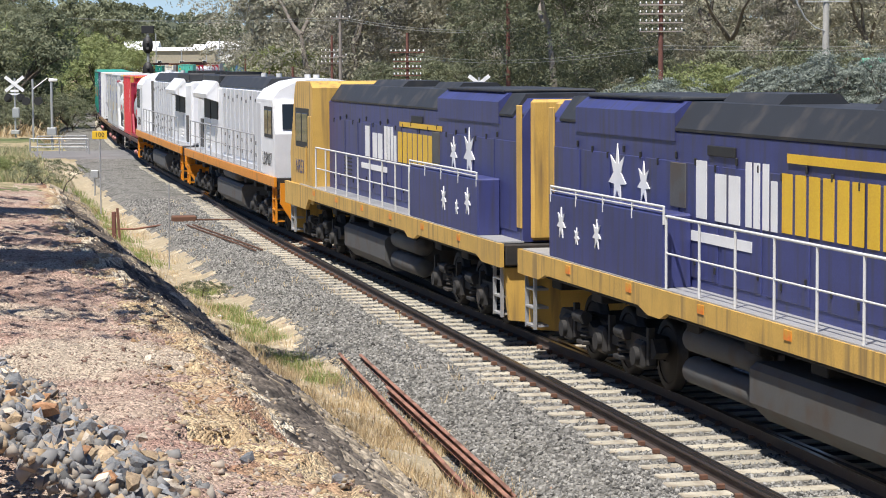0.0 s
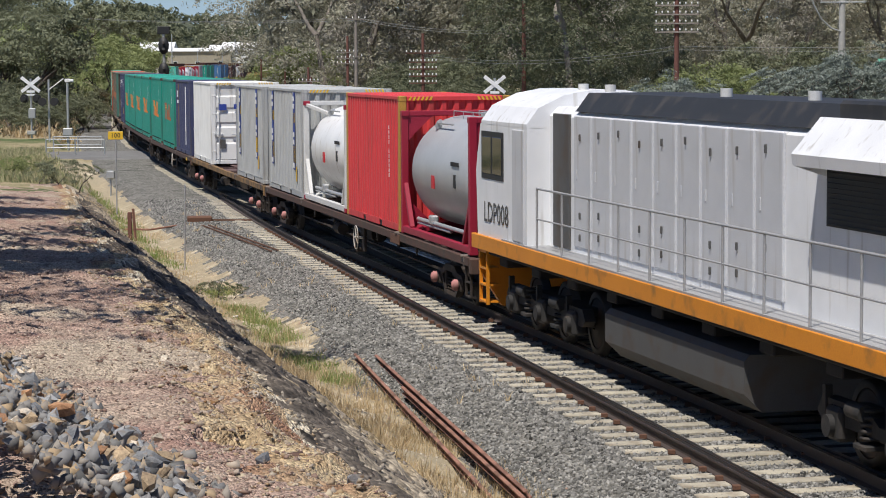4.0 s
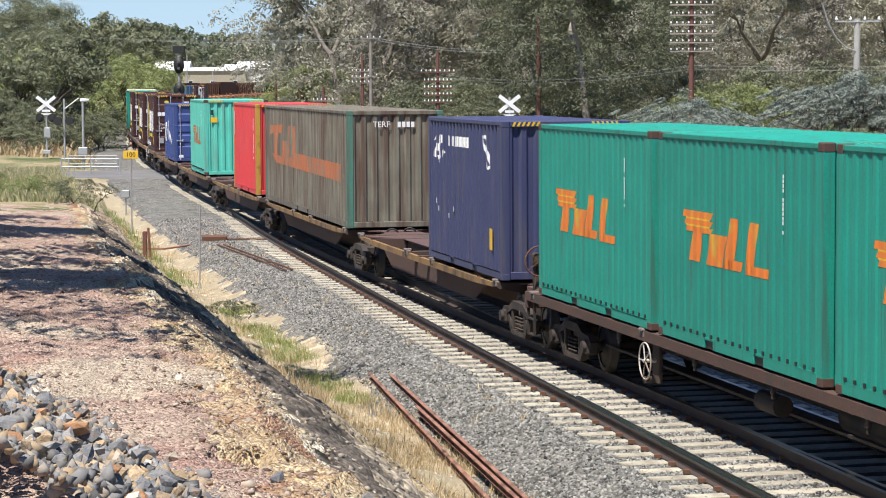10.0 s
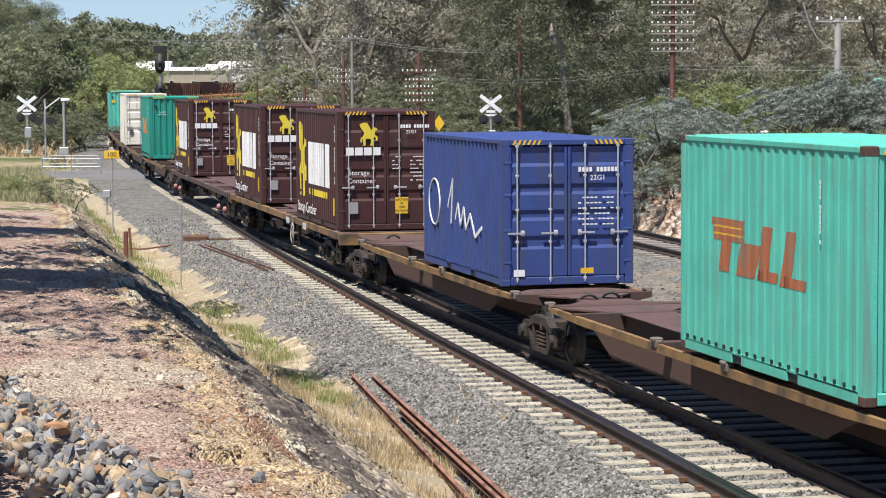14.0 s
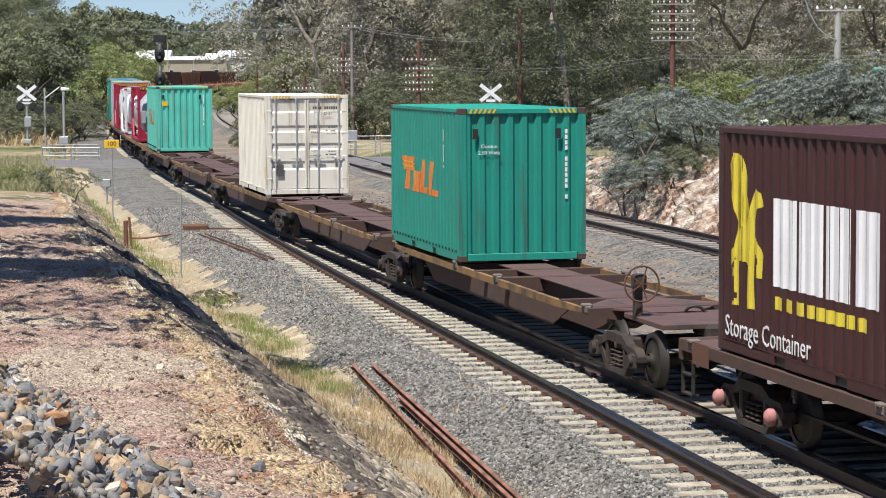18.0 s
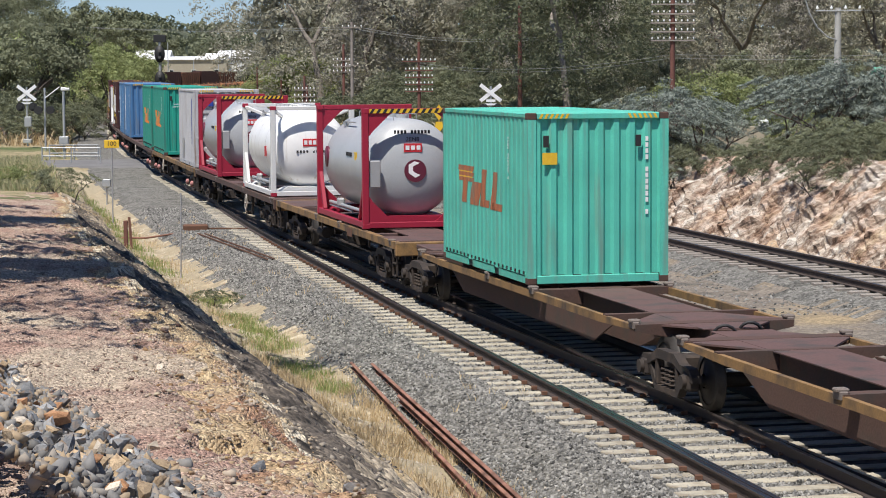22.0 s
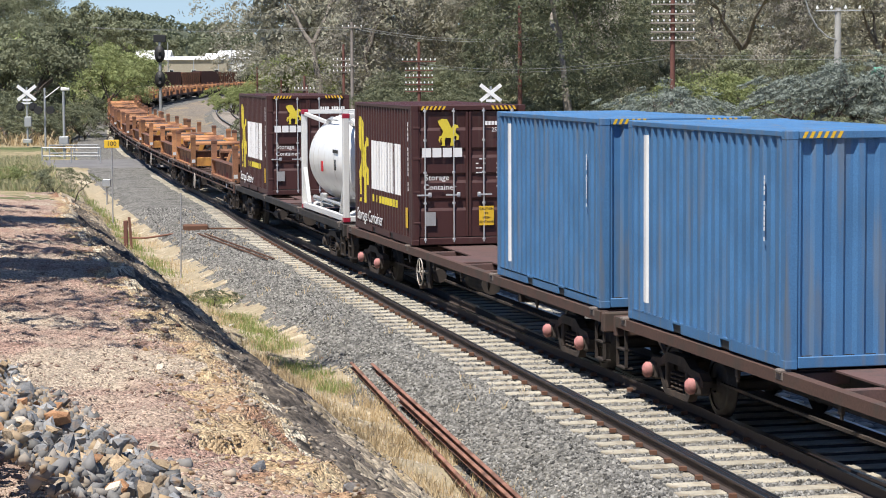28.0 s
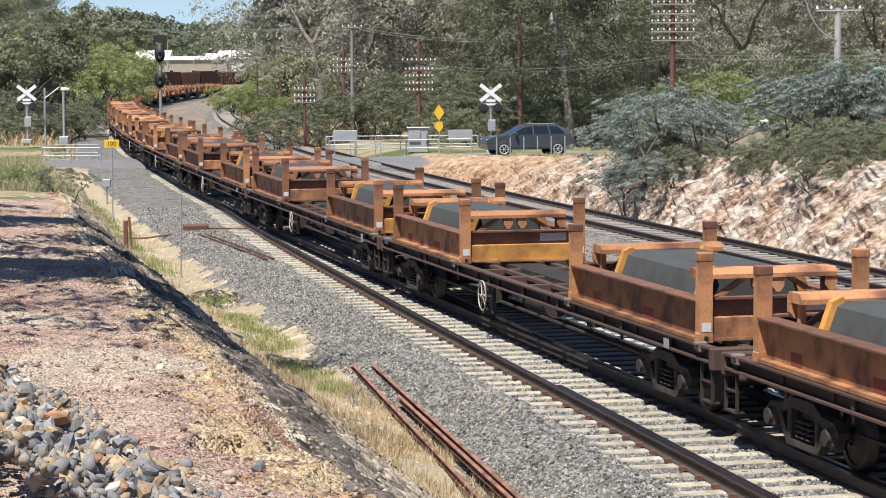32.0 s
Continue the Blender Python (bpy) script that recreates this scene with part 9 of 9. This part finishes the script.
def yard_wagon(label, x, y, L, h, colour, turn, open_top=True):
    ob = thing("yard_wagon", label, "railway wagon", "wagons parked in the yard")
    ob.matrix_basis = pose(x, y, -0.6, 0, 0, turn)
    part("body", Shape().box(0, 0, 1.1 + h / 2, L, 2.8, h, 0.05), colour, ob)
    for i in range(9):
        part("rib", shared("yard_rib%.1f%s" % (h, colour), lambda: Shape().box(0, 0, 1.1 + h / 2, 0.14, 2.95, h, 0.02), colour), colour, ob, at=pose(-L / 2 + 0.3 + (L - 0.6) * i / 8, 0, 0))
    for k in (-1, 1):
        part("bogie", shared("yard_bogie", lambda: Shape().box(0, 0, 0.55, 2.6, 2.3, 0.5, 0.1), "wagon_black"), "wagon_black", ob, at=pose(k * (L / 2 - 2), 0, 0))
    return ob


for i, (c, h) in enumerate((("wagon_black", 2.6), ("wagon_black", 2.5), ("maroon", 2.7), ("cradle_rust", 2.6), ("maroon", 2.9), ("cradle_rust", 2.7), ("wagon_black", 2.8), ("wagon_black", 2.5))):
    yard_wagon("dark open wagon parked in the yard" if c == "wagon_black" else "rust-red wagon parked in the yard", -80.5 + i * 4.3, 590 + i * 6.6, 7.4, h + 0.8, c, 57)
for i in range(9):
    pole("thin grey yard mast", -96 + i * 6.0, 655 + (i % 3) * 12, 7.5 + (i % 4) * 1.6, 0.16, "galv", -0.6, "yard_mast", "mast")
# ---- sleepers, the nearest one by one ----
def sleeper_shape(w):
    return Shape().box(0, 0, -0.245, w, 0.23, 0.15, 0.012)


SLEEP = {}
far_s = Shape()
sr = random.Random(3)
for i in range(420):
    D = -1.0 + i * 0.605
    left = lerp(TURN, D) - 0.62 if D < 60 else -0.05
    w = round((2.55 - left) * 10) / 10
    m = on_line(D, 2.55 - w / 2 + sr.uniform(-0.05, 0.05), sr.uniform(-0.008, 0.006)) @ pose(0, 0, 0, 0, 0, sr.uniform(-0.8, 0.8))
    if i < 240:
        if w not in SLEEP:
            SLEEP[w] = sleeper_shape(w).mesh("sleeper", M("sleeper"))
        part("sleeper", SLEEP[w], "sleeper", main_track, at=m)
    else:
        b = sleeper_shape(w)
        far_s.add([m @ Vector(p) for p in b.v], b.f)
tagged(part("far_sleepers", far_s, "sleeper", main_track), kind="stuff")
far_s = Shape()
for i in range(330):
    m = on_line(20 + i * 0.68, 11.2, -0.01)
    b = sleeper_shape(2.6)
    far_s.add([m @ Vector(p) for p in b.v], b.f)
tagged(part("far_sleepers", far_s, "pole_wood", far_track), kind="stuff")


def motions():
    """Everything on the train follows the line."""
    times = [2.0 * i for i in range(17)]
    for ob, d0, lat, z, turn in MOVING:
        walk(ob, [(t, on_line(d0 - run(t), lat, z) @ pose(0, 0, 0, 0, 0, turn)) for t in times])


motions()
